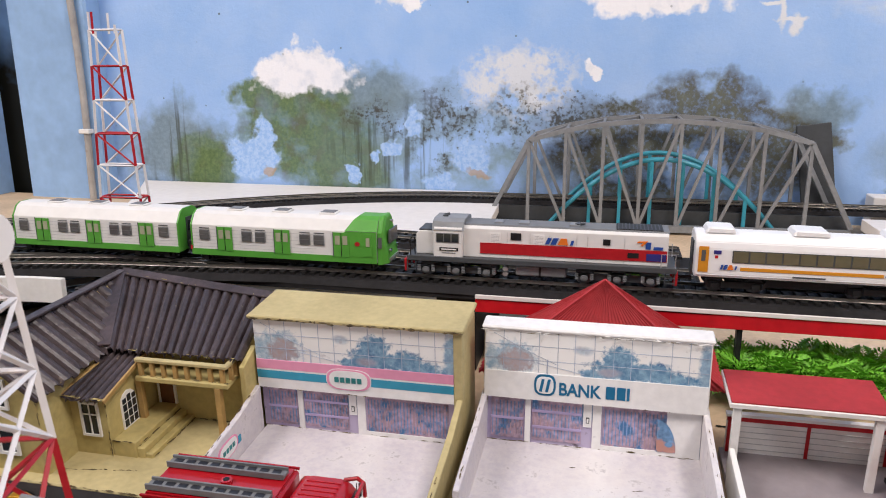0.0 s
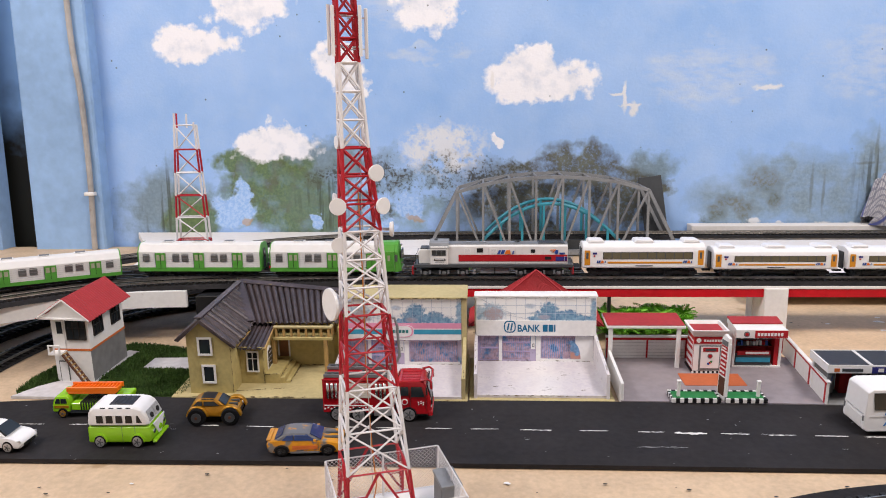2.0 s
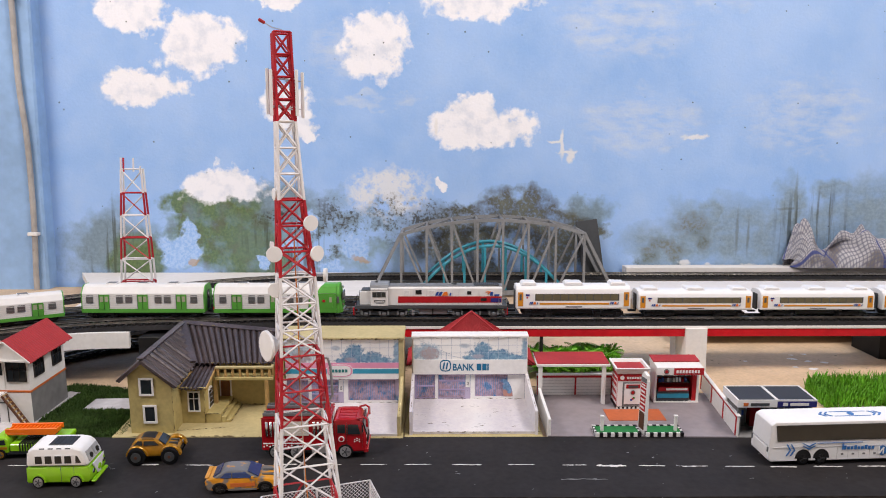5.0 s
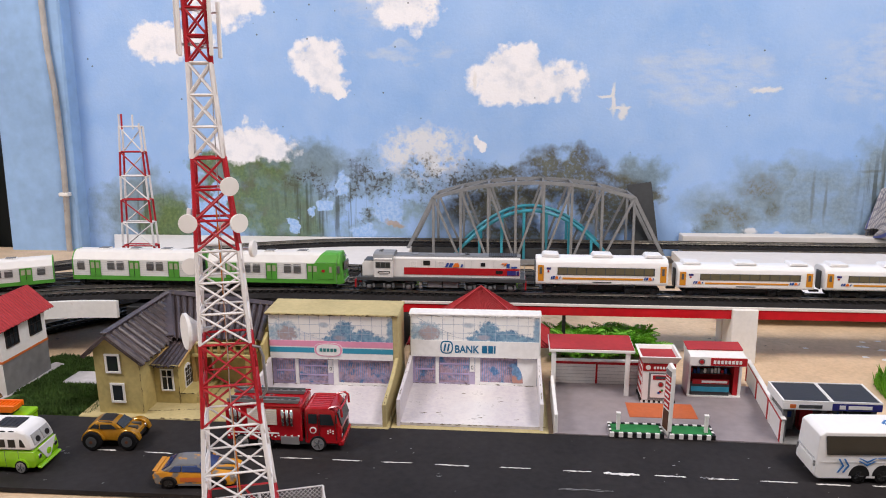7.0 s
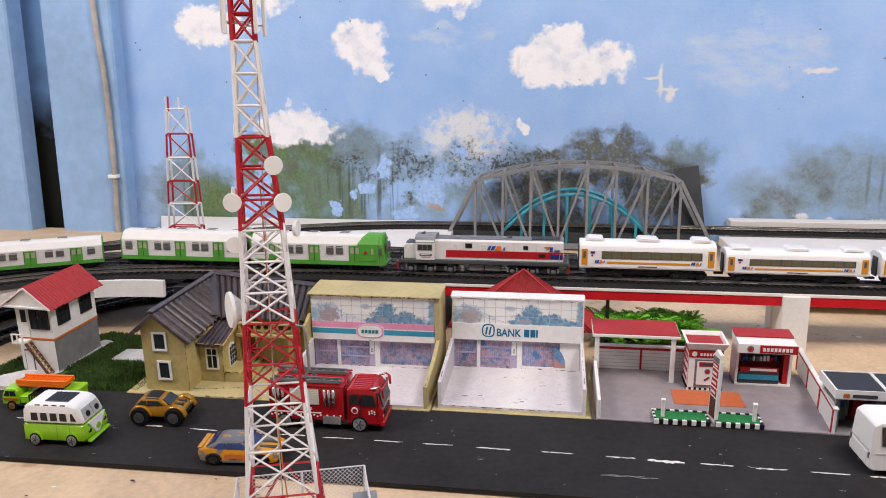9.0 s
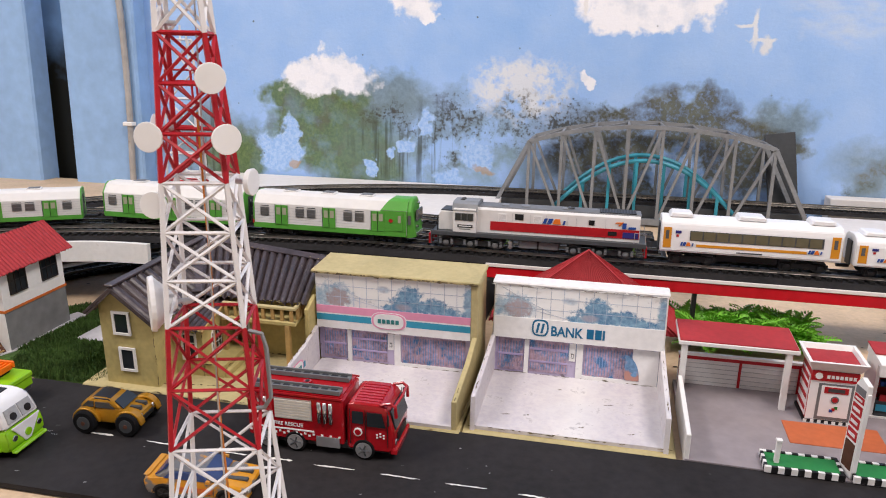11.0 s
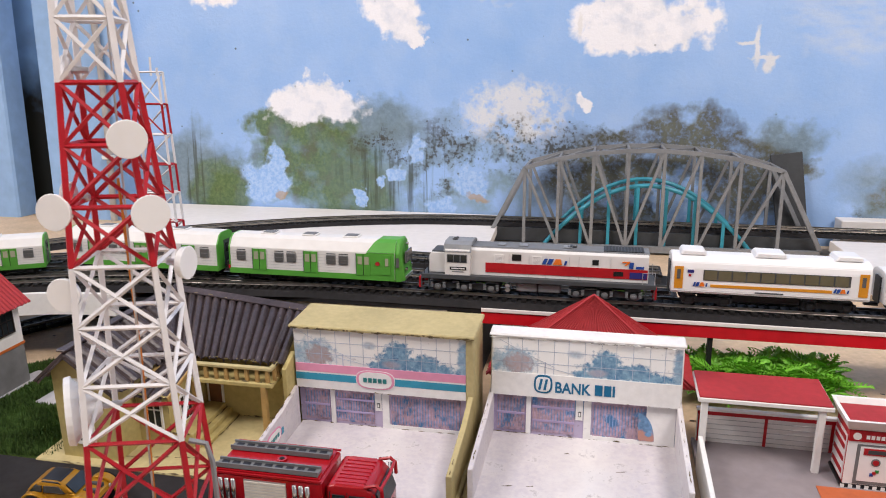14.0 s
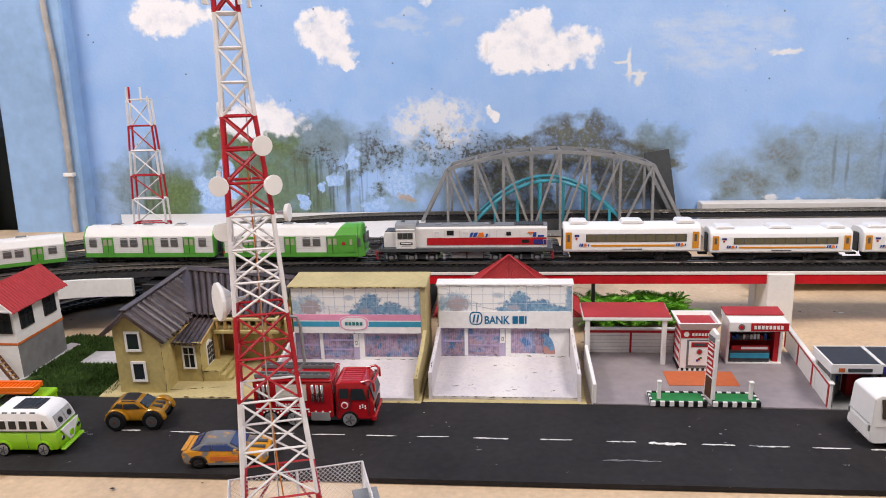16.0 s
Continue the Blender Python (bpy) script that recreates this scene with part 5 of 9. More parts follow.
def big_tower():
    t = thing("radio_tower", "tall red and white lattice telecom tower with dishes", "tower", pose(-0.0005, 0.0125, 0.0004))
    W, R = "lattice_white", "lattice_red"
    lv = [(0.319, 0.0092, -0.1225, 0.0925, 4, R), (0.269, 0.0104, -0.1215, 0.0930, 3, W), (0.224, 0.0143, -0.1200, 0.0935, 3, R), (0.179, 0.0198, -0.1180, 0.0940, 3, W), (0.132, 0.0240, -0.1170, 0.0950, 2, R),
          (0.0895, 0.0286, -0.1160, 0.0955, 2, W), (0.040, 0.0355, -0.1145, 0.0960, 1, R), (0.0065, 0.0405, -0.1135, 0.0965, 1, R)]
    lattice(t, lv, 18, 0.00080, True)
    n = Matrix.Rotation(radians(18), 3, "Z")
    front, left, right = n @ Vector((0, -1, 0)), n @ Vector((-1, 0, 0)), n @ Vector((1, 0, 0))
    dish(t, (-0.1065, 0.083, 0.211), front + right * 0.35, 0.0053)
    dish(t, (-0.1285, 0.093, 0.227), left + front * 0.2, 0.0042)
    dish(t, (-0.1275, 0.082, 0.193), front + left * 0.25, 0.0054)
    dish(t, (-0.1310, 0.092, 0.195), left, 0.0050)
    dish(t, (-0.1035, 0.085, 0.193), front + right * 0.6, 0.0054)
    dish(t, (-0.1000, 0.093, 0.179), right + front * 0.3, 0.0050)
    dish(t, (-0.1275, 0.082, 0.172), front + left * 0.2, 0.0050)
    dish(t, (-0.1345, 0.088, 0.137), left + front * 0.35, 0.0108, 0.0075)
    for c in ((-0.1305, 0.090, 0.286), (-0.1275, 0.0855, 0.285), (-0.1110, 0.093, 0.284), (-0.1135, 0.0885, 0.285)):
        b = bmesh.new()
        bx(b, c[0] - 0.0009, c[0] + 0.0009, c[1] - 0.0007, c[1] + 0.0007, c[2] - 0.013, c[2] + 0.013)
        a = part("panel_antenna", b, "white_plastic", t, "white panel antenna", 0.0003)
        b = bmesh.new()
        rod(b, (c[0], c[1], c[2] + 0.008), (-0.121, 0.093, c[2] + 0.008), 0.0004, 5)
        rod(b, (c[0], c[1], c[2] - 0.008), (-0.121, 0.093, c[2] - 0.008), 0.0004, 5)
        part("bracket", b, "silver", a)
    b = bmesh.new()
    tube(b, [(-0.1195, 0.092, 0.319), (-0.122, 0.091, 0.3205), (-0.127, 0.089, 0.3215), (-0.131, 0.088, 0.3240)], 0.0003, 5)
    part("beacon_wire", b, "silver", t)
    b = bmesh.new()
    rod(b, (-0.1305, 0.088, 0.3236), (-0.1338, 0.0872, 0.3256), 0.0010, 8)
    part("beacon", b, "lattice_red", t, "small red beacon lamp", 0.0003)
    b = bmesh.new()
    tube(b, [(-0.1185, 0.095, 0.20), (-0.1175, 0.096, 0.15), (-0.1172, 0.0955, 0.10), (-0.1155, 0.097, 0.05), (-0.1135, 0.0985, 0.022), (-0.1155, 0.099, 0.012), (-0.1125, 0.0975, 0.008)], 0.0004, 5)
    part("cable", b, "cable", t, "thin orange cable hanging inside")
    b = bmesh.new()
    tube(b, [(-0.1165, 0.094, 0.30), (-0.1165, 0.094, 0.10), (-0.115, 0.095, 0.012)], 0.0003, 5)
    part("cable", b, "silver", t, "thin grey cable hanging inside")
    b = bmesh.new()
    tube(b, [(-0.1045, 0.095, 0.128), (-0.100, 0.096, 0.127), (-0.0985, 0.096, 0.122), (-0.0975, 0.096, 0.104), (-0.1, 0.096, 0.100), (-0.104, 0.096, 0.099)], 0.0008, 6)
    part("bent_pipe", b, "grey_steel", t, "bent grey pipe")


def far_tower():
    t = thing("radio_tower", "short red and white lattice tower of painted sticks", "tower", pose(0, 0, 0))
    W, R = "lattice_white", "lattice_red"
    lv = [(0.2310, 0.0224, -0.3800, 0.525, 1, W), (0.2042, 0.0246, -0.3798, 0.525, 1, R), (0.1785, 0.0274, -0.3796, 0.525, 1, W), (0.1528, 0.0300, -0.3794, 0.525, 1, R), (0.1280, 0.0322, -0.3792, 0.525, 1, W), (0.1025, 0.0345, -0.3790, 0.525, 1, R), (0.0700, 0.0365, -0.3790, 0.525, 1, R)]
    lattice(t, lv, 3, 0.0010, False, 0.35)
    for x, y, z, m in ((-0.3908, 0.521, 0.2440, "lattice_white"), (-0.3880, 0.521, 0.2440, "lattice_red"), (-0.3800, 0.529, 0.2435, "lattice_white"), (-0.3692, 0.521, 0.2345, "lattice_white")):
        b = bmesh.new()
        rod(b, (x, y, 0.228), (x + 0.0003, y, z), 0.0011, 4)
        part("mast_tip", b, m, t)


def compound():
    m = pose(-0.1280, 0.0575, ground(0.0575) - 0.0004, 3.2, 0, 19.5)
    s = thing("fenced_base", "white fenced base plate under the radio tower", "base", m)
    w, d = 0.077, 0.066
    box("slab", (0, w), (0, d), (0, 0.0055), "white_plastic", s, "", 0.0005)
    h = 0.0285
    for x, y in ((0.003, 0.003), (w / 2 + 0.004, 0.003), (w - 0.003, 0.003), (0.003, d - 0.003), (w - 0.003, d - 0.003), (0.003, d / 2), (w - 0.003, d / 2), (w / 2, d - 0.003)):
        b = bmesh.new()
        rod(b, (x, y, 0.005), (x, y, 0.0055 + h), 0.0008, 6)
        part("fence_post", b, "lattice_white", s)
    for (x0, y0), (x1, y1) in (((0.003, 0.003), (w - 0.003, 0.003)), ((0.003, d - 0.003), (w - 0.003, d - 0.003)), ((0.003, 0.003), (0.003, d - 0.003)), ((w - 0.003, 0.003), (w - 0.003, d - 0.003))):
        b = bmesh.new()
        L = math.hypot(x1 - x0, y1 - y0)
        ux, uy = (x1 - x0) / L, (y1 - y0) / L
        g = 0.0026
        k = -int(h / g) - 1
        while k * g < L:
            for sgn in (1, -1):
                a, c = (k * g, k * g + h) if sgn == 1 else (k * g + h, k * g)
                za, zc = 0.0, h
                # clip the slanted wire to the panel
                if sgn == 1:
                    if a < 0: za, a = -a, 0
                    if c > L: zc, c = h - (c - L), L
                else:
                    if c < 0: zc, c = h + c, 0
                    if a > L: za, a = a - L, L
                if zc - za > 0.0008:
                    rod(b, (x0 + ux * a, y0 + uy * a, 0.006 + za), (x0 + ux * c, y0 + uy * c, 0.006 + zc), 0.00016, 3)
            k += 1
        p = part("fence_mesh", b, "lattice_white", s, "white chain-link wire mesh")
        p["kind"] = "stuff"
        b = bmesh.new()
        rod(b, (x0, y0, 0.006 + h), (x1, y1, 0.006 + h), 0.0004, 5)
        part("top_wire", b, "lattice_white", s)
    c = thing("equipment_cabinet", "grey equipment cabinet with a pitched lid on the fenced base", "cabinet", m @ pose(0.0725, 0.037, 0.0056))
    box("body", (-0.0055, 0.0055), (-0.009, 0.009), (0, 0.020), "grey_steel", c, "", 0.0004)
    b = bmesh.new()
    prism(b, [(-0.010, 0.0195), (0.010, 0.0205), (0.010, 0.0225), (-0.010, 0.0215)], -0.0066, 0.0066, "x")
    part("lid", b, "grey_steel", c, "", 0.0003)
    box("door", (-0.0060, -0.0055), (-0.008, 0.008), (0.002, 0.0185), "mid_grey", c)


big_tower()
far_tower()
compound()


# ---------- buildings ----------
def on_table(x, y, turn=0.0, lift=0.0):
    return pose(x, y, ground(y) + lift, math.degrees(math.atan(SLOPE)), 0, turn)


def corrugated(name, parent, r0, r1, e1, e0, waves, amp, material, label="", thick=0.0008):
    """Wavy roofing sheet: ridge r0-r1, eave e0-e1; the waves run down the slope."""
    r0, r1, e0, e1 = Vector(r0), Vector(r1), Vector(e0), Vector(e1)
    nrm = (r1 - r0).cross(e0 - r0).normalized()
    if nrm.z < 0:
        nrm = -nrm
    b = bmesh.new()
    cols = []
    rnd = random.Random(waves)
    deep = material == "brown_roof"
    for k in range(waves * 6 + 1):
        t = k / (waves * 6)
        off = amp * (1.6 * abs(math.sin(t * waves * math.pi)) ** 0.7 - 1.0 if deep else math.sin(t * waves * 2 * math.pi))
        j = rnd.uniform(-0.0004, 0.0008) * (2.0 if deep else 1)
        off *= rnd.uniform(0.75, 1.25)
        down = (e0.lerp(e1, t) - r0.lerp(r1, t)).normalized()
        p, q = r0.lerp(r1, t), e0.lerp(e1, t) + down * j
        cols.append([b.verts.new(v) for v in (p + nrm * off, q + nrm * off, q + nrm * (off - thick), p + nrm * (off - thick))])
    for a, c in zip(cols, cols[1:]):
        for i in range(4):
            b.faces.new((a[i], a[(i + 1) % 4], c[(i + 1) % 4], c[i]))
    b.faces.new(cols[0])
    b.faces.new(cols[-1][::-1])
    return part(name, b, material, parent, label)


def strip(name, parent, p, q, w, h, material, up=(0, 0, 1)):
    p, q = Vector(p), Vector(q)
    b = bmesh.new()
    y = (q - p).normalized()
    x = y.cross(Vector(up)).normalized()
    z = x.cross(y)
    m = Matrix(((x.x, y.x, z.x, p.x), (x.y, y.y, z.y, p.y), (x.z, y.z, z.z, p.z), (0, 0, 0, 1)))
    bx(b, -w / 2, w / 2, 0, (q - p).length, -h / 2, h / 2, m)
    return part(name, b, material, parent, "", min(w, h) * 0.2)


def window_y(parent, x0, x1, z0, z1, y, frame="white_paint", bars=(), cross=(), fw=0.0016):
    """A window in a wall that faces -y."""
    b = bmesh.new()
    bx(b, x0, x1, y - 0.0004, y, z0, z1)
    w = part("window", b, "glass", parent)
    for a, c, d, e in ((x0 - fw, x0, z0 - fw, z1 + fw), (x1, x1 + fw, z0 - fw, z1 + fw), (x0, x1, z1, z1 + fw), (x0, x1, z0 - fw, z0)):
        b = bmesh.new()
        bx(b, a, c, y - 0.0011, y, d, e)
        part("window_frame", b, frame, w)
    for t in bars:
        b = bmesh.new()
        xm = x0 + (x1 - x0) * t
        bx(b, xm - fw * 0.25, xm + fw * 0.25, y - 0.0009, y, z0, z1)
        part("glazing_bar", b, frame, w)
    for t in cross:
        b = bmesh.new()
        zm = z0 + (z1 - z0) * t
        bx(b, x0, x1, y - 0.0009, y, zm - fw * 0.25, zm + fw * 0.25)
        part("glazing_bar", b, frame, w)


def window_x(parent, y0, y1, z0, z1, x, frame="white_paint", bars=(), cross=(), fw=0.0012):
    b = bmesh.new()
    bx(b, x, x + 0.0004, y0, y1, z0, z1)
    w = part("window", b, "glass", parent)
    for a, c, d, e in ((y0 - fw, y0, z0 - fw, z1 + fw), (y1, y1 + fw, z0 - fw, z1 + fw), (y0, y1, z1, z1 + fw), (y0, y1, z0 - fw, z0)):
        b = bmesh.new()
        bx(b, x, x + 0.0011, a, c, d, e)
        part("window_frame", b, frame, w)
    for t in bars:
        ym = y0 + (y1 - y0) * t
        b = bmesh.new()
        bx(b, x, x + 0.0009, ym - fw * 0.25, ym + fw * 0.25, z0, z1)
        part("glazing_bar", b, frame, w)
    for t in cross:
        zm = z0 + (z1 - z0) * t
        b = bmesh.new()
        bx(b, x, x + 0.0009, y0, y1, zm - fw * 0.25, zm + fw * 0.25)
        part("glazing_bar", b, frame, w)


def flakes(name, parent, p, q, n, material, seed, w=0.0007, spread=0.0007):
    """Torn, soiled bits along an edge."""
    rnd = random.Random(seed)
    p, q = Vector(p), Vector(q)
    b = bmesh.new()
    for _ in range(n):
        c = p.lerp(q, rnd.random()) + Vector([rnd.gauss(0, spread * 0.5) for _ in range(3)])
        d = (q - p).normalized() * rnd.uniform(0.0005, 0.0026)
        o = Vector([rnd.uniform(-1, 1) for _ in range(3)]).cross(d).normalized() * rnd.uniform(0.2, 1.0) * w
        u = d.cross(o).normalized() * w * 0.4
        lo = [b.verts.new(v) for v in (c - d + o * 0.3, c - o, c + d - o * 0.2, c + o)]
        hi = [b.verts.new(v.co + u) for v in lo]
        b.faces.new(lo)
        b.faces.new(hi)
        for k in range(4):
            b.faces.new((lo[k], lo[(k + 1) % 4], hi[(k + 1) % 4], hi[k]))
    o = part(name, b, material, parent)
    o["kind"] = "stuff"
    return o


def old_house():
    h = thing("house", "cream card house with a dark brown corrugated roof and a balcony", "house", on_table(0, 0.30))
    box("base_board", (-0.307, -0.1745), (-0.030, 0.075), (0.0, 0.004), "cream_card", h, "", 0.0006)
    # gabled block
    b = bmesh.new()
    prism(b, [(-0.2925, 0.003), (-0.2560, 0.003), (-0.2560, 0.0480), (-0.2785, 0.0675), (-0.2925, 0.0575)], -0.0235, 0.078, "y")
    part("gable_block", b, "cream_wall", h, "", 0.0003)
    window_y(h, -0.2815, -0.2725, 0.0395, 0.0520, -0.0237)
    window_y(h, -0.2795, -0.2712, 0.0150, 0.0280, -0.0237)
    corrugated("roof_slope", h, (-0.2785, -0.0290, 0.0710), (-0.2795, 0.082, 0.0690), (-0.2510, 0.082, 0.0490), (-0.2510, -0.0270, 0.0470), 13, 0.0018, "brown_roof", "dark brown corrugated roof slope")
    corrugated("roof_slope", h, (-0.2785, -0.0290, 0.0710), (-0.2795, 0.082, 0.0690), (-0.3010, 0.082, 0.0520), (-0.2995, -0.0280, 0.0525), 13, 0.0018, "brown_roof", "dark brown corrugated roof slope")
    strip("ridge_cap", h, (-0.2785, -0.0295, 0.0722), (-0.2795, 0.083, 0.0704), 0.0055, 0.0013, "brown_roof")
    for x0, z0 in ((-0.2505, 0.0463), (-0.3000, 0.0518)):
        strip("verge", h, (-0.2785, -0.0282, 0.0698), (x0, -0.0275, z0), 0.0012, 0.0018, "brown_roof")
    # main wing behind the porch
    b = bmesh.new()
    prism(b, [(0.0380, 0.003), (0.075, 0.003), (0.075, 0.0545), (0.0380, 0.0500)], -0.2575, -0.1790, "x")
    part("main_block", b, "cream_wall", h, "", 0.0003)
    b = bmesh.new()
    prism(b, [(0.0235, 0.003), (0.0385, 0.003), (0.0385, 0.0510), (0.0235, 0.0455)], -0.1765, -0.1737, "x")
    part("side_wall", b, "cream_wall", h, "", 0.0003)
    corrugated("roof_slope", h, (-0.2795, 0.0815, 0.0692), (-0.1850, 0.0815, 0.0605), (-0.1757, 0.0250, 0.0490), (-0.2520, 0.0240, 0.0490), 16, 0.0018, "brown_roof", "dark brown corrugated roof slope")
    corrugated("roof_slope", h, (-0.2795, 0.0815, 0.0692), (-0.1850, 0.0815, 0.0605), (-0.1850, 0.0960, 0.0500), (-0.2795, 0.0960, 0.0560), 16, 0.0018, "brown_roof", "dark brown corrugated roof slope")
    strip("ridge_cap", h, (-0.2795, 0.0815, 0.0706), (-0.1835, 0.0812, 0.0617), 0.0060, 0.0013, "brown_roof", (0, -0.35, 1))
    strip("valley_strip", h, (-0.2790, 0.0790, 0.0706), (-0.2530, 0.0240, 0.0508), 0.0068, 0.0013, "brown_roof", (0.2, -0.3, 1))
    # bay with a lean-to roof
    b = bmesh.new()
    prism(b, [(-0.0030, 0.003), (0.0385, 0.003), (0.0385, 0.0450), (0.0250, 0.0440), (-0.0030, 0.0360)], -0.2575, -0.2358, "x")
    part("bay", b, "cream_wall", h, "", 0.0003)
    corrugated("lean_to_roof", h, (-0.2545, 0.0340, 0.0478), (-0.2325, 0.0340, 0.0478), (-0.2325, -0.0085, 0.0378), (-0.2570, -0.0085, 0.0378), 6, 0.0013, "brown_roof", "dark brown corrugated lean-to roof")
    strip("verge", h, (-0.2327, 0.0330, 0.0466), (-0.2327, -0.0080, 0.0368), 0.0012, 0.0022, "wood")
    strip("verge", h, (-0.2528, 0.0170, 0.0446), (-0.2572, -0.0070, 0.0388), 0.0030, 0.0010, "wood")
    window_y(h, -0.2490, -0.2408, 0.0160, 0.0325, -0.0032, bars=(0.5,), cross=(0.66,), fw=0.0012)
    # arched side window
    b = bmesh.new()
    y0 = 0.0075
    arc = [(y0, 0.0125), (y0 + 0.0120, 0.0125), (y0 + 0.0120, 0.0262)] + [(y0 + 0.006 + 0.006 * math.cos(t), 0.0262 + 0.006 * math.sin(t)) for t in (0.5, 1.0, 1.57, 2.1, 2.6)] + [(y0, 0.0262)]
    prism(b, arc, -0.2358, -0.2350, "x")
    w = part("arched_window", b, "white_paint", h, "white arched window")
    for yy in (0.0009, 0.0047, 0.0085):
        for zz in (0.0135, 0.0178, 0.0221, 0.0264):
            b = bmesh.new()
            bx(b, -0.2351, -0.2347, y0 + yy, y0 + yy + 0.0028, zz, zz + 0.0036 - (0.0010 if zz > 0.026 and yy != 0.0047 else 0))
            part("pane", b, "glass", w)
    # porch: landing, steps down the side, door
    box("porch_landing", (-0.2357, -0.2225), (-0.0025, 0.0378), (0.003, 0.0125), "cream_wall", h, "", 0.0004)
    box("step", (-0.2225, -0.2185), (-0.0020, 0.0378), (0.003, 0.0095), "cream_wall", h, "", 0.0004)
    box("step", (-0.2185, -0.2145), (-0.0015, 0.0378), (0.003, 0.0065), "cream_wall", h, "", 0.0004)
    box("front_door", (-0.2330, -0.2245), (0.0372, 0.0382), (0.0126, 0.0335), "door_brown", h, "brown front door")
    for x in (-0.2342, -0.2245):
        box("door_frame", (x, x + 0.0012), (0.0368, 0.0382), (0.0126, 0.0345), "white_paint", h)
    # balcony
    box("balcony_floor", (-0.2325, -0.1810), (0.0180, 0.0378), (0.0352, 0.0378), "cream_wall", h, "", 0.0003)
    strip("top_rail", h, (-0.2320, 0.0195, 0.0470), (-0.1802, 0.0195, 0.0470), 0.0030, 0.0020, "cream_card")
    strip("top_rail", h, (-0.1815, 0.0195, 0.0470), (-0.1815, 0.0370, 0.0470), 0.0028, 0.0020, "cream_card")
    strip("bottom_rail", h, (-0.2325, 0.0187, 0.0368), (-0.1802, 0.0187, 0.0368), 0.0026, 0.0030, "cream_wall")
    for k in range(8):
        x = -0.2295 + k * 0.00655
        box("baluster", (x - 0.0010, x + 0.0010), (0.0185, 0.0205), (0.0376, 0.0464), "wood", h)
    for k in range(3):
        y = 0.0245 + k * 0.0050
        box("baluster", (-0.1825, -0.1805), (y - 0.0009, y + 0.0009), (0.0376, 0.0464), "wood", h)
    for x, y in ((-0.2330, 0.0215), (-0.1865, 0.0190)):
        box("porch_post", (x - 0.0016, x + 0.0016), (y - 0.0016, y + 0.0016), (0.0035, 0.0355), "wood", h, "", 0.0002)
    # soiled, torn edges
    for k, (p, q, n) in enumerate((((-0.2560, -0.0240, 0.005), (-0.2560, -0.0240, 0.045), 14), ((-0.2358, -0.0034, 0.005), (-0.2358, -0.0034, 0.036), 12), ((-0.2925, -0.0238, 0.004), (-0.2145, -0.0122, 0.004), 30),
                                   ((-0.2357, -0.0028, 0.0125), (-0.2225, -0.0028, 0.0125), 8), ((-0.2140, -0.0010, 0.0045), (-0.2140, 0.0375, 0.0045), 22), ((-0.2220, -0.0020, 0.0098), (-0.2220, 0.0375, 0.0098), 14),
                                   ((-0.3030, -0.0300, 0.0042), (-0.1760, -0.0300, 0.0042), 26), ((-0.2140, 0.0374, 0.0045), (-0.1765, 0.0374, 0.0045), 16), ((-0.2320, 0.0185, 0.0385), (-0.1805, 0.0185, 0.0385), 16))):
        flakes("soiled_edge", h, p, q, n, "card_edge", 70 + k, 0.0005, 0.0004)
    for k, (p, q) in enumerate((((-0.2560, 0.0240, 0.0498), (-0.1755, 0.0250, 0.0492)), ((-0.2525, -0.0270, 0.0465), (-0.2525, 0.0200, 0.0470)), ((-0.2570, -0.0085, 0.0388), (-0.2325, -0.0085, 0.0388)), ((-0.2780, 0.0790, 0.0700), (-0.1860, 0.0790, 0.0612)))):
        flakes("roof_wear", h, p, q, 20, "cream_wall", 90 + k, 0.0004, 0.0006)


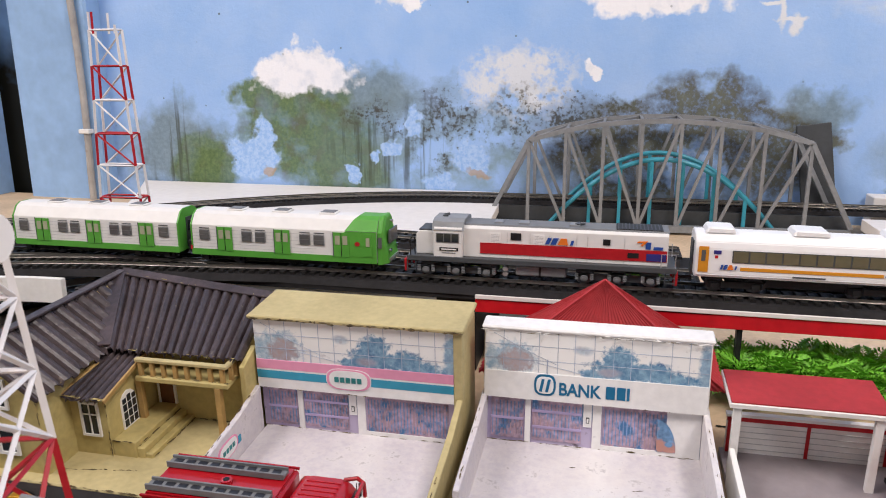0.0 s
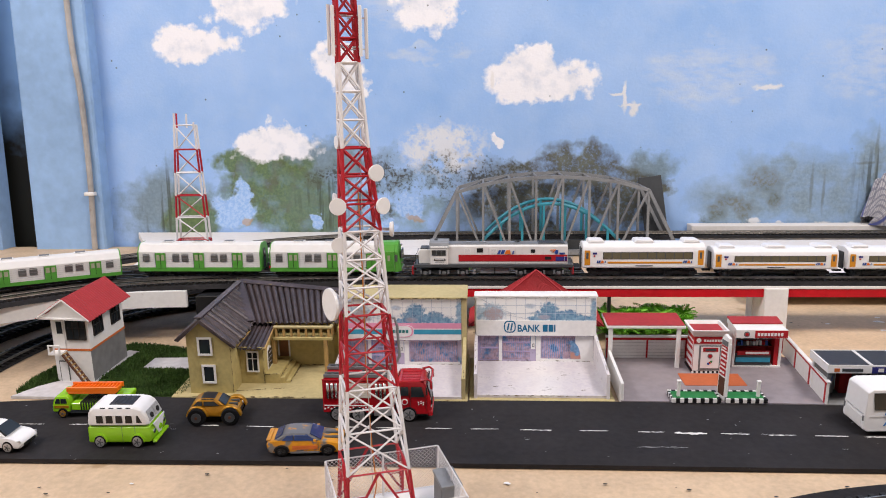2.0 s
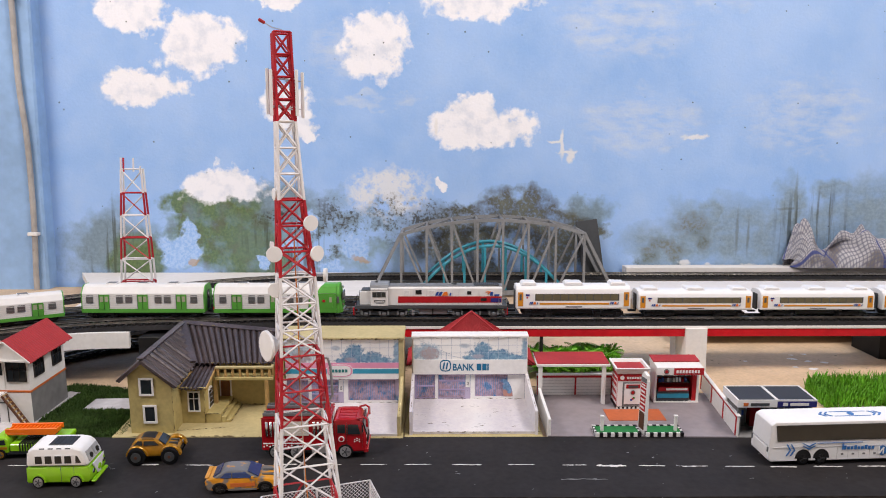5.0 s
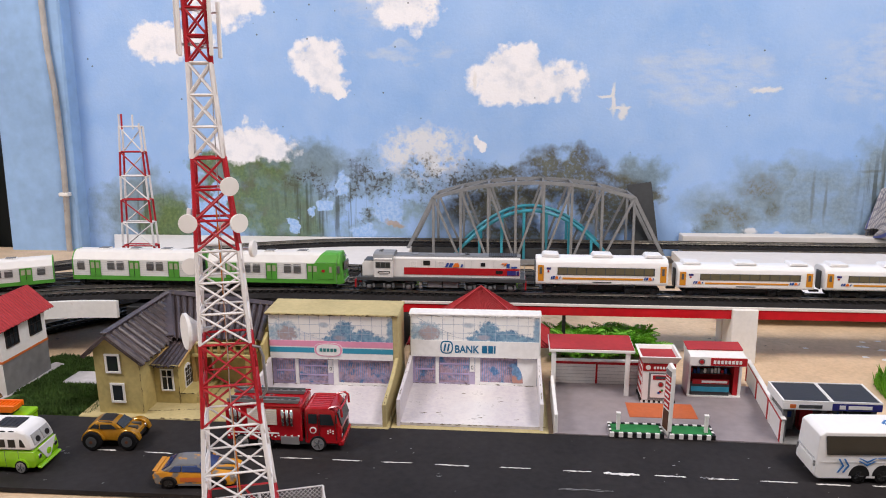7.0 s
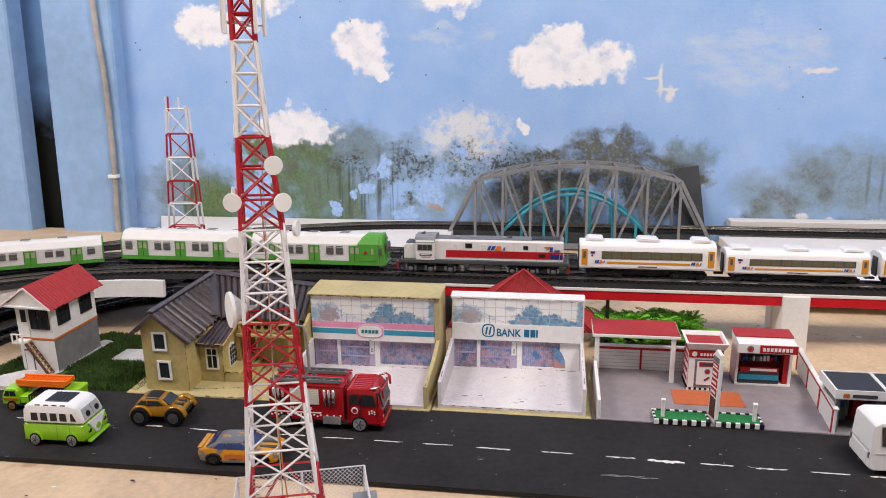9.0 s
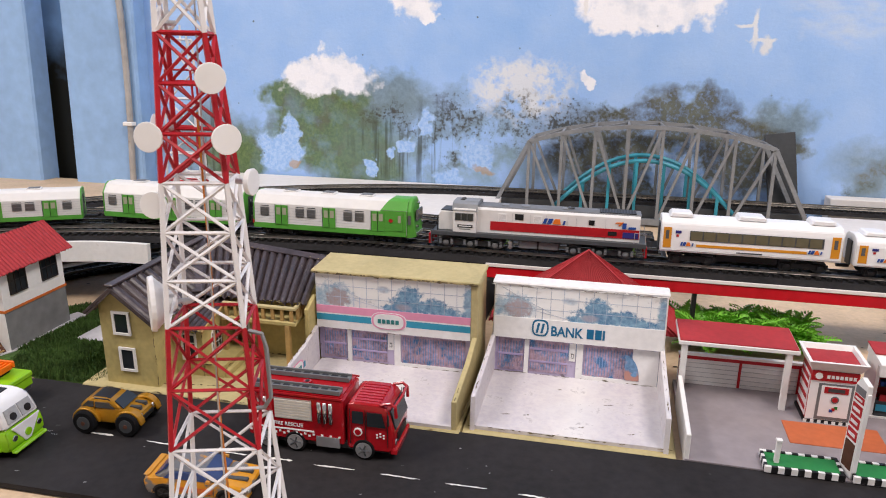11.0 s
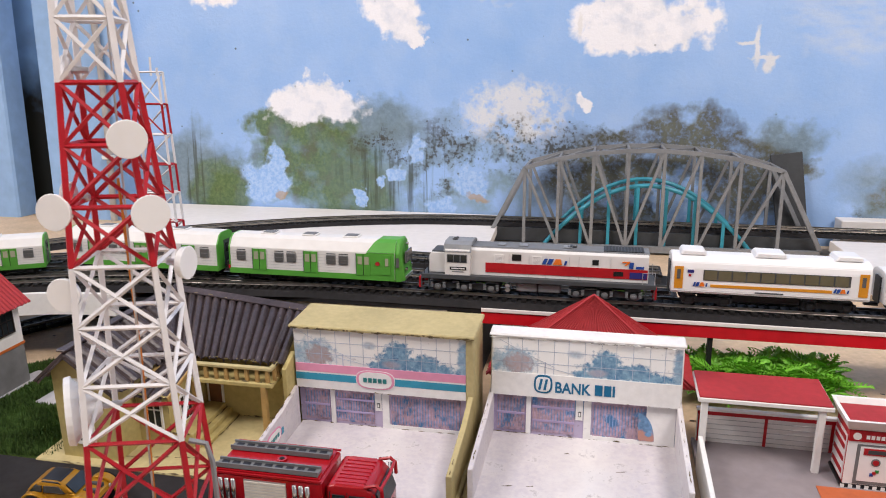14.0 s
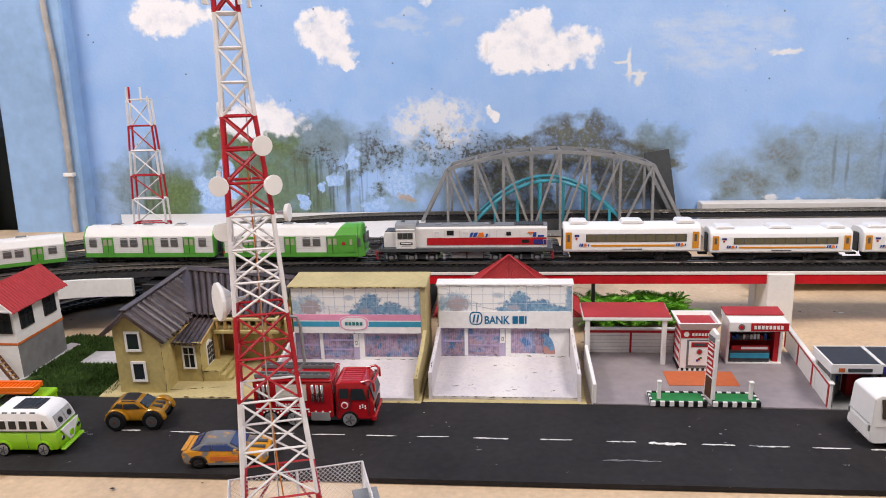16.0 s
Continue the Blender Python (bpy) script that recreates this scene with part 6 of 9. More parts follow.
def print_layers(name, base, layers, stain):
    """Printed card: base colour, then layers of (ellipses, wobble, softness, grain, colour a, colour b, amount), then dirt."""
    m = bpy.data.materials.new(name)
    m.use_nodes = True
    N, L = m.node_tree.nodes, m.node_tree.links
    p = N["Principled BSDF"]
    p.inputs["Roughness"].default_value, p.inputs["Specular IOR Level"].default_value = 0.5, 0.3
    pos = N.new("ShaderNodeTexCoord").outputs["Object"]

    def tex(scale, detail, stretch=None):
        n = N.new("ShaderNodeTexNoise")
        n.inputs["Scale"].default_value, n.inputs["Detail"].default_value, n.inputs["Roughness"].default_value = scale, detail, 0.65
        v = pos
        if stretch:
            q = N.new("ShaderNodeMapping")
            q.inputs["Scale"].default_value = stretch
            L.new(pos, q.inputs["Vector"])
            v = q.outputs[0]
        L.new(v, n.inputs["Vector"])
        return n.outputs["Fac"]

    def calc(op, u, v):
        n = N.new("ShaderNodeMath")
        n.operation = op
        for k, w in ((0, u), (1, v)):
            if isinstance(w, (int, float)):
                n.inputs[k].default_value = w
            else:
                L.new(w, n.inputs[k])
        return n.outputs[0]

    def remap(v, c0, c1, d0=0.0, d1=1.0):
        n = N.new("ShaderNodeMapRange")
        for k, w in zip(("From Min", "From Max", "To Min", "To Max"), (c0, c1, d0, d1)):
            n.inputs[k].default_value = w
        L.new(v, n.inputs["Value"])
        return n.outputs[0]

    def mix(f, u, v):
        n = N.new("ShaderNodeMix")
        n.data_type = "RGBA"
        L.new(f, n.inputs["Factor"])
        for k, w in (("A", u), ("B", v)):
            if isinstance(w, tuple):
                n.inputs[k].default_value = (*w, 1)
            else:
                L.new(w, n.inputs[k])
        return n.outputs["Result"]

    coarse, leafy, fine = tex(95, 4), tex(330, 5), tex(900, 3)
    cloud = tex(28, 3)
    col = mix(remap(cloud, 0.35, 0.7, 0, 0.5), base, tuple(c * k for c, k in zip(base, (0.78, 0.82, 0.90))))
    for spots, wob, soft, grain, ca, cb, amount in layers:
        best = None
        for x, z, rx, rz in spots:
            u = N.new("ShaderNodeVectorMath")
            u.operation = "SUBTRACT"
            u.inputs[1].default_value = (x, 0, z)
            L.new(pos, u.inputs[0])
            w = N.new("ShaderNodeVectorMath")
            w.operation = "MULTIPLY"
            w.inputs[1].default_value = (1 / rx, 0, 1 / rz)
            L.new(u.outputs[0], w.inputs[0])
            ln = N.new("ShaderNodeVectorMath")
            ln.operation = "LENGTH"
            L.new(w.outputs[0], ln.inputs[0])
            d = calc("ADD", ln.outputs["Value"], calc("MULTIPLY", calc("SUBTRACT", leafy if grain == "leaf" else coarse, 0.5), wob))
            f = remap(d, 1 + soft, 1 - soft)
            best = f if best is None else calc("MAXIMUM", best, f)
        col = mix(calc("MULTIPLY", best, amount), col, mix(remap(leafy, 0.38, 0.62), ca, cb))
    col = mix(calc("MULTIPLY", remap(calc("ADD", coarse, calc("MULTIPLY", leafy, 0.6)), 0.93, 1.02), stain), col, (0.16, 0.13, 0.16))
    col = mix(remap(fine, 0.70, 0.76, 0, 0.5), col, (0.10, 0.08, 0.08))
    L.new(col, p.inputs["Base Color"])
    b = N.new("ShaderNodeBump")
    b.inputs["Strength"].default_value, b.inputs["Distance"].default_value = 0.2, 0.0004
    L.new(coarse, b.inputs["Height"])
    L.new(b.outputs[0], p.inputs["Normal"])
    return m


def shopfront(s, x0, x1, y, z0, zs, zb, z1, seed, arch=False):
    """The printed front of a card shop: grid-lined upper storey with a printed tree above the sign band (zs to zb), and shuttered ground floor."""
    w = x1 - x0
    zm = z1 - zb
    X = lambda t: x0 + w * t
    Z = lambda t: zb + zm * t
    BLUE, PALE, DEEP = (0.045, 0.17, 0.32), (0.20, 0.38, 0.52), (0.03, 0.07, 0.20)
    tree = [(X(0.615), Z(0.48), w * 0.075, zm * 0.30), (X(0.61), Z(0.22), w * 0.125, zm * 0.26), (X(0.76), Z(0.20), w * 0.10, zm * 0.24), (X(0.86), Z(0.08), w * 0.09, zm * 0.16), (X(0.50), Z(0.08), w * 0.06, zm * 0.14)]
    M["upper_print"] = print_layers("printed_upper_front", (0.84, 0.83, 0.80), [
        ([(X(0.13), Z(0.30), w * 0.105, zm * 0.40), (X(0.04), Z(0.28), w * 0.05, zm * 0.3)], 1.8, 0.25, "leaf", (0.10, 0.28, 0.44), (0.42, 0.54, 0.62), 0.75),
        ([(X(0.145), Z(0.26), w * 0.075, zm * 0.27)], 1.4, 0.2, "leaf", (0.42, 0.30, 0.27), (0.36, 0.33, 0.38), 0.85),
        (tree, 1.9, 0.18, "leaf", BLUE, PALE, 0.92),
        ([(X(0.57), Z(0.14), w * 0.05, zm * 0.10)], 1.0, 0.3, "coarse", (0.40, 0.38, 0.46), (0.44, 0.36, 0.38), 0.7),
        ([(X(0.985), Z(0.45), w * 0.03, zm * 0.5), (X(0.985), Z(0.10), w * 0.045, zm * 0.16)], 1.3, 0.25, "leaf", BLUE, PALE, 0.8),
        ([(X(0.80), Z(0.42), w * 0.03, zm * 0.04), (X(0.45), Z(0.62), w * 0.04, zm * 0.10), (X(0.60), Z(0.34), w * 0.02, zm * 0.08)], 1.6, 0.3, "coarse", DEEP, PALE, 0.5)], 0.35)
    box("upper_front", (x0, x1), (y, y + 0.003), (zs, z1), "upper_print", s, "white upper front with a printed blue tree")
    yf = y - 0.00015
    for k in range(1, 12):
        x = X(k / 12) + 0.0004 * math.sin(k * 2.1)
        box("print_line", (x - 0.00013, x + 0.00013), (yf, y), (Z(0.02), z1 - 0.0005), "print_line", s)
    for k in (0.30, 0.64):
        box("print_line", (x0, x1), (yf, y), (Z(k) - 0.00013, Z(k) + 0.00013), "print_line", s)
    b = bmesh.new()
    rod(b, (X(0.29), yf, Z(0.0)), (X(0.29), yf, Z(0.34)), 0.0003, 4)
    rod(b, (X(0.04), yf, z1 - 0.002), (X(0.18), yf, Z(0.55)), 0.00012, 4)
    rod(b, (X(0.18), yf, Z(0.55)), (X(0.34), yf, Z(0.22)), 0.00012, 4)
    rod(b, (X(0.24), yf, Z(0.25)), (X(0.46), yf, Z(0.05)), 0.00012, 4)
    part("printed_pole", b, "print_line", s)
    # recessed ground floor: faded print with slatted gates
    yr = y + 0.0035
    hz = zs - z0
    ZL = lambda t: z0 + hz * t
    M["lower_print"] = print_layers("printed_lower_front", (0.50, 0.43, 0.58), [
        ([(X(0.12), ZL(0.5), w * 0.12, hz * 0.6)], 0.8, 0.4, "coarse", (0.20, 0.16, 0.36), (0.34, 0.28, 0.48), 0.6),
        ([(X(0.36), ZL(0.7), w * 0.10, hz * 0.4), (X(0.72), ZL(0.62), w * 0.08, hz * 0.42), (X(0.85), ZL(0.72), w * 0.10, hz * 0.3)], 1.6, 0.35, "leaf", (0.46, 0.32, 0.33), (0.50, 0.44, 0.52), 0.75),
        ([(X(0.48), ZL(0.75), w * 0.05, hz * 0.22), (X(0.70), ZL(0.25), w * 0.03, hz * 0.12), (X(0.95), ZL(0.15), w * 0.05, hz * 0.18), (X(0.10), ZL(0.7), w * 0.05, hz * 0.2)], 1.9, 0.3, "leaf", (0.06, 0.20, 0.38), (0.20, 0.36, 0.55), 0.85),
        ([(X(0.80), ZL(0.12), w * 0.05, hz * 0.10)], 1.9, 0.3, "leaf", (0.72, 0.70, 0.70), (0.25, 0.30, 0.42), 0.9),
        ([(X(0.61), ZL(0.28), w * 0.025, hz * 0.22)], 1.7, 0.3, "leaf", (0.16, 0.12, 0.30), (0.40, 0.36, 0.50), 0.8)], 0.85)
    box("lower_front", (x0, x1), (yr, yr + 0.002), (z0, zs), "lower_print", s, "faded lilac printed shopfront")
    for k, (a, c) in enumerate(((0.03, 0.185), (0.225, 0.455), (0.555, 0.965))):
        xa, xc = X(a), X(c)
        p = box("shutter", (xa, xc), (yr - 0.0004, yr), (ZL(0.07), ZL(0.93)), "gate_print", s, "printed roller shutter")
        n = int((xc - xa) / 0.0017)
        for i in range(n):
            x = xa + (xc - xa) * (i + 0.5) / n
            box("shutter_slat", (x - 0.00028, x + 0.00028), (yr - 0.0006, yr - 0.0003), (ZL(0.14), ZL(0.86)), "lower_slat", p)
        for t in ((0.5,), (0.36, 0.70), ())[k]:
            box("shutter_rail", (xa, xc), (yr - 0.0009, yr - 0.0003), (ZL(t) - 0.0006, ZL(t) + 0.0006), "print_lilac", p)
    if arch:
        box("printed_wall", (X(0.835), X(0.985)), (yr - 0.0008, yr), (ZL(0.10), zs - 0.0016), "print_white", s, "pale printed wall beside the shutter")
        b = bmesh.new()
        prism(b, [(X(0.795), ZL(0.10))] + [(X(0.795) + w * 0.085 * math.cos(a), ZL(0.10) + hz * 0.66 * math.sin(a)) for a in [math.pi / 2 * k / 10 for k in range(11)]], yr - 0.0011, yr - 0.0002, "y")
        part("printed_arch", b, "arch_print", s, "faded blue and rust printed arch")
    for a, h in ((0.205, 0.0014), (0.525, 0.0021)):
        box("printed_column", (X(a) - h, X(a) + h), (yr - 0.0008, yr), (z0, zs), "print_white", s)
    box("printed_column", (X(0.462), X(0.500)), (yr - 0.0006, yr), (ZL(0.45), zs - 0.0016), "print_white", s)
    box("printed_plinth", (X(0.545), X(0.985)), (yr - 0.0007, yr), (z0, ZL(0.10)), "print_white", s, "pale printed plinth")
    m = box("meter_box", (X(0.475), X(0.490)), (yr - 0.0010, yr - 0.0005), (ZL(0.54), ZL(0.66)), "dark_grey", s)
    box("meter_face", (X(0.478), X(0.487)), (yr - 0.0012, yr - 0.0009), (ZL(0.56), ZL(0.64)), "print_white", m)
    box("top_board", (x0, x1), (yr - 0.0008, yr), (zs - 0.0016, zs), "print_lilac", s)
    flakes("soiled_edge", s, (x0, yr - 0.0008, z0 + 0.0003), (x1, yr - 0.0008, z0 + 0.0003), 34, "card_edge", seed, 0.00028, 0.0004)
    flakes("soiled_edge", s, (x0, y - 0.0003, zs), (x1, y - 0.0003, zs), 14, "card_edge", seed + 1, 0.0003, 0.0003)


def low_wall(s, x0, x1, ya, yb, za, zb, material, label=""):
    b = bmesh.new()
    prism(b, [(ya, 0.0), (yb, 0.0), (yb, zb), (ya + (yb - ya) * 0.65, za + (zb - za) * 0.45), (ya, za)], x0, x1, "x")
    return part("side_wall", b, material, s, label, 0.0004)


def oval(parent, cx, cz, rx, rz, ya, yb, material, name="sign_oval", axis="y", label=""):
    b = bmesh.new()
    prism(b, [(cx + rx * math.copysign(abs(math.cos(t)) ** 0.6, math.cos(t)), cz + rz * math.copysign(abs(math.sin(t)) ** 0.75, math.sin(t))) for t in [k * math.pi / 14 for k in range(28)]], ya, yb, axis)
    return part(name, b, material, parent, label)


def mini_market():
    s = thing("mini_market", "cream card shop with pink and blue sign bands", "shop", on_table(0, 0.32))
    x0, x1 = -0.1742, -0.0640
    box("base_board", (x0 + 0.0008, x1 + 0.002), (-0.0525, 0.048), (0.0, 0.0035), "cream_card", s, "", 0.0005)
    box("forecourt", (x0 + 0.003, x1 - 0.003), (-0.0500, 0.0200), (0.0035, 0.0055), "floor_print", s, "scuffed white forecourt floor")
    box("rear_block", (x0 + 0.0015, x1), (0.0215, 0.0475), (0.0035, 0.0660), "cream_card", s, "", 0.0004)
    b = bmesh.new()
    prism(b, [(0.0128, 0.0680), (0.0490, 0.0686), (0.0490, 0.0708), (0.0128, 0.0702)], x0 - 0.0006, x1 + 0.0010, "x")
    part("roof_board", b, "cream_card", s, "rough-edged cream card roof", 0.0006)
    flakes("torn_edge", s, (x0, 0.0127, 0.0688), (x1, 0.0127, 0.0688), 60, "card_edge", 21, 0.0007, 0.0005)
    flakes("torn_edge", s, (x1, 0.0130, 0.0688), (x1, 0.0470, 0.0688), 14, "card_edge", 22, 0.0006, 0.0005)
    shopfront(s, x0 + 0.002, x1 - 0.0045, 0.0145, 0.0055, 0.0298, 0.0455, 0.0680, 11)
    box("side_board", (x1 - 0.0045, x1), (0.0140, 0.0215), (0.0035, 0.0680), "cream_card", s, "", 0.0006)
    box("sign_band", (x0 + 0.002, x1 - 0.0045), (0.0142, 0.0146), (0.0298, 0.0353), "print_white", s)
    box("pink_band", (x0 + 0.002, x1 - 0.0045), (0.0141, 0.0146), (0.0407, 0.0457), "print_pink", s, "pink printed band")
    box("white_band", (x0 + 0.002, x1 - 0.0045), (0.0142, 0.0146), (0.0397, 0.0407), "print_white", s)
    box("blue_band", (x0 + 0.002, x1 - 0.0045), (0.0141, 0.0146), (0.0353, 0.0397), "print_blue", s, "blue printed band")
    cx, cz = -0.1225, 0.0382
    for r, m, d in ((1.0, "print_white", 0.0139), (0.96, "print_pink", 0.0137), (0.84, "print_white", 0.0135)):
        oval(s, cx, cz, 0.0120 * r, 0.0060 * r, d, 0.0142, m, label="oval sign in pink and white")
    for k in range(5):
        box("sign_bar", (cx - 0.0072 + k * 0.0030, cx - 0.0050 + k * 0.0030), (0.0132, 0.0136), (cz - 0.0014, cz + 0.0014), "sign_green", s)
    w = low_wall(s, x0 + 0.0002, x0 + 0.0028, -0.0500, 0.0145, 0.0215, 0.0305, "floor_print", "white printed side wall")
    for r, m, d in ((1.0, "print_pink", 0.0004), (0.85, "print_white", 0.0006)):
        oval(w, -0.0235, 0.0160, 0.0095 * r, 0.0046 * r, x0 + 0.0028, x0 + 0.0028 + d, m, axis="x")
    for yy in (-0.0355, -0.0140):
        box("sign_block", (x0 + 0.0028, x0 + 0.0033), (yy, yy + 0.0030), (0.0132, 0.0168), "print_blue", w)
    for k in range(4):
        box("sign_bar", (x0 + 0.0033, x0 + 0.0037), (-0.0290 + k * 0.003, -0.0270 + k * 0.003), (0.0149, 0.0171), "sign_green", w)
    flakes("soiled_edge", w, (x0 + 0.0015, -0.0500, 0.0215), (x0 + 0.0015, 0.0095, 0.0300), 16, "card_edge", 24, 0.0005, 0.0004)
    low_wall(s, x1 - 0.0030, x1, -0.0500, 0.0140, 0.0215, 0.0330, "cream_card")
    flakes("soiled_edge", s, (x1 - 0.0015, -0.0500, 0.0218), (x1 - 0.0015, 0.0, 0.0262), 12, "card_edge", 25, 0.0006, 0.0005)
    box("wall_lining", (x1 - 0.0034, x1 - 0.0030), (-0.0490, 0.0170), (0.0055, 0.0205), "floor_print", s)


def bank():
    s = thing("bank_branch", "white card bank front with a blue sign and open forecourt", "bank", on_table(0, 0.32))
    x0, x1 = -0.0570, 0.0525
    y = 0.0238
    box("base_board", (x0 - 0.004, x1 + 0.004), (-0.0500, 0.0400), (0.0, 0.0030), "cream_card", s, "", 0.0005)
    box("forecourt", (x0 + 0.0028, x1 - 0.0028), (-0.0450, y + 0.0045), (0.0030, 0.0052), "floor_print", s, "scuffed white forecourt floor")
    box("rear_board", (x0, x1), (y + 0.0057, y + 0.0107), (0.0030, 0.0655), "white_paint", s, "thick white board", 0.0008)
    b = bmesh.new()
    prism(b, [(y - 0.0013, 0.0645), (y + 0.0104, 0.0656), (y + 0.0104, 0.0669), (y - 0.0013, 0.0663)], x0 - 0.0002, x1 + 0.0002, "x")
    part("top_board", b, "print_white", s, "rough white top edge", 0.0007)
    flakes("torn_edge", s, (x0, y - 0.0018, 0.0645), (x1, y - 0.0018, 0.0645), 40, "white_paint", 26, 0.0004, 0.0004)
    flakes("soiled_edge", s, (x0, y - 0.0019, 0.0643), (x1, y - 0.0019, 0.0643), 20, "card_edge", 27, 0.0002, 0.0004)
    shopfront(s, x0 + 0.0015, x1 - 0.0015, y, 0.0052, 0.0297, 0.0434, 0.0645, 31, True)
    box("sign_band", (x0 + 0.0015, x1 - 0.0015), (y - 0.0005, y + 0.0001), (0.0297, 0.0434), "print_white", s, "white sign band")
    yl = y - 0.0008
    # plain mark, the word for the trade, and plain blocks in the same blue
    cx, cz = -0.0254, 0.0379
    for r, m, d in ((1.0, "bri_blue", yl), (0.80, "print_white", yl - 0.0003)):
        oval(s, cx, cz, 0.0053 * r, 0.0054 * r, d, y - 0.0003, m, "sign_mark")
    for k in range(2):
        b = bmesh.new()
        prism(b, [(cx - 0.0028 + k * 0.0030, cz - 0.0032), (cx - 0.0014 + k * 0.0030, cz - 0.0032), (cx - 0.0002 + k * 0.0030, cz + 0.0032), (cx - 0.0016 + k * 0.0030, cz + 0.0032)], yl - 0.0006, y - 0.0003, "y")
        part("sign_mark", b, "bri_blue", s)
    letters("BANK", s, (-0.0184, yl + 0.0002, 0.0335), 0.0088, "bri_blue", 0.0202)
    for xa, xb in ((0.0040, 0.0083), (0.0092, 0.0132), (0.0139, 0.0152)):
        box("sign_block", (xa, xb), (yl, y - 0.0003), (0.0335, 0.0397), "bri_blue", s)
    for xa in (x0, x1 - 0.0028):
        w = low_wall(s, xa, xa + 0.0028, -0.0470, 0.0290, 0.0235, 0.0310, "floor_print", "white side wall")
        flakes("soiled_edge", w, (xa + 0.0014, -0.0470, 0.0236), (xa + 0.0014, 0.0280, 0.0306), 10, "card_edge", 28, 0.0004, 0.0004)
    flakes("soiled_edge", s, (x0, -0.0460, 0.0052), (x1, -0.0460, 0.0052), 30, "card_edge", 29, 0.0005, 0.0004)
    rnd = random.Random(8)
    for x in (-0.040, -0.012, 0.004, 0.018, 0.030, -0.030):
        yy = rnd.uniform(-0.040, 0.010)
        flakes("scuff", s, (x, yy, 0.00525), (x + 0.004, yy + 0.001, 0.00525), 2, "card_edge", int(x * 1000), 0.0005, 0.0001)
    # the front leans back a little
    for o in s.children_recursive:
        for v in o.data.vertices:
            v.co.y += 0.13 * max(0.0, v.co.z - 0.004)
    # hipped red roof of the building behind
    r = thing("red_roofed_building", "small white building with a red tiled pyramid roof", "building", on_table(0, 0.396))
    box("walls", (-0.050, 0.050), (-0.0180, 0.018), (0, 0.034), "white_paint", r, "", 0.0005)
    ap, ez = (0.001, 0.0, 0.0772), 0.0300
    ex, ey = 0.0625, 0.0245
    c = [(-ex, -ey, ez), (ex, -ey, ez), (ex, ey, ez), (-ex, ey, ez)]
    for k in range(4):
        a, d = c[k], c[(k + 1) % 4]
        ad = Vector(ap)
        n = 30 if k % 2 == 0 else 12
        mid = ad + (Vector(d) - Vector(a)).normalized() * 0.0006
        corrugated("roof_slope", r, tuple(ad - (Vector(d) - Vector(a)).normalized() * 0.0004), tuple(mid), d, a, n, 0.00035, "red_roof", "red ribbed roof slope")
        strip("hip_cap", r, ap, a, 0.0016, 0.0010, "red_roof")


def letters(words, parent, at, size, material, width):
    """Raised lettering in the built-in font, on a wall that faces -y."""
    cu = bpy.data.curves.new("lettering", "FONT")
    cu.body, cu.size, cu.extrude, cu.offset = words, size, 0.00012, size * 0.022
    tmp = new("lettering_source", cu)
    me = bpy.data.meshes.new_from_object(tmp.evaluated_get(bpy.context.evaluated_depsgraph_get()))
    bpy.data.objects.remove(tmp)
    xs = [v.co.x for v in me.vertices]
    k = width / (max(xs) - min(xs))
    for v in me.vertices:
        v.co = Vector((at[0] + (v.co.x - min(xs)) * k, at[1] - v.co.z, at[2] + v.co.y))
    me.materials.clear()
    me.materials.append(M[material])
    ob = new("lettering", me)
    ob.parent = parent
    return tagged(ob, "")


def print_mats():
    M["floor_joint"] = mat("floor_joint", (0.34, 0.32, 0.34), 0.5, 0, 0.2, 150, 0.0)
    M["sign_green"] = mat("sign_green", (0.03, 0.20, 0.20), 0.5, 0, 0.2, 300, 0.0)
    M["gate_print"] = mat("printed_gate", (0.40, 0.29, 0.37), 0.5, 0, 0.45, 420, 0.05, spots=((0.07, 0.19, 0.38), 0.17, 110))
    M["lower_slat"] = mat("printed_slats", (0.17, 0.26, 0.45), 0.5, 0, 0.5, 420, 0.05, spots=((0.42, 0.29, 0.32), 0.17, 130))
    M["arch_print"] = mat("printed_arch", (0.16, 0.30, 0.50), 0.5, 0, 0.4, 420, 0.05, spots=((0.46, 0.24, 0.20), 0.20, 140))
    M["print_white"] = mat("printed_white_card", (0.77, 0.76, 0.75), 0.5, 0, 0.08, 260, 0.12, spots=((0.44, 0.43, 0.48), 0.01, 120))
    M["floor_print"] = print_layers("scuffed_floor", (0.77, 0.735, 0.715), [([(-0.145, 0.02, 0.04, 0.03), (-0.04, 0.02, 0.03, 0.03), (0.03, 0.02, 0.02, 0.03), (-0.09, 0.02, 0.02, 0.03)], 1.9, 0.5, "coarse", (0.46, 0.42, 0.48), (0.56, 0.52, 0.54), 0.7)], 0.40)
    M["door_brown"] = mat("door_brown", (0.20, 0.09, 0.04), 0.5, 0, 0.2, 150, 0.1)
    M["card_edge"] = mat("dirty_card_edge", (0.13, 0.10, 0.05), 0.8, 0, 0.5, 200, 0.3)
    M["brick_grey"] = mat("cement_render", (0.20, 0.20, 0.20), 0.8, 0, 0.2, 120, 0.2, spots=((0.4, 0.4, 0.4), 0.06, 40))
    M["rust_brown"] = mat("stair_brown", (0.10, 0.038, 0.022), 0.6, 0, 0.3, 200, 0.1)
    M["orange_line"] = mat("orange_line", (0.55, 0.14, 0.03), 0.5, 0, 0.15, 200, 0.05)
    M["pale_pad"] = mat("pale_pad", (0.55, 0.53, 0.54), 0.7, 0, 0.16, 160, 0.2, spots=((0.30, 0.27, 0.24), 0.05, 90))


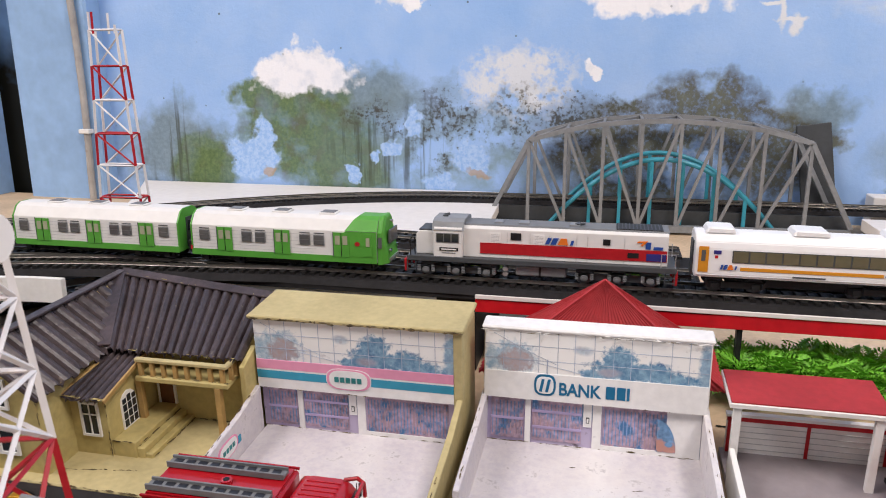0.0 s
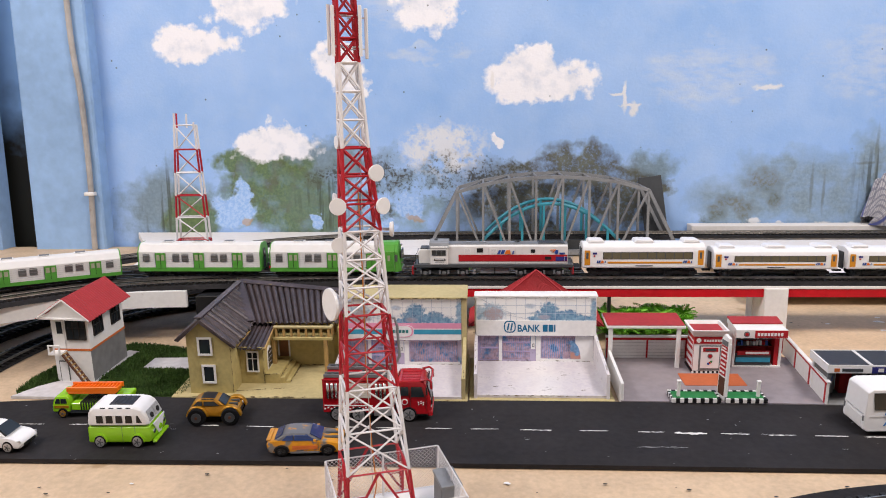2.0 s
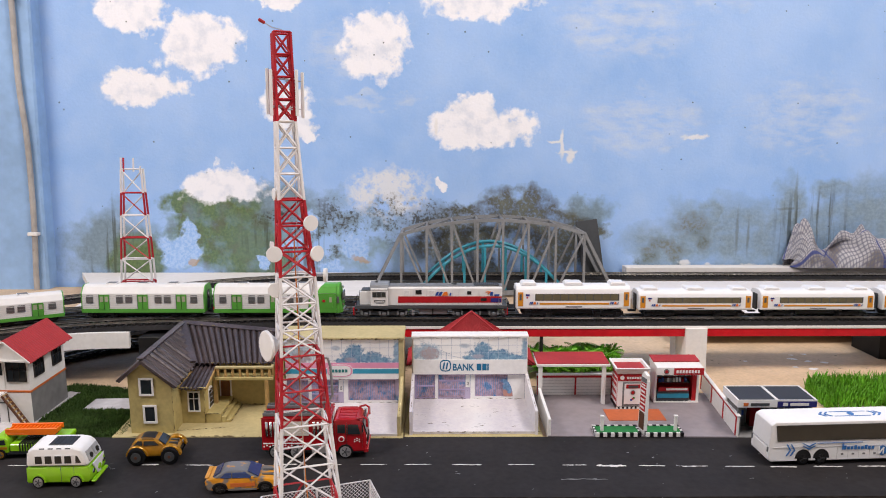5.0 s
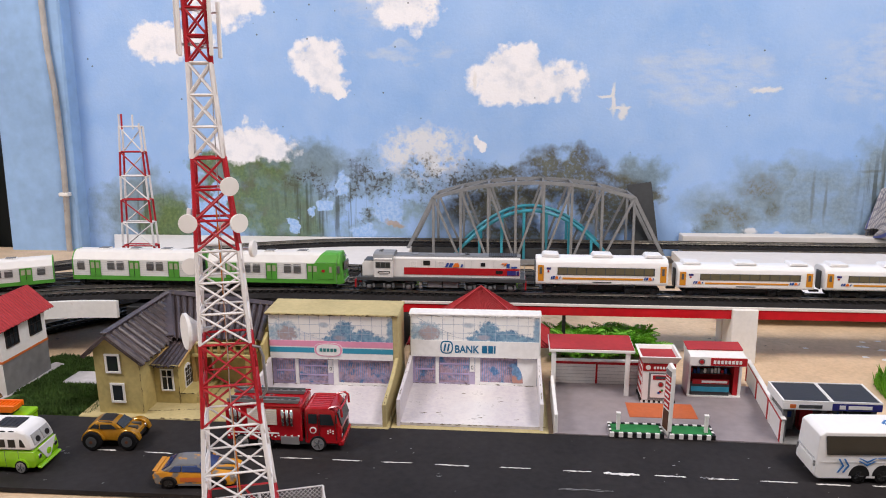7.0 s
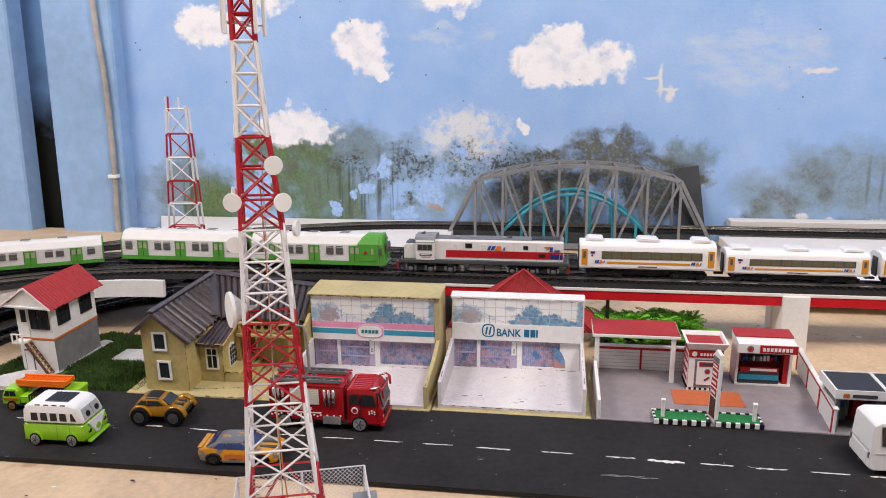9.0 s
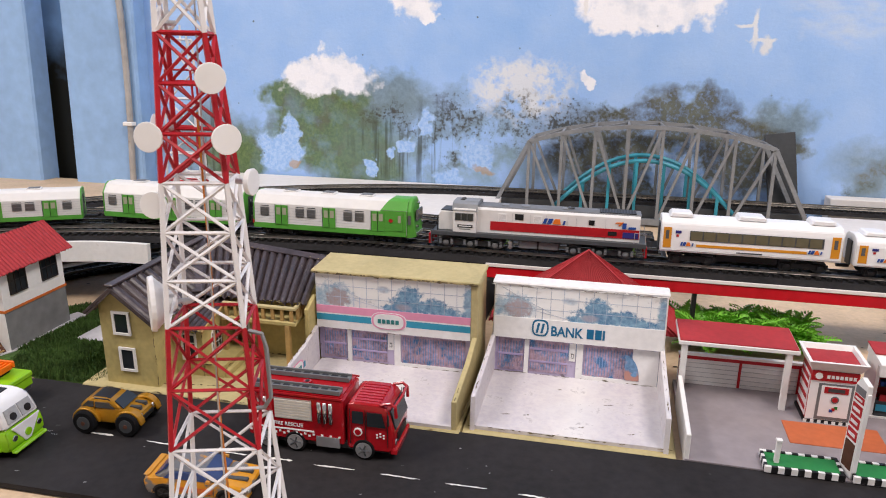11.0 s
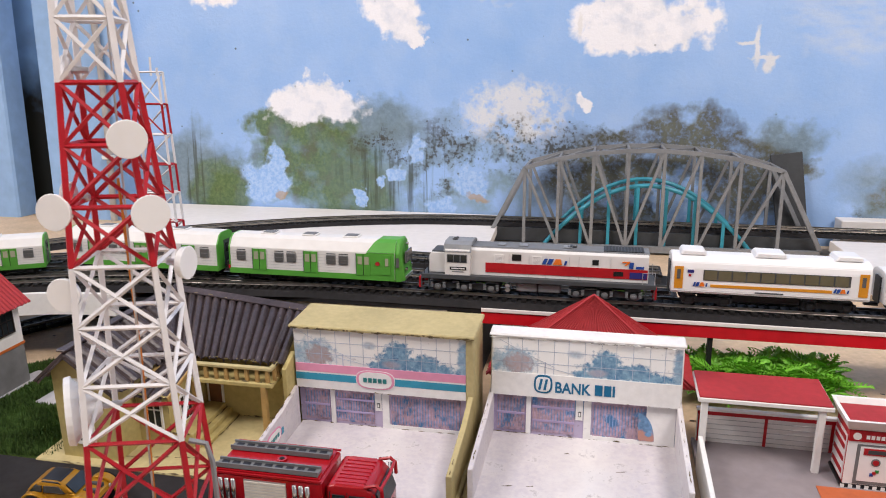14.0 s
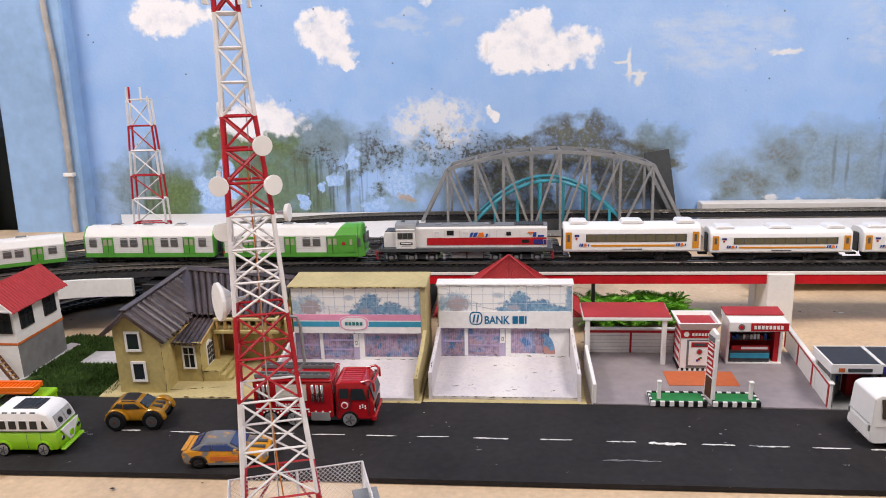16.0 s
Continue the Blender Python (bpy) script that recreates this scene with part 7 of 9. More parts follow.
def signal_box():
    s = thing("signal_box", "white and grey signal cabin with a red gabled roof", "cabin", on_table(-0.4035, 0.335, -2))
    x0, x1, y0, y1 = -0.0172, 0.0158, -0.031, 0.027
    box("lower_storey", (x0, x1), (y0, y1), (0.0, 0.0310), "brick_grey", s, "grey cement lower storey", 0.0003)
    box("upper_storey", (x0 - 0.0002, x1 + 0.0002), (y0 - 0.0002, y1 + 0.0002), (0.0310, 0.0620), "white_paint", s, "white upper storey", 0.0003)
    box("white_corner", (x0 - 0.0003, x1 - 0.0002), (y0 - 0.0004, y0), (0.0, 0.0298), "white_paint", s)
    box("orange_band", (x0 - 0.0006, x1 + 0.0006), (y0 - 0.0006, y1 + 0.0006), (0.0302, 0.0320), "orange_line", s, "orange string band")
    b = bmesh.new()
    prism(b, [(x0 - 0.0002, 0.062), (x1 + 0.0002, 0.062), (0.0, 0.0775)], y0, y1, "y")
    part("gable", b, "white_paint", s)
    corrugated("roof_slope", s, (0.0, -0.0385, 0.0795), (0.0, 0.0325, 0.0795), (0.0225, 0.0325, 0.0600), (0.0225, -0.0385, 0.0600), 22, 0.0003, "red_roof", "red ribbed roof slope")
    corrugated("roof_slope", s, (0.0, -0.0385, 0.0795), (0.0, 0.0325, 0.0795), (-0.0250, 0.0325, 0.0625), (-0.0250, -0.0385, 0.0625), 22, 0.0003, "red_roof", "red ribbed roof slope")
    for x, z in ((0.0220, 0.0595), (-0.0245, 0.0620)):
        strip("verge_board", s, (0.0, -0.0383, 0.0783), (x, -0.0383, z), 0.0012, 0.0016, "white_paint")
    b = bmesh.new()
    prism(b, [(-0.0215, 0.0615), (0.0200, 0.0605), (0.0, 0.0775)], -0.0372, -0.0362, "y")
    part("gable_board", b, "white_paint", s, "white boarded gable under the verge")
    strip("tie_board", s, (-0.0235, -0.0376, 0.0618), (0.0212, -0.0376, 0.0606), 0.0010, 0.0018, "white_paint")
    window_y(s, -0.0030, 0.0130, 0.0410, 0.0580, y0 - 0.0003, "rust_dark", bars=(0.33, 0.66), cross=(0.6,), fw=0.0008)
    box("upper_door", (-0.0135, -0.0060), (y0 - 0.0008, y0 - 0.0002), (0.0325, 0.0580), "white_paint", s, "white door")
    box("door_glass", (-0.0122, -0.0072), (y0 - 0.0011, y0 - 0.0007), (0.0460, 0.0570), "glass", s)
    box("lower_door", (-0.0135, -0.0065), (y0 - 0.0010, y0 - 0.0003), (0.0020, 0.0200), "white_paint", s, "white door")
    box("door_frame", (-0.0142, -0.0058), (y0 - 0.0007, y0 - 0.0003), (0.0015, 0.0210), "dark_grey", s)
    for ya in (-0.0235, 0.006):
        window_x(s, ya, ya + 0.0140, 0.0420, 0.0565, x1 + 0.0002, "rust_dark", bars=(0.33, 0.66), cross=(0.6,), fw=0.0008)
    # landing and stair
    box("landing", (-0.0170, -0.0050), (y0 - 0.010, y0 - 0.0008), (0.0295, 0.0310), "white_paint", s)
    for x in (-0.0168, -0.0120, -0.0072):
        box("rail_post", (x, x + 0.0010), (y0 - 0.010, y0 - 0.009), (0.0305, 0.0380), "white_paint", s)
    strip("hand_rail", s, (-0.0170, y0 - 0.0095, 0.0380), (-0.0060, y0 - 0.0095, 0.0380), 0.0012, 0.0010, "white_paint")
    strip("stringer", s, (-0.0060, y0 - 0.0085, 0.0310), (0.0130, y0 - 0.0085, 0.0015), 0.0008, 0.0028, "rust_brown", (0, -1, 0.01))
    strip("stringer", s, (-0.0060, y0 - 0.0030, 0.0310), (0.0130, y0 - 0.0030, 0.0015), 0.0008, 0.0028, "rust_brown", (0, -1, 0.01))
    for k in range(9):
        t = (k + 0.5) / 9
        x, z = -0.006 + 0.019 * t, 0.031 - 0.0295 * t
        box("tread", (x - 0.0011, x + 0.0011), (y0 - 0.0082, y0 - 0.0032), (z, z + 0.0006), "wood", s)
    for k in range(2):
        box("door_step", (-0.0130 + k * 0.001, -0.0040), (y0 - 0.0055 + k * 0.0025, y0 - 0.0006), (0.0, 0.0012 * (k + 1)), "white_paint", s)


def station_forecourt():
    s = thing("fuel_station_court", "grey printed fuel station forecourt with low white walls", "forecourt", on_table(0, 0.32))
    b = bmesh.new()
    prism(b, [(0.0605, -0.0505), (0.2195, -0.0535), (0.2265, 0.043), (0.0605, 0.043)], 0.0, 0.0038, "z")
    part("floor_slab", b, "station_floor", s)
    box("printed_apron", (0.1190, 0.1700), (-0.0205, 0.0040), (0.0037, 0.0042), "brick_orange", s, "orange printed paving")
    # rear wall with red coping and dividers
    rw = box("rear_wall", (0.0625, 0.1640), (0.0400, 0.0420), (0.0030, 0.0235), "white_paint", s, "low white slatted wall", 0.0003)
    box("coping", (0.0620, 0.1645), (0.0394, 0.0426), (0.0235, 0.0250), "white_paint", rw)
    box("red_trim", (0.0625, 0.1640), (0.0395, 0.0401), (0.0212, 0.0235), "red", rw)
    for x in (0.0630, 0.0990, 0.1340):
        box("divider", (x, x + 0.0016), (0.0395, 0.0401), (0.0040, 0.0235), "red", rw)
    for k in range(5):
        box("groove", (0.0625, 0.1640), (0.0397, 0.0401), (0.0060 + k * 0.0031, 0.0063 + k * 0.0031), "line_grey", rw)
    low_wall(s, 0.0602, 0.0627, -0.0500, 0.0150, 0.0185, 0.0210, "white_paint", "low white side wall")
    # right wall
    b = bmesh.new()
    lo = [(0.2188, -0.0530), (0.2208, -0.0530), (0.2285, 0.0560), (0.2265, 0.0560)]
    prism(b, lo, 0.003, 0.0215, "z")
    w = part("side_wall", b, "white_paint", s, "low white wall with red trim", 0.0003)
    strip("red_trim", w, (0.2186, -0.0525, 0.0205), (0.2263, 0.0555, 0.0205), 0.0016, 0.0008, "red", (-1, 0, 0))
    strip("coping", w, (0.2198, -0.0535, 0.0220), (0.2275, 0.0560, 0.0220), 0.0034, 0.0012, "white_paint")
    for t in (0.02, 0.34, 0.66, 0.98):
        p = Vector((0.2188, -0.0530, 0)).lerp(Vector((0.2265, 0.0560, 0)), t)
        box("divider", (p.x - 0.0006, p.x + 0.0002), (p.y - 0.0009, p.y + 0.0009), (0.0040, 0.0215), "red", w)
    # kerbed islands
    for a, c in ((0.1000, 0.1385), (0.1425, 0.1745)):
        i = thing("pump_island", "green-topped pump island with a black and white kerb", "island", on_table(0, 0.32), "pump islands")
        box("top", (a + 0.0016, c - 0.0016), (-0.0515, -0.0380), (0.0038, 0.0066), "island_green", i, "green printed top")
        n = int((c - a) / 0.0030)
        for k in range(n):
            xa, xc = a + (c - a) * k / n, a + (c - a) * (k + 1) / n
            for y0 in (-0.0533, -0.0380):
                box("kerb_block", (xa, xc), (y0, y0 + 0.0018), (0.0038, 0.0072), "black" if k % 2 else "white_paint", i)
        for k in range(5):
            ya = -0.0515 + 0.0135 * k / 5
            for xa in (a, c - 0.0016):
                box("kerb_block", (xa, xa + 0.0016), (ya, ya + 0.0027), (0.0038, 0.0072), "white_paint" if k % 2 else "black", i)
    for x in (0.1065, 0.1690):
        p = thing("bollard", "short white bollard on the pump island", "bollard", on_table(x, 0.32 - 0.047, 0, 0.0066), "white bollards")
        box("post", (-0.0012, 0.0012), (-0.0012, 0.0012), (0.0, 0.0125), "white_paint", p, "", 0.0002)
        box("cap", (-0.0015, 0.0015), (-0.0015, 0.0015), (0.0125, 0.0135), "white_paint", p)


def canopy():
    c = thing("canopy", "red-topped white canopy on two white posts", "canopy", on_table(0.0928, 0.355))
    b = bmesh.new()
    prism(b, [(-0.0195, 0.0408), (0.0130, 0.0416), (0.0130, 0.0440), (-0.0195, 0.0432)], -0.0340, 0.0340, "x")
    part("roof_slab", b, "white_paint", c, "", 0.0003)
    b = bmesh.new()
    prism(b, [(-0.0188, 0.0433), (0.0124, 0.0441), (0.0124, 0.0447), (-0.0188, 0.0439)], -0.0333, 0.0333, "x")
    part("roof_sheet", b, "red_roof", c, "red roof sheet")
    for x in (-0.0320, 0.0270):
        box("post", (x, x + 0.0036), (-0.0185, -0.0155), (0.0030, 0.0410), "white_paint", c, "", 0.0003)


def pump_kiosk():
    k = thing("fuel_kiosk", "red and white fuel dispenser kiosk with a flared crown", "kiosk", on_table(0.1445, 0.337))
    x, y = 0.0125, 0.0100
    box("plinth", (-x - 0.001, x + 0.001), (-y - 0.001, y + 0.001), (0.0036, 0.0056), "black", k)
    for i in range(7):
        box("plinth_check", (-x - 0.001 + i * 0.00386, -x + 0.00093 + i * 0.00386), (-y - 0.0013, -y - 0.0009), (0.0036, 0.0056), "white_paint", k)
    box("body", (-x, x), (-y, y), (0.0056, 0.0370), "red", k, "red and white printed body", 0.0003)
    box("front_panel", (-x, x), (-y - 0.0005, -y), (0.0058, 0.0305), "white_plastic", k, "white printed front panel")
    box("panel_recess", (-x + 0.0046, x - 0.0016), (-y - 0.0007, -y), (0.0062, 0.0292), "mid_grey", k, "grey dispenser surround")
    box("panel_face", (-x + 0.0062, x - 0.0030), (-y - 0.0009, -y), (0.0082, 0.0280), "white_plastic", k, "white dispenser face")
    box("panel_stripe", (-x + 0.0078, x - 0.0044), (-y - 0.0012, -y - 0.0007), (0.0235, 0.0272), "red", k)
    box("panel_text_bar", (-x + 0.0098, x - 0.0064), (-y - 0.0014, -y - 0.0010), (0.0243, 0.0264), "dark_grey", k)
    for z, r, m in ((0.0195, 0.0022, "mid_grey"), (0.0195, 0.0015, "red")):
        b = bmesh.new()
        disc(b, (0.0016, -y - 0.0011, z), (0, 1, 0), r, 0.0006 if m == "red" else 0.0003, 16)
        part("round_mark", b, m, k)
    for j, m in enumerate(("logo_blue", "red", "island_green")):
        box("mark_bar", (-0.0005 + j * 0.0012, 0.0012 + j * 0.0012), (-y - 0.0012, -y - 0.0008), (0.0115 + j * 0.0010, 0.0132 + j * 0.0010), m, k)
    box("side_panel", (-x - 0.0004, -x), (-y + 0.001, y - 0.001), (0.0070, 0.0330), "white_plastic", k)
    for z in (0.010, 0.017, 0.024, 0.029):
        box("side_bar", (-x - 0.0007, -x - 0.0003), (-y + 0.002, y - 0.002), (z, z + 0.0026), "red", k)
    box("sign", (-x, x), (-y - 0.0010, -y), (0.0308, 0.0368), "red", k, "red sign strip")
    for j in range(7):
        box("sign_bar", (-0.0045 + j * 0.0023, -0.0029 + j * 0.0023), (-y - 0.0013, -y - 0.0008), (0.0326, 0.0346), "white_paint", k)
    b = bmesh.new()
    disc(b, (-0.0088, -y - 0.0012, 0.0338), (0, 1, 0), 0.0020, 0.0004, 14)
    part("sign_mark", b, "white_paint", k)
    b = bmesh.new()
    lo = [b.verts.new((sx * (x + 0.0005), sy * (y + 0.0005), 0.0370)) for sx, sy in ((-1, -1), (1, -1), (1, 1), (-1, 1))]
    hi = [b.verts.new((sx * (x + 0.0032), sy * (y + 0.0046), 0.0436)) for sx, sy in ((-1, -1), (1, -1), (1, 1), (-1, 1))]
    inn = [b.verts.new((sx * (x + 0.0014), sy * (y + 0.0028), 0.0436)) for sx, sy in ((-1, -1), (1, -1), (1, 1), (-1, 1))]
    dn = [b.verts.new((sx * (x + 0.0005), sy * (y + 0.0005), 0.0400)) for sx, sy in ((-1, -1), (1, -1), (1, 1), (-1, 1))]
    for r0, r1 in ((lo, hi), (hi, inn), (inn, dn)):
        for i in range(4):
            b.faces.new((r0[i], r0[(i + 1) % 4], r1[(i + 1) % 4], r1[i]))
    b.faces.new(lo)
    b.faces.new(dn)
    part("crown", b, "white_paint", k, "white flared crown")
    box("crown_inlay", (-x - 0.0005, x + 0.0005), (-y, y + 0.0005), (0.0400, 0.0412), "red_roof", k)


def shop_kiosk():
    k = thing("shop_kiosk", "red and white fuel shop kiosk with stocked shelves", "kiosk", on_table(0.1910, 0.350))
    x, y0, y1 = 0.0210, -0.0095, 0.0085
    for a, c in ((-x, -x + 0.0022), (x - 0.0022, x)):
        box("side_wall", (a, c), (y0, y1), (0.0036, 0.0385), "white_paint", k, "", 0.0002)
    box("back_wall", (-x + 0.0022, x - 0.0022), (y1 - 0.002, y1), (0.0036, 0.0385), "red", k, "red back wall")
    box("red_lining", (x - 0.0060, x - 0.0022), (y0 + 0.001, y1 - 0.002), (0.0036, 0.0385), "red", k)
    box("floor", (-x, x), (y0 - 0.001, y1), (0.0036, 0.0050), "white_paint", k)
    box("counter", (-x + 0.0026, x - 0.0090), (y0, y0 + 0.004), (0.0050, 0.0150), "dark_grey", k, "dark counter front")
    box("counter_sign", (-x + 0.0040, x - 0.0098), (y0 - 0.0006, y0), (0.0150, 0.0190), "red", k, "red counter sign")
    box("sign_bar", (-x + 0.0110, x - 0.0110), (y0 - 0.0010, y0 - 0.0005), (0.0161, 0.0180), "white_paint", k)
    box("counter_shelf", (-x + 0.0030, x - 0.0094), (y0 - 0.0008, y0), (0.0085, 0.0125), "print_blue", k)
    rnd = random.Random(2)
    for z in (0.0210, 0.0270, 0.0320):
        sh = box("shelf", (-x + 0.0026, x - 0.0062), (y0 + 0.006, y1 - 0.002), (z, z + 0.0005), "dark_grey", k)
        for j in range(11):
            xa = -x + 0.0034 + j * 0.0027
            box("bottle", (xa, xa + 0.0018), (y0 + 0.0065, y0 + 0.0085), (z + 0.0005, z + 0.0005 + rnd.uniform(0.0025, 0.0042)), rnd.choice(("red", "dark_grey", "logo_blue", "mid_grey", "white_paint")), sh)
    f = y0 - 0.0080
    box("fascia", (-x - 0.0010, x + 0.0010), (f, f + 0.0020), (0.0335, 0.0410), "white_paint", k, "white fascia board", 0.0002)
    box("sign", (-0.0060, x + 0.0006), (f - 0.0006, f), (0.0341, 0.0404), "red", k, "red sign board")
    for j in range(8):
        box("sign_bar", (-0.0040 + j * 0.0028, -0.0021 + j * 0.0028), (f - 0.0009, f - 0.0005), (0.0358, 0.0386), "white_paint", k)
    b = bmesh.new()
    disc(b, (-0.0130, f - 0.0002, 0.0372), (0, 1, 0), 0.0025, 0.0006, 16)
    part("sign_mark", b, "mid_grey", k)
    b = bmesh.new()
    disc(b, (-0.0130, f - 0.0005, 0.0372), (0, 1, 0), 0.0015, 0.0006, 16)
    part("sign_mark", b, "red", k)
    b = bmesh.new()
    prism(b, [(f + 0.002, 0.0408), (y1 + 0.001, 0.0430), (y1 + 0.001, 0.0380), (y0, 0.0380), (f + 0.002, 0.0385)], -x - 0.0005, x + 0.0005, "x")
    part("roof_block", b, "white_paint", k, "", 0.0002)
    b = bmesh.new()
    prism(b, [(f + 0.0125, 0.0421), (y1 + 0.0015, 0.0433), (y1 + 0.0015, 0.0441), (f + 0.0125, 0.0429)], -x - 0.0008, x + 0.0008, "x")
    part("roof_sheet", b, "red_roof", k, "red roof sheet")


def sign_pylon():
    s = thing("sign_pylon", "slim white and red sign pylon on the pump island gap", "sign", on_table(0.1415, 0.2755, 14, 0.0036))
    b = bmesh.new()
    prism(b, [(-0.0055, 0.0), (0.0055, 0.0), (0.0048, 0.0500), (0.0015, 0.0545), (-0.0050, 0.0525)], -0.0013, 0.0013, "x")
    part("slab", b, "white_paint", s, "", 0.0002)
    for z, h, m in ((0.0040, 0.015, "rust_brown"), (0.0205, 0.0055, "red"), (0.0275, 0.0055, "red"), (0.0345, 0.0055, "red"), (0.0415, 0.0035, "red"), (0.0455, 0.004, "mid_grey")):
        p = box("printed_panel", (-0.0016, -0.0012), (-0.0042, 0.0040), (z, z + h), m, s)
        if m == "red":
            box("panel_text_bar", (-0.0019, -0.0015), (-0.0030, 0.0028), (z + h * 0.35, z + h * 0.65), "white_paint", p)
    box("front_edge", (-0.0011, 0.0011), (-0.0058, -0.0050), (0.004, 0.048), "white_plastic", s)


def atm_booths():
    for x0, x1, strip_m, lab in ((0.2195, 0.2512, "white_plastic", "black-roofed cash machine booth with a white fascia"), (0.2528, 0.2845, "navy", "black-roofed cash machine booth with a navy fascia")):
        k = thing("atm_booth", lab, "booth", on_table((x0 + x1) / 2, 0.2850) @ Matrix.Diagonal((1, 0.62, 1, 1)), "cash machine booths")
        w = (x1 - x0) / 2
        box("base", (-w, w), (-0.026, 0.026), (0, 0.0025), "concrete", k, "", 0.0003)
        box("back_wall", (-w + 0.001, w - 0.001), (0.020, 0.0225), (0.0025, 0.029), "white_paint", k)
        for x in (-w + 0.001, w - 0.004):
            box("pillar", (x, x + 0.003), (-0.022, -0.019), (0.0025, 0.029), "mid_grey", k, "", 0.0002)
            box("side_panel", (x + 0.001, x + 0.002), (-0.019, 0.020), (0.0025, 0.029), "glass_grey", k)
        box("machine", (-0.010, 0.000), (0.008, 0.020), (0.0025, 0.021), "mid_grey", k, "grey cash machine", 0.0004)
        box("screen", (-0.008, -0.002), (0.0075, 0.008), (0.013, 0.0175), "logo_blue", k)
        box("machine", (0.004, 0.014), (0.008, 0.020), (0.0025, 0.021), "red" if strip_m == "white_plastic" else "mid_grey", k, "cash machine", 0.0004)
        box("fascia", (-w - 0.001, w + 0.001), (-0.027, 0.026), (0.0290, 0.0345), strip_m, k, "", 0.0003)
        box("sign_bar", (-w + 0.010, w - 0.006), (-0.0275, -0.0269), (0.0306, 0.0330), "dark_grey" if strip_m == "white_plastic" else "white_paint", k)
        box("sign_mark", (-w + 0.004, -w + 0.008), (-0.0275, -0.0269), (0.0304, 0.0332), "orange_line" if strip_m == "white_plastic" else "white_paint", k)
        box("roof", (-w - 0.0002, w + 0.0002), (-0.0262, 0.0252), (0.0345, 0.0352), "roof_black", k, "black flat roof")
        for a in ((-w - 0.001, w + 0.001, -0.027, -0.0258), (-w - 0.001, w + 0.001, 0.0248, 0.026), (-w - 0.001, -w + 0.0003, -0.0258, 0.0248), (w - 0.0003, w + 0.001, -0.0258, 0.0248)):
            box("roof_rim", a[:2], a[2:], (0.0345, 0.0358), "white_paint", k)


print_mats()
M["rust_dark"] = mat("dark_brown_frame", (0.02, 0.014, 0.012), 0.5, 0, 0.2, 200, 0.05)
old_house()
mini_market()
bank()
signal_box()
station_forecourt()
canopy()
pump_kiosk()
shop_kiosk()
sign_pylon()
atm_booths()


# ---------- vehicles ----------
def shell(name, parent, prof, half, belt, taper, material, bevel=0.0008, label="", seg=2):
    """A car body: side profile (x, z) drawn across the width, leaning in above the belt line."""
    b = bmesh.new()
    prism(b, prof, -half, half, "y")
    for v in b.verts:
        if v.co.z > belt:
            v.co.y *= 1 - taper * (v.co.z - belt)
    return part(name, b, material, parent, label, bevel, True, seg)


def wheel(parent, x, y, r, w, rim="silver"):
    b = bmesh.new()
    disc(b, (x, y, r), (0, 1, 0), r, w, 22)
    t = part("wheel", b, "rubber", parent, "", r * 0.08)
    s = -1 if y < 0 else 1
    b = bmesh.new()
    disc(b, (x, y + s * w * 0.5, r), (0, 1, 0), r * (0.76 if rim == "silver" else 0.62), 0.0007, 18)
    rr = part("rim", b, rim, t)
    b = bmesh.new()
    for k in range(5):
        a = 2 * math.pi * k / 5
        rod(b, (x, y + s * (w * 0.5 + 0.0004), r), (x + r * 0.56 * math.cos(a), y + s * (w * 0.5 + 0.0004), r + r * 0.56 * math.sin(a)), r * 0.08, 4)
    part("spokes", b, "dark_grey" if rim != "black" else "black", t)


def lamp(parent, name, c, axis, r, material, label=""):
    b = bmesh.new()
    disc(b, c, axis, r, 0.0008, 14)
    part(name, b, material, parent, label, r * 0.15)


def pane(parent, pts, y0, y1, material="glass", name="window"):
    b = bmesh.new()
    prism(b, pts, y0, y1, "y")
    return part(name, b, material, parent)


def road_at(x, y, turn=0):
    return on_table(x, y, turn, 0.0031)


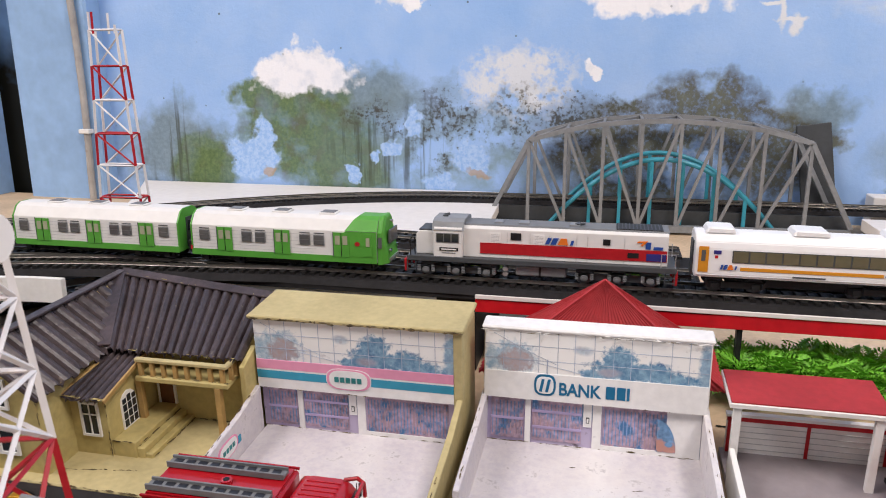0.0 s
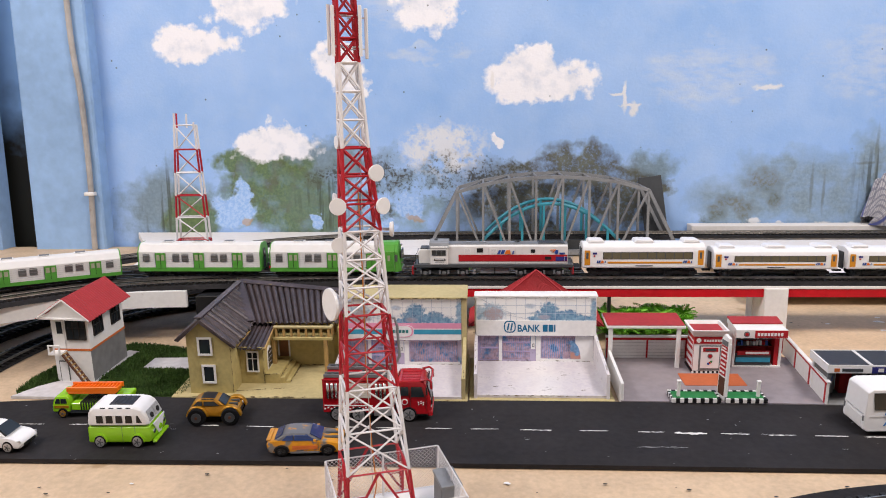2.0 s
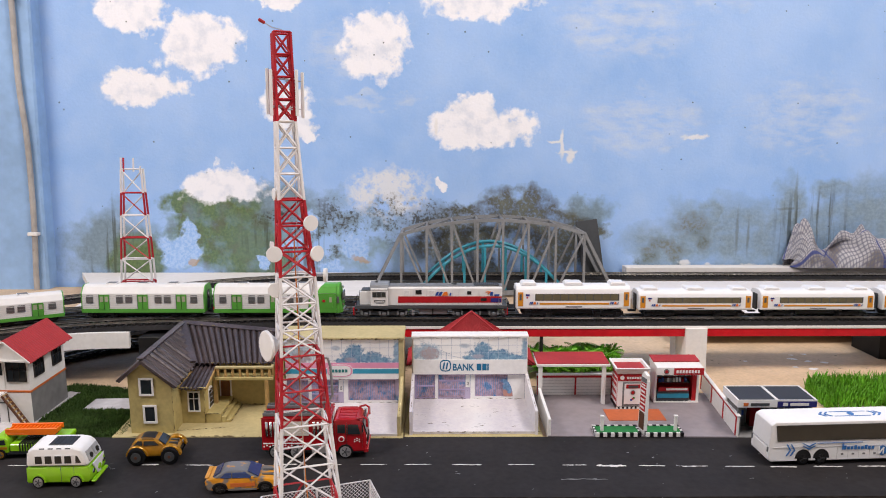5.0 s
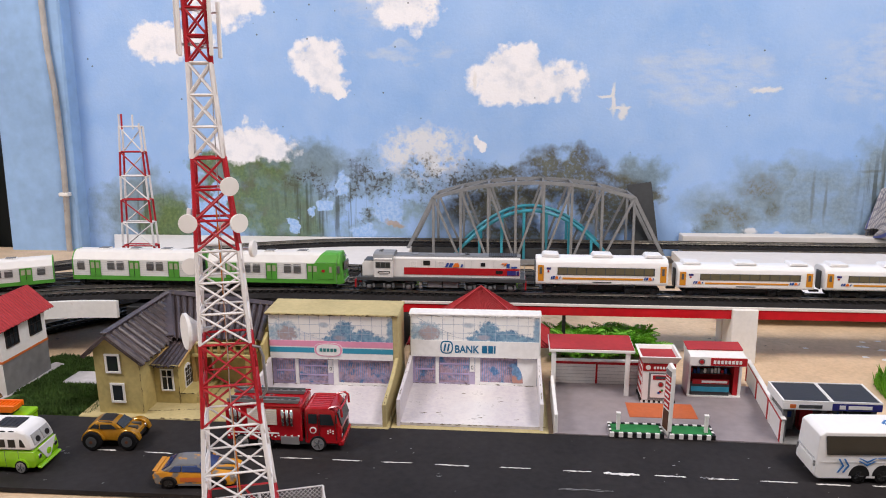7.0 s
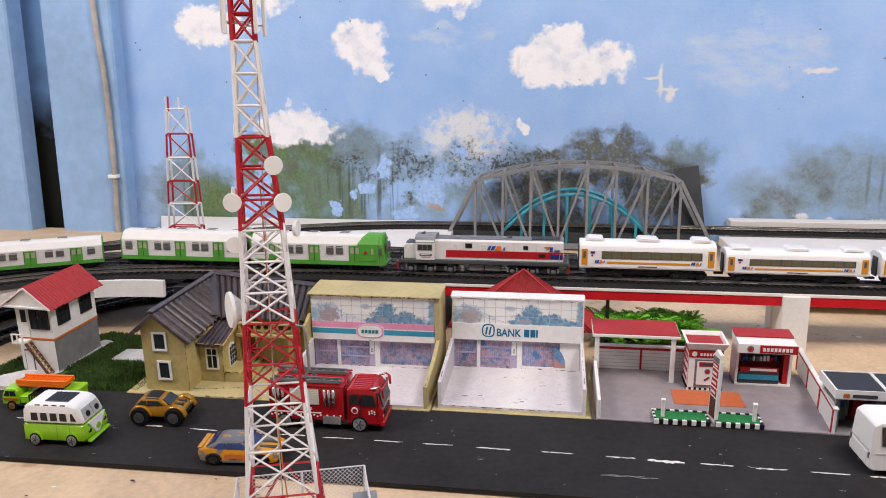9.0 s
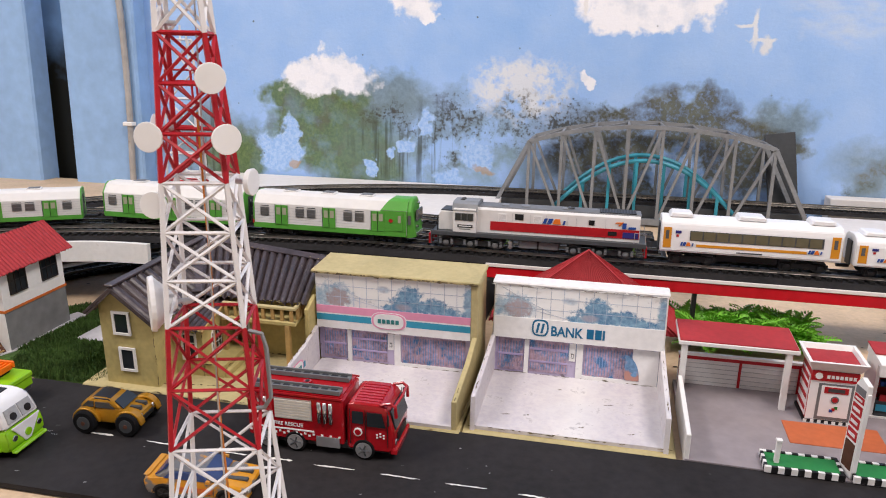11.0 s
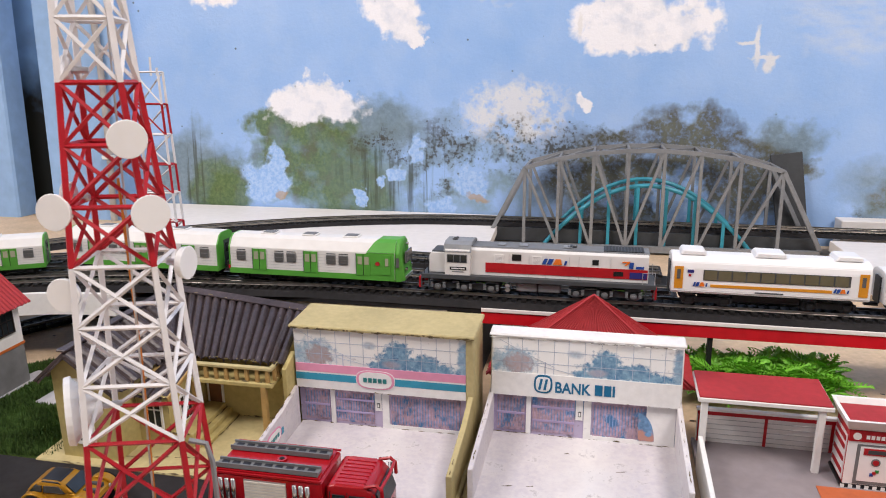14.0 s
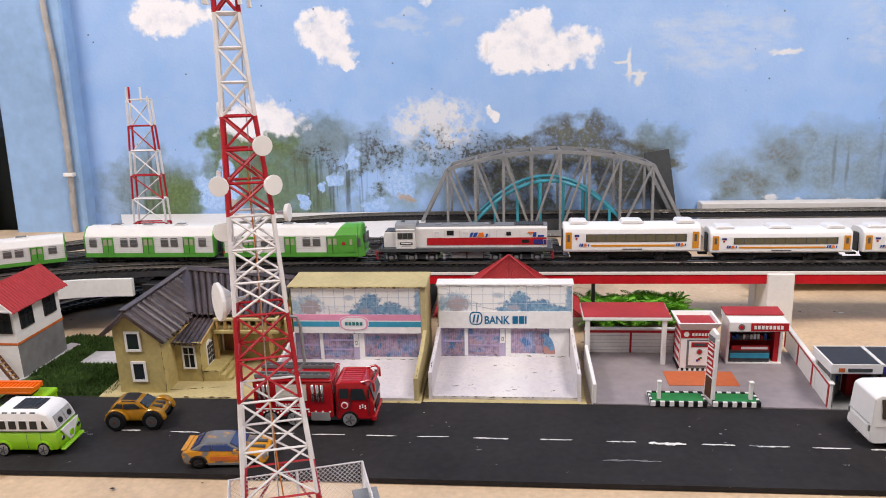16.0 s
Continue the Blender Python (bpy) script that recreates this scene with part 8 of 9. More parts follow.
def camper_van():
    v = thing("toy_camper_van", "lime green and white toy camper van on the road", "toy van", road_at(-0.3332, 0.1995, 2) @ Matrix.Diagonal((0.85, 1.04, 0.98, 1)))
    hw = 0.0128
    lower = [(0.0, 0.0035), (0.0525, 0.0035), (0.0548, 0.0055), (0.0552, 0.0100), (0.0535, 0.0165), (0.0005, 0.0165)]
    shell("lower_body", v, lower, hw, 0.02, 0, "lime", 0.0012, "lime green lower body")
    upper = [(0.0005, 0.0165), (0.0533, 0.0165), (0.0505, 0.0240), (0.0470, 0.0292), (0.0400, 0.0310), (0.0060, 0.0310), (0.0015, 0.0280)]
    shell("upper_body", v, upper, hw - 0.0002, 0.0185, 7, "white_plastic", 0.0015, "white upper body and roof")
    b = bmesh.new()
    prism(b, [(-0.0100, 0.0175), (0.0100, 0.0175), (0.0020, 0.0060), (-0.0020, 0.0060)], 0.0546, 0.0556, "x")
    part("front_v", b, "white_plastic", v, "white V on the nose", 0.0003)
    b = bmesh.new()
    disc(b, (0.0560, 0, 0.0105), (1, 0, 0), 0.0022, 0.0008, 16)
    part("emblem", b, "lime", v)
    for s in (-1, 1):
        y = s * (hw - 0.0006)
        for k in range(4):
            x0 = 0.0085 + k * 0.0082
            w = pane(v, [(x0 - 0.0004, 0.0186), (x0 + 0.0066, 0.0186), (x0 + 0.0063, 0.0254), (x0 - 0.0002, 0.0254)], y * 0.985, y * 1.0 + s * 0.0001, "white_plastic", "window_frame")
            pane(w, [(x0 + 0.0002, 0.0192), (x0 + 0.0060, 0.0192), (x0 + 0.0057, 0.0249), (x0 + 0.0004, 0.0249)], y * 0.985, y + s * 0.0004, "black_glass")
        pane(v, [(0.0425, 0.0194), (0.0472, 0.0194), (0.0440, 0.0248), (0.0428, 0.0248)], y * 0.97, y + s * 0.0004, "black_glass")
        for x in (0.0295, 0.0405):
            side_panel("door_seam", x, x + 0.00025, 0.0045, 0.0165, s * (hw + 0.0001), s * 0.0003, "dark_grey", v)
        for x in (0.0105, 0.0420):
            wheel(v, x, s * 0.0118, 0.0050, 0.0040, "silver")
            b = bmesh.new()
            arc = [(x + 0.0064 * math.cos(t), 0.0048 + 0.0064 * math.sin(t)) for t in [math.pi * k / 8 for k in range(9)]] + [(x + 0.0052 * math.cos(t), 0.0048 + 0.0052 * math.sin(t)) for t in [math.pi * k / 8 for k in range(8, -1, -1)]]
            prism(b, arc, s * (hw - 0.0008), s * (hw + 0.0008), "y")
            part("wheel_arch", b, "lime", v)
        lamp(v, "headlight", (0.0552, s * 0.0088, 0.0112), (1, 0, 0), 0.0018, "chrome")
    b = bmesh.new()
    bx(b, 0.0535, 0.0575, -0.0118, 0.0118, 0.0030, 0.0052)
    part("bumper", b, "lime", v, "", 0.0008)
    # windscreen halves with big eyes
    for y0, y1 in ((-0.0095, -0.0006), (0.0006, 0.0095)):
        b = bmesh.new()
        q = [(0.0524, y0, 0.0192), (0.0524, y1, 0.0192), (0.0492, y1 * 0.9, 0.0264), (0.0492, y0 * 0.9, 0.0264)]
        a = [b.verts.new(p) for p in q]
        c = [b.verts.new((p[0] + 0.0010, p[1], p[2] + 0.0004)) for p in q]
        b.faces.new(a)
        b.faces.new(c)
        for k in range(4):
            b.faces.new((a[k], a[(k + 1) % 4], c[(k + 1) % 4], c[k]))
        part("windscreen", b, "pale_screen", v, "pale printed windscreen")
        b = bmesh.new()
        disc(b, (0.0523, (y0 + y1) / 2, 0.0222), (1, 0, 0.42), 0.0021, 0.0008, 16)
        part("screen_print", b, "black", v, "dark round print")
    rf = box("sunroof", (0.0180, 0.0380), (-0.0070, 0.0070), (0.0306, 0.0316), "roof_black", v, "black folding sunroof", 0.0003)
    for k in range(1, 5):
        box("sunroof_rib", (0.0180 + k * 0.004, 0.0183 + k * 0.004), (-0.0068, 0.0068), (0.0314, 0.0319), "dark_grey", rf)
    for k in range(4):
        box("roof_window", (0.0120 + k * 0.0072, 0.0160 + k * 0.0072), (-0.0106, -0.0086), (0.0285, 0.0302), "glass", v)


def hatchback():
    v = thing("toy_suv", "small white toy hatchback on the road end", "toy car", road_at(-0.4200, 0.1890, -4) @ Matrix.Diagonal((0.96, 1, 1.02, 1)))
    hw = 0.0098
    low = [(0.0, 0.0032), (0.0440, 0.0028), (0.0463, 0.0050), (0.0455, 0.0082), (0.0400, 0.0100), (0.0330, 0.0110), (0.0010, 0.0112), (-0.0004, 0.0070)]
    shell("body", v, low, hw, 0.02, 0, "white_plastic", 0.0010)
    top = [(0.0015, 0.0108), (0.0345, 0.0104), (0.0265, 0.0165), (0.0220, 0.0178), (0.0080, 0.0178), (0.0030, 0.0160)]
    shell("cabin", v, top, hw - 0.0008, 0.0108, 22, "white_plastic", 0.0009)
    for s in (-1, 1):
        y = s * (hw - 0.0012)
        for pts in ([(0.0045, 0.0125), (0.0070, 0.0122), (0.0080, 0.0155)], [(0.0085, 0.0120), (0.0150, 0.0118), (0.0150, 0.0160), (0.0095, 0.0160)], [(0.0160, 0.0118), (0.0250, 0.0112), (0.0215, 0.0160), (0.0160, 0.0160)]):
            pane(v, pts, y * 0.9, y + s * 0.0003)
        for x in (0.0095, 0.0355):
            wheel(v, x, s * 0.0088, 0.0043, 0.0030, "silver")
        pane(v, [(0.0420, 0.0085), (0.0458, 0.0075), (0.0455, 0.0092)], y, y + s * 0.0008, "silver", "headlight")
    b = bmesh.new()
    q = [(0.0335, -0.0078, 0.0112), (0.0335, 0.0078, 0.0112), (0.0262, 0.0068, 0.0170), (0.0262, -0.0068, 0.0170)]
    a = [b.verts.new(p) for p in q]
    c = [b.verts.new((p[0] + 0.0010, p[1], p[2] + 0.0010)) for p in q]
    b.faces.new(a)
    b.faces.new(c)
    for k in range(4):
        b.faces.new((a[k], a[(k + 1) % 4], c[(k + 1) % 4], c[k]))
    part("windscreen", b, "glass", v)
    box("grille", (0.0458, 0.0466), (-0.0060, 0.0060), (0.0042, 0.0062), "black", v)


def slab_quad(parent, q, off, material, name="windscreen"):
    """A thin sheet over four corners, pushed out along off."""
    b = bmesh.new()
    a = [b.verts.new(p) for p in q]
    c = [b.verts.new(Vector(p) + Vector(off)) for p in q]
    b.faces.new(a)
    b.faces.new(c)
    for k in range(4):
        b.faces.new((a[k], a[(k + 1) % 4], c[(k + 1) % 4], c[k]))
    bmesh.ops.recalc_face_normals(b, faces=b.faces)
    return part(name, b, material, parent)


def sports_car():
    v = thing("toy_sports_car", "orange-yellow toy muscle car with grey worn patches", "toy car", road_at(-0.2010, 0.1868, 5) @ Matrix.Diagonal((1.02, 1, 0.86, 1)))
    hw = 0.0112
    low = [(0.0015, 0.0030), (0.0500, 0.0026), (0.0522, 0.0048), (0.0520, 0.0092), (0.0500, 0.0112), (0.0350, 0.0127), (0.0300, 0.0130), (0.0110, 0.0134), (0.0020, 0.0136), (-0.0004, 0.0118), (0.0002, 0.0070)]
    shell("body", v, low, hw, 0.0085, 14, "yellow_worn", 0.0011)
    top = [(0.0050, 0.0130), (0.0375, 0.0124), (0.0285, 0.0178), (0.0240, 0.0187), (0.0150, 0.0187), (0.0105, 0.0172)]
    shell("cabin", v, top, hw - 0.0010, 0.0128, 34, "grey_worn", 0.0009, "grey and orange roof")
    slab_quad(v, [(0.0368, -0.0088, 0.0133), (0.0368, 0.0088, 0.0133), (0.0292, 0.0076, 0.0178), (0.0292, -0.0076, 0.0178)], (0.0004, 0, 0.0006), "glass_blue")
    slab_quad(v, [(0.0055, -0.0086, 0.0138), (0.0055, 0.0086, 0.0138), (0.0102, 0.0074, 0.0173), (0.0102, -0.0074, 0.0173)], (-0.0003, 0, 0.0005), "glass_blue", "rear_window")
    for s in (-1, 1):
        for pts in ([(0.0105, 0.0140), (0.0180, 0.0138), (0.0180, 0.0174), (0.0135, 0.0172)], [(0.0190, 0.0138), (0.0335, 0.0134), (0.0275, 0.0174), (0.0190, 0.0175)]):
            b = bmesh.new()
            prism(b, pts, s * 0.0060, s * (hw - 0.0005), "y")
            for w in b.verts:
                if w.co.z > 0.016:
                    w.co.y *= 0.90
            part("window", b, "glass_blue", v)
        for x in (0.0100, 0.0415):
            b = bmesh.new()
            arc = [(x + 0.0056 * math.cos(t), 0.0046 + 0.0056 * math.sin(t)) for t in [math.pi * k / 8 for k in range(9)]]
            prism(b, arc, s * (hw - 0.003), s * (hw + 0.0001), "y")
            part("wheel_opening", b, "black", v)
            wheel(v, x, s * 0.0098, 0.0047, 0.0034, "black")
        side_panel("flank_print", 0.0175, 0.0345, 0.0062, 0.0094, s * (hw + 0.0002), s * 0.0004, "orange_line", v, "orange door marking")
        side_panel("sill", 0.0160, 0.0358, 0.0030, 0.0044, s * (hw + 0.0003), s * 0.0006, "mid_grey", v)
        side_panel("door_seam", 0.0350, 0.0352, 0.0045, 0.0118, s * (hw + 0.0001), s * 0.0003, "dark_grey", v)
        side_panel("mirror", 0.0320, 0.0338, 0.0134, 0.0150, s * (hw + 0.0010), s * 0.0014, "yellow", v)
        lamp(v, "headlight", (0.0518, s * 0.0082, 0.0088), (1, 0, 0.1), 0.0014, "silver")
        box("hood_stripe", (0.0385, 0.0495), (s * 0.0034 - 0.0012, s * 0.0034 + 0.0012), (0.0110, 0.0128), "dark_grey", v, "", 0.0002)
    box("front_grille", (0.0515, 0.0526), (-0.0068, 0.0068), (0.0062, 0.0088), "black", v, "", 0.0002)
    box("spoiler", (-0.0004, 0.0026), (-0.0090, 0.0090), (0.0134, 0.0141), "yellow_worn", v, "", 0.0002)


def big_wheel_car():
    v = thing("toy_big_wheel_car", "gold toy car with oversized black wheels", "toy car", road_at(-0.2735, 0.2325, 5) @ Matrix.Diagonal((0.83, 0.95, 0.86, 1)))
    hw = 0.0098
    low = [(0.0005, 0.0062), (0.0425, 0.0056), (0.0448, 0.0078), (0.0446, 0.0118), (0.0425, 0.0142), (0.0370, 0.0156), (0.0305, 0.0164), (0.0020, 0.0164), (-0.0008, 0.0140), (-0.0006, 0.0095)]
    shell("body", v, low, hw, 0.0110, 16, "gold", 0.0014)
    top = [(0.0005, 0.0158), (0.0335, 0.0154), (0.0262, 0.0208), (0.0215, 0.0226), (0.0105, 0.0230), (0.0050, 0.0208)]
    shell("cabin", v, top, hw - 0.0008, 0.0158, 24, "gold", 0.0013)
    roof = [(0.0072, 0.0205), (0.0258, 0.0200), (0.0215, 0.0230), (0.0110, 0.0234)]
    shell("roof_panel", v, roof, hw - 0.0026, 0.0200, 30, "roof_black", 0.0009, "black glossy roof")
    slab_quad(v, [(0.0325, -0.0078, 0.0163), (0.0325, 0.0078, 0.0163), (0.0262, 0.0068, 0.0209), (0.0262, -0.0068, 0.0209)], (0.0005, 0, 0.0006), "glass")
    for s in (-1, 1):
        for pts in ([(0.0040, 0.0172), (0.0118, 0.0170), (0.0118, 0.0205), (0.0075, 0.0206)], [(0.0132, 0.0170), (0.0270, 0.0167), (0.0225, 0.0204), (0.0132, 0.0205)]):
            b = bmesh.new()
            prism(b, pts, s * 0.0060, s * (hw - 0.0004), "y")
            for w in b.verts:
                if w.co.z > 0.0195:
                    w.co.y *= 0.93
            part("window", b, "glass", v)
        for x in (0.0072, 0.0375):
            b = bmesh.new()
            disc(b, (x, s * 0.0112, 0.0082), (0, 1, 0), 0.0082, 0.0068, 26)
            t = part("wheel", b, "rubber", v, "oversized black tyre", 0.0012)
            b = bmesh.new()
            disc(b, (x, s * 0.0147, 0.0082), (0, 1, 0), 0.0046, 0.0006, 20)
            part("rim", b, "dark_grey", t)
            b = bmesh.new()
            disc(b, (x, s * 0.0150, 0.0082), (0, 1, 0), 0.0014, 0.0008, 12)
            part("hub", b, "rust_brown", t)
            b = bmesh.new()
            arc = [(x + 0.0100 * math.cos(t), 0.0078 + 0.0096 * math.sin(t)) for t in [math.pi * k / 10 for k in range(11)]] + [(x + 0.0086 * math.cos(t), 0.0078 + 0.0086 * math.sin(t)) for t in [math.pi * k / 10 for k in range(10, -1, -1)]]
            prism(b, arc, s * (hw - 0.0025), s * (hw + 0.0022), "y")
            part("fender", b, "gold", v, "", 0.0004)
        side_panel("door_seam", 0.0128, 0.0130, 0.0085, 0.0160, s * (hw + 0.0001), s * 0.0003, "dark_grey", v)
        lamp(v, "headlight", (0.0445, s * 0.0070, 0.0122), (1, 0, 0.2), 0.0014, "silver")
        box("hood_stripe", (0.0345, 0.0425), (s * 0.0030 - 0.0010, s * 0.0030 + 0.0010), (0.0140, 0.0164), "dark_grey", v)
    box("front_grille", (0.0440, 0.0453), (-0.0060, 0.0060), (0.0078, 0.0108), "black", v, "", 0.0002)


def ladder_truck():
    v = thing("toy_ladder_truck", "lime green toy truck carrying an orange ladder rack", "toy truck", road_at(-0.3850, 0.2415, 2) @ Matrix.Diagonal((0.94, 1, 1, 1)))
    hw = 0.0105
    box("chassis", (0.001, 0.060), (-hw + 0.001, hw - 0.001), (0.0035, 0.0065), "dark_grey", v, "", 0.0004)
    cab = [(0.0, 0.0050), (0.0150, 0.0050), (0.0150, 0.0155), (0.0125, 0.0180), (0.0035, 0.0180), (0.0005, 0.0120)]
    c = shell("cab", v, cab, hw, 0.012, 12, "lime", 0.0008, "lime green cab")
    for s in (-1, 1):
        pane(c, [(0.0025, 0.0122), (0.0068, 0.0122), (0.0068, 0.0160), (0.0045, 0.0160)], s * hw * 0.9, s * (hw + 0.0001))
        pane(c, [(0.0078, 0.0122), (0.0128, 0.0122), (0.0120, 0.0160), (0.0078, 0.0160)], s * hw * 0.9, s * (hw + 0.0001))
        side_panel("gold_trim", 0.002, 0.014, 0.0085, 0.0105, s * (hw + 0.0004), s * 0.0006, "gold", v)
        for x in (0.0085, 0.0420, 0.0520):
            wheel(v, x, s * 0.0095, 0.0042, 0.0032, "gold")
    box("bed", (0.0160, 0.0610), (-hw, hw), (0.0065, 0.0125), "lime", v, "lime green truck bed", 0.0006)
    for k in range(9):
        box("bed_rib", (0.0240 + k * 0.0022, 0.0249 + k * 0.0022), (-hw - 0.0004, hw + 0.0004), (0.0070, 0.0135), "black", v)
    box("rear_block", (0.0470, 0.0620), (-hw, hw), (0.0125, 0.0160), "lime", v, "", 0.0007)
    r = box("ladder_base", (0.0120, 0.0520), (-0.0060, 0.0060), (0.0180, 0.0200), "bright_orange", v, "orange ladder rack", 0.0004)
    for y in (-0.0060, 0.0046):
        box("ladder_side", (0.0110, 0.0540), (y, y + 0.0014), (0.0195, 0.0235), "bright_orange", r, "", 0.0003)
    for k in range(14):
        box("ladder_rung", (0.0125 + k * 0.0030, 0.0137 + k * 0.0030), (-0.0048, 0.0048), (0.0205, 0.0222), "bright_orange", r)
    box("pivot", (0.0420, 0.0500), (-0.0050, 0.0050), (0.0155, 0.0182), "black", v)


def text(words, parent, m, size, material, name="lettering"):
    cu = bpy.data.curves.new(name, "FONT")
    cu.body, cu.size, cu.extrude = words, size, 0.00012
    tmp = bpy.data.objects.new(name, cu)
    scene.collection.objects.link(tmp)
    me = bpy.data.meshes.new_from_object(tmp.evaluated_get(bpy.context.evaluated_depsgraph_get()))
    bpy.data.objects.remove(tmp)
    me.materials.clear()
    me.materials.append(M[material])
    ob = new(name, me)
    ob.parent = parent
    ob.matrix_basis = m
    return ob


def fire_engine():
    v = thing("toy_fire_engine", "red toy fire engine with grey roof ladders and silver shutters", "toy fire engine", road_at(-0.1715, 0.2445, 0.5))
    hw = 0.0140
    box("chassis", (0.002, 0.080), (-hw + 0.002, hw - 0.002), (0.0040, 0.0080), "dark_grey", v, "", 0.0005)
    body = box("body", (0.0, 0.0545), (-hw, hw), (0.0070, 0.0335), "fire_red", v, "red equipment body", 0.0008)
    box("roof_deck", (0.0015, 0.0530), (-hw + 0.0015, hw - 0.0015), (0.0335, 0.0345), "fire_red", v)
    for y in (-0.0090, 0.0065):
        ld = box("roof_ladder", (0.0010, 0.0520), (y - 0.0028, y + 0.0028), (0.0350, 0.0362), "mid_grey", v, "grey roof ladder")
        for k in range(9):
            box("rung_gap", (0.0030 + k * 0.0054, 0.0066 + k * 0.0054), (y - 0.0016, y + 0.0016), (0.0361, 0.0365), "roof_black", ld)
        for e in (-0.0028, 0.0020):
            box("ladder_rail", (0.0010, 0.0520), (y + e, y + e + 0.0008), (0.0362, 0.0374), "mid_grey", ld)
    b = bmesh.new()
    disc(b, (0.0300, -0.0010, 0.0352), (0, 0, 1), 0.0024, 0.0016, 12)
    part("hatch_ring", b, "fire_red", v)
    b = bmesh.new()
    disc(b, (0.0300, -0.0010, 0.0358), (0, 0, 1), 0.0013, 0.0008, 10)
    part("hatch_hole", b, "black", v)
    for s in (-1, 1):
        y = s * (hw + 0.0004)
        sh = side_panel("roller_shutter", 0.0160, 0.0370, 0.0195, 0.0315, y, s * 0.0006, "silver", v, "pale silver roller shutter")
        for k in range(7):
            side_panel("slat", 0.0162, 0.0368, 0.0200 + k * 0.0016, 0.0211 + k * 0.0016, s * (hw + 0.0007), s * 0.0004, "shutter_white", sh)
        for x0 in (0.0030, 0.0062, 0.0094, 0.0400, 0.0432, 0.0464):
            b = bmesh.new()
            rod(b, (x0 + 0.0013, s * (hw + 0.0004), 0.0195), (x0 + 0.0013, s * (hw + 0.0004), 0.0315), 0.0012, 8)
            part("silver_tank", b, "chrome", v, "", 0.0, True)
        side_panel("side_rail", 0.0, 0.0545, 0.0335, 0.0345, y, s * 0.0008, "fire_red", v)
        side_panel("white_line", 0.0010, 0.0380, 0.0128, 0.0136, s * (hw + 0.0003), s * 0.0004, "white_plastic", v)
        for k in range(22):
            side_panel("check", 0.0010 + k * 0.0024, 0.0022 + k * 0.0024, 0.0100 + 0.0010 * (k % 2), 0.0110 + 0.0010 * (k % 2), s * (hw + 0.0003), s * 0.0004, "white_plastic", v)
        side_panel("step_box", 0.0390, 0.0520, 0.0050, 0.0110, s * (hw + 0.0003), s * 0.002, "silver", v, "silver step box")
        for x in (0.0110, 0.0270, 0.0655):
            wheel(v, x, s * 0.0122, 0.0060, 0.0045, "silver")
        side_panel("cab_window", 0.0595, 0.0655, 0.0215, 0.0285, s * (hw + 0.0004), s * 0.0006, "glass", v)
        pane(v, [(0.0675, 0.0205), (0.0775, 0.0205), (0.0755, 0.0285), (0.0675, 0.0285)], s * (hw - 0.0004), s * (hw + 0.0004))
        for x in (0.0580, 0.0665, 0.0785):
            side_panel("door_seam", x, x + 0.0003, 0.0090, 0.0300, s * (hw + 0.0002), s * 0.0004, "black", v)
        b = bmesh.new()
        disc(b, (0.0625, s * (hw + 0.0002), 0.0165), (0, 1, 0), 0.0024, 0.0006, 16)
        part("door_badge", b, "white_plastic", v)
        b = bmesh.new()
        disc(b, (0.0625, s * (hw + 0.0004), 0.0165), (0, 1, 0), 0.0017, 0.0006, 16)
        part("door_badge", b, "fire_red", v)
        for k in range(6):
            side_panel("check", 0.0725 + (k // 2) * 0.0018, 0.0734 + (k // 2) * 0.0018, 0.0140 + (k % 2) * 0.0016 + 0.0008 * ((k // 2) % 2), 0.0148 + (k % 2) * 0.0016 + 0.0008 * ((k // 2) % 2), s * (hw + 0.0003), s * 0.0004, "white_plastic", v)
        side_panel("mirror", 0.0790, 0.0800, 0.0230, 0.0290, s * (hw + 0.0022), s * 0.0010, "black", v)
        lamp(v, "headlight", (0.0822, s * 0.0105, 0.0110), (1, 0, 0), 0.0018, "chrome")
    text("FIRE RESCUE", v, Matrix.Translation((0.0150, -hw - 0.0002, 0.0152)) @ Matrix.Rotation(math.pi / 2, 4, "X"), 0.0030, "white_plastic")
    cab = [(0.0560, 0.0055), (0.0800, 0.0055), (0.0822, 0.0080), (0.0822, 0.0180), (0.0785, 0.0305), (0.0745, 0.0330), (0.0600, 0.0330), (0.0560, 0.0320)]
    shell("cab", v, cab, hw, 0.0200, 6, "fire_red", 0.0012, "red driver's cab")
    b = bmesh.new()
    q = [(0.0818, -0.0118, 0.0190), (0.0818, 0.0118, 0.0190), (0.0790, 0.0110, 0.0288), (0.0790, -0.0110, 0.0288)]
    a = [b.verts.new(p) for p in q]
    c = [b.verts.new((p[0] + 0.0010, p[1], p[2] + 0.0002)) for p in q]
    b.faces.new(a)
    b.faces.new(c)
    for k in range(4):
        b.faces.new((a[k], a[(k + 1) % 4], c[(k + 1) % 4], c[k]))
    part("windscreen", b, "glass", v)
    for k in range(7):
        box("roof_groove", (0.0600, 0.0745), (-0.0100 + k * 0.0030, -0.0095 + k * 0.0030), (0.0328, 0.0333), "red", v)
    b = bmesh.new()
    tube(b, [(0.0745, -0.0120, 0.0325), (0.0800, -0.0120, 0.0340), (0.0825, -0.0120, 0.0320), (0.0828, -0.0118, 0.0260)], 0.0009, 6)
    tube(b, [(0.0745, 0.0120, 0.0325), (0.0800, 0.0120, 0.0340), (0.0825, 0.0120, 0.0320), (0.0828, 0.0118, 0.0260)], 0.0009, 6)
    tube(b, [(0.0822, -0.0120, 0.0325), (0.0830, 0.0, 0.0328), (0.0822, 0.0120, 0.0325)], 0.0008, 6)
    part("roof_visor", b, "fire_red", v, "red roof guard")
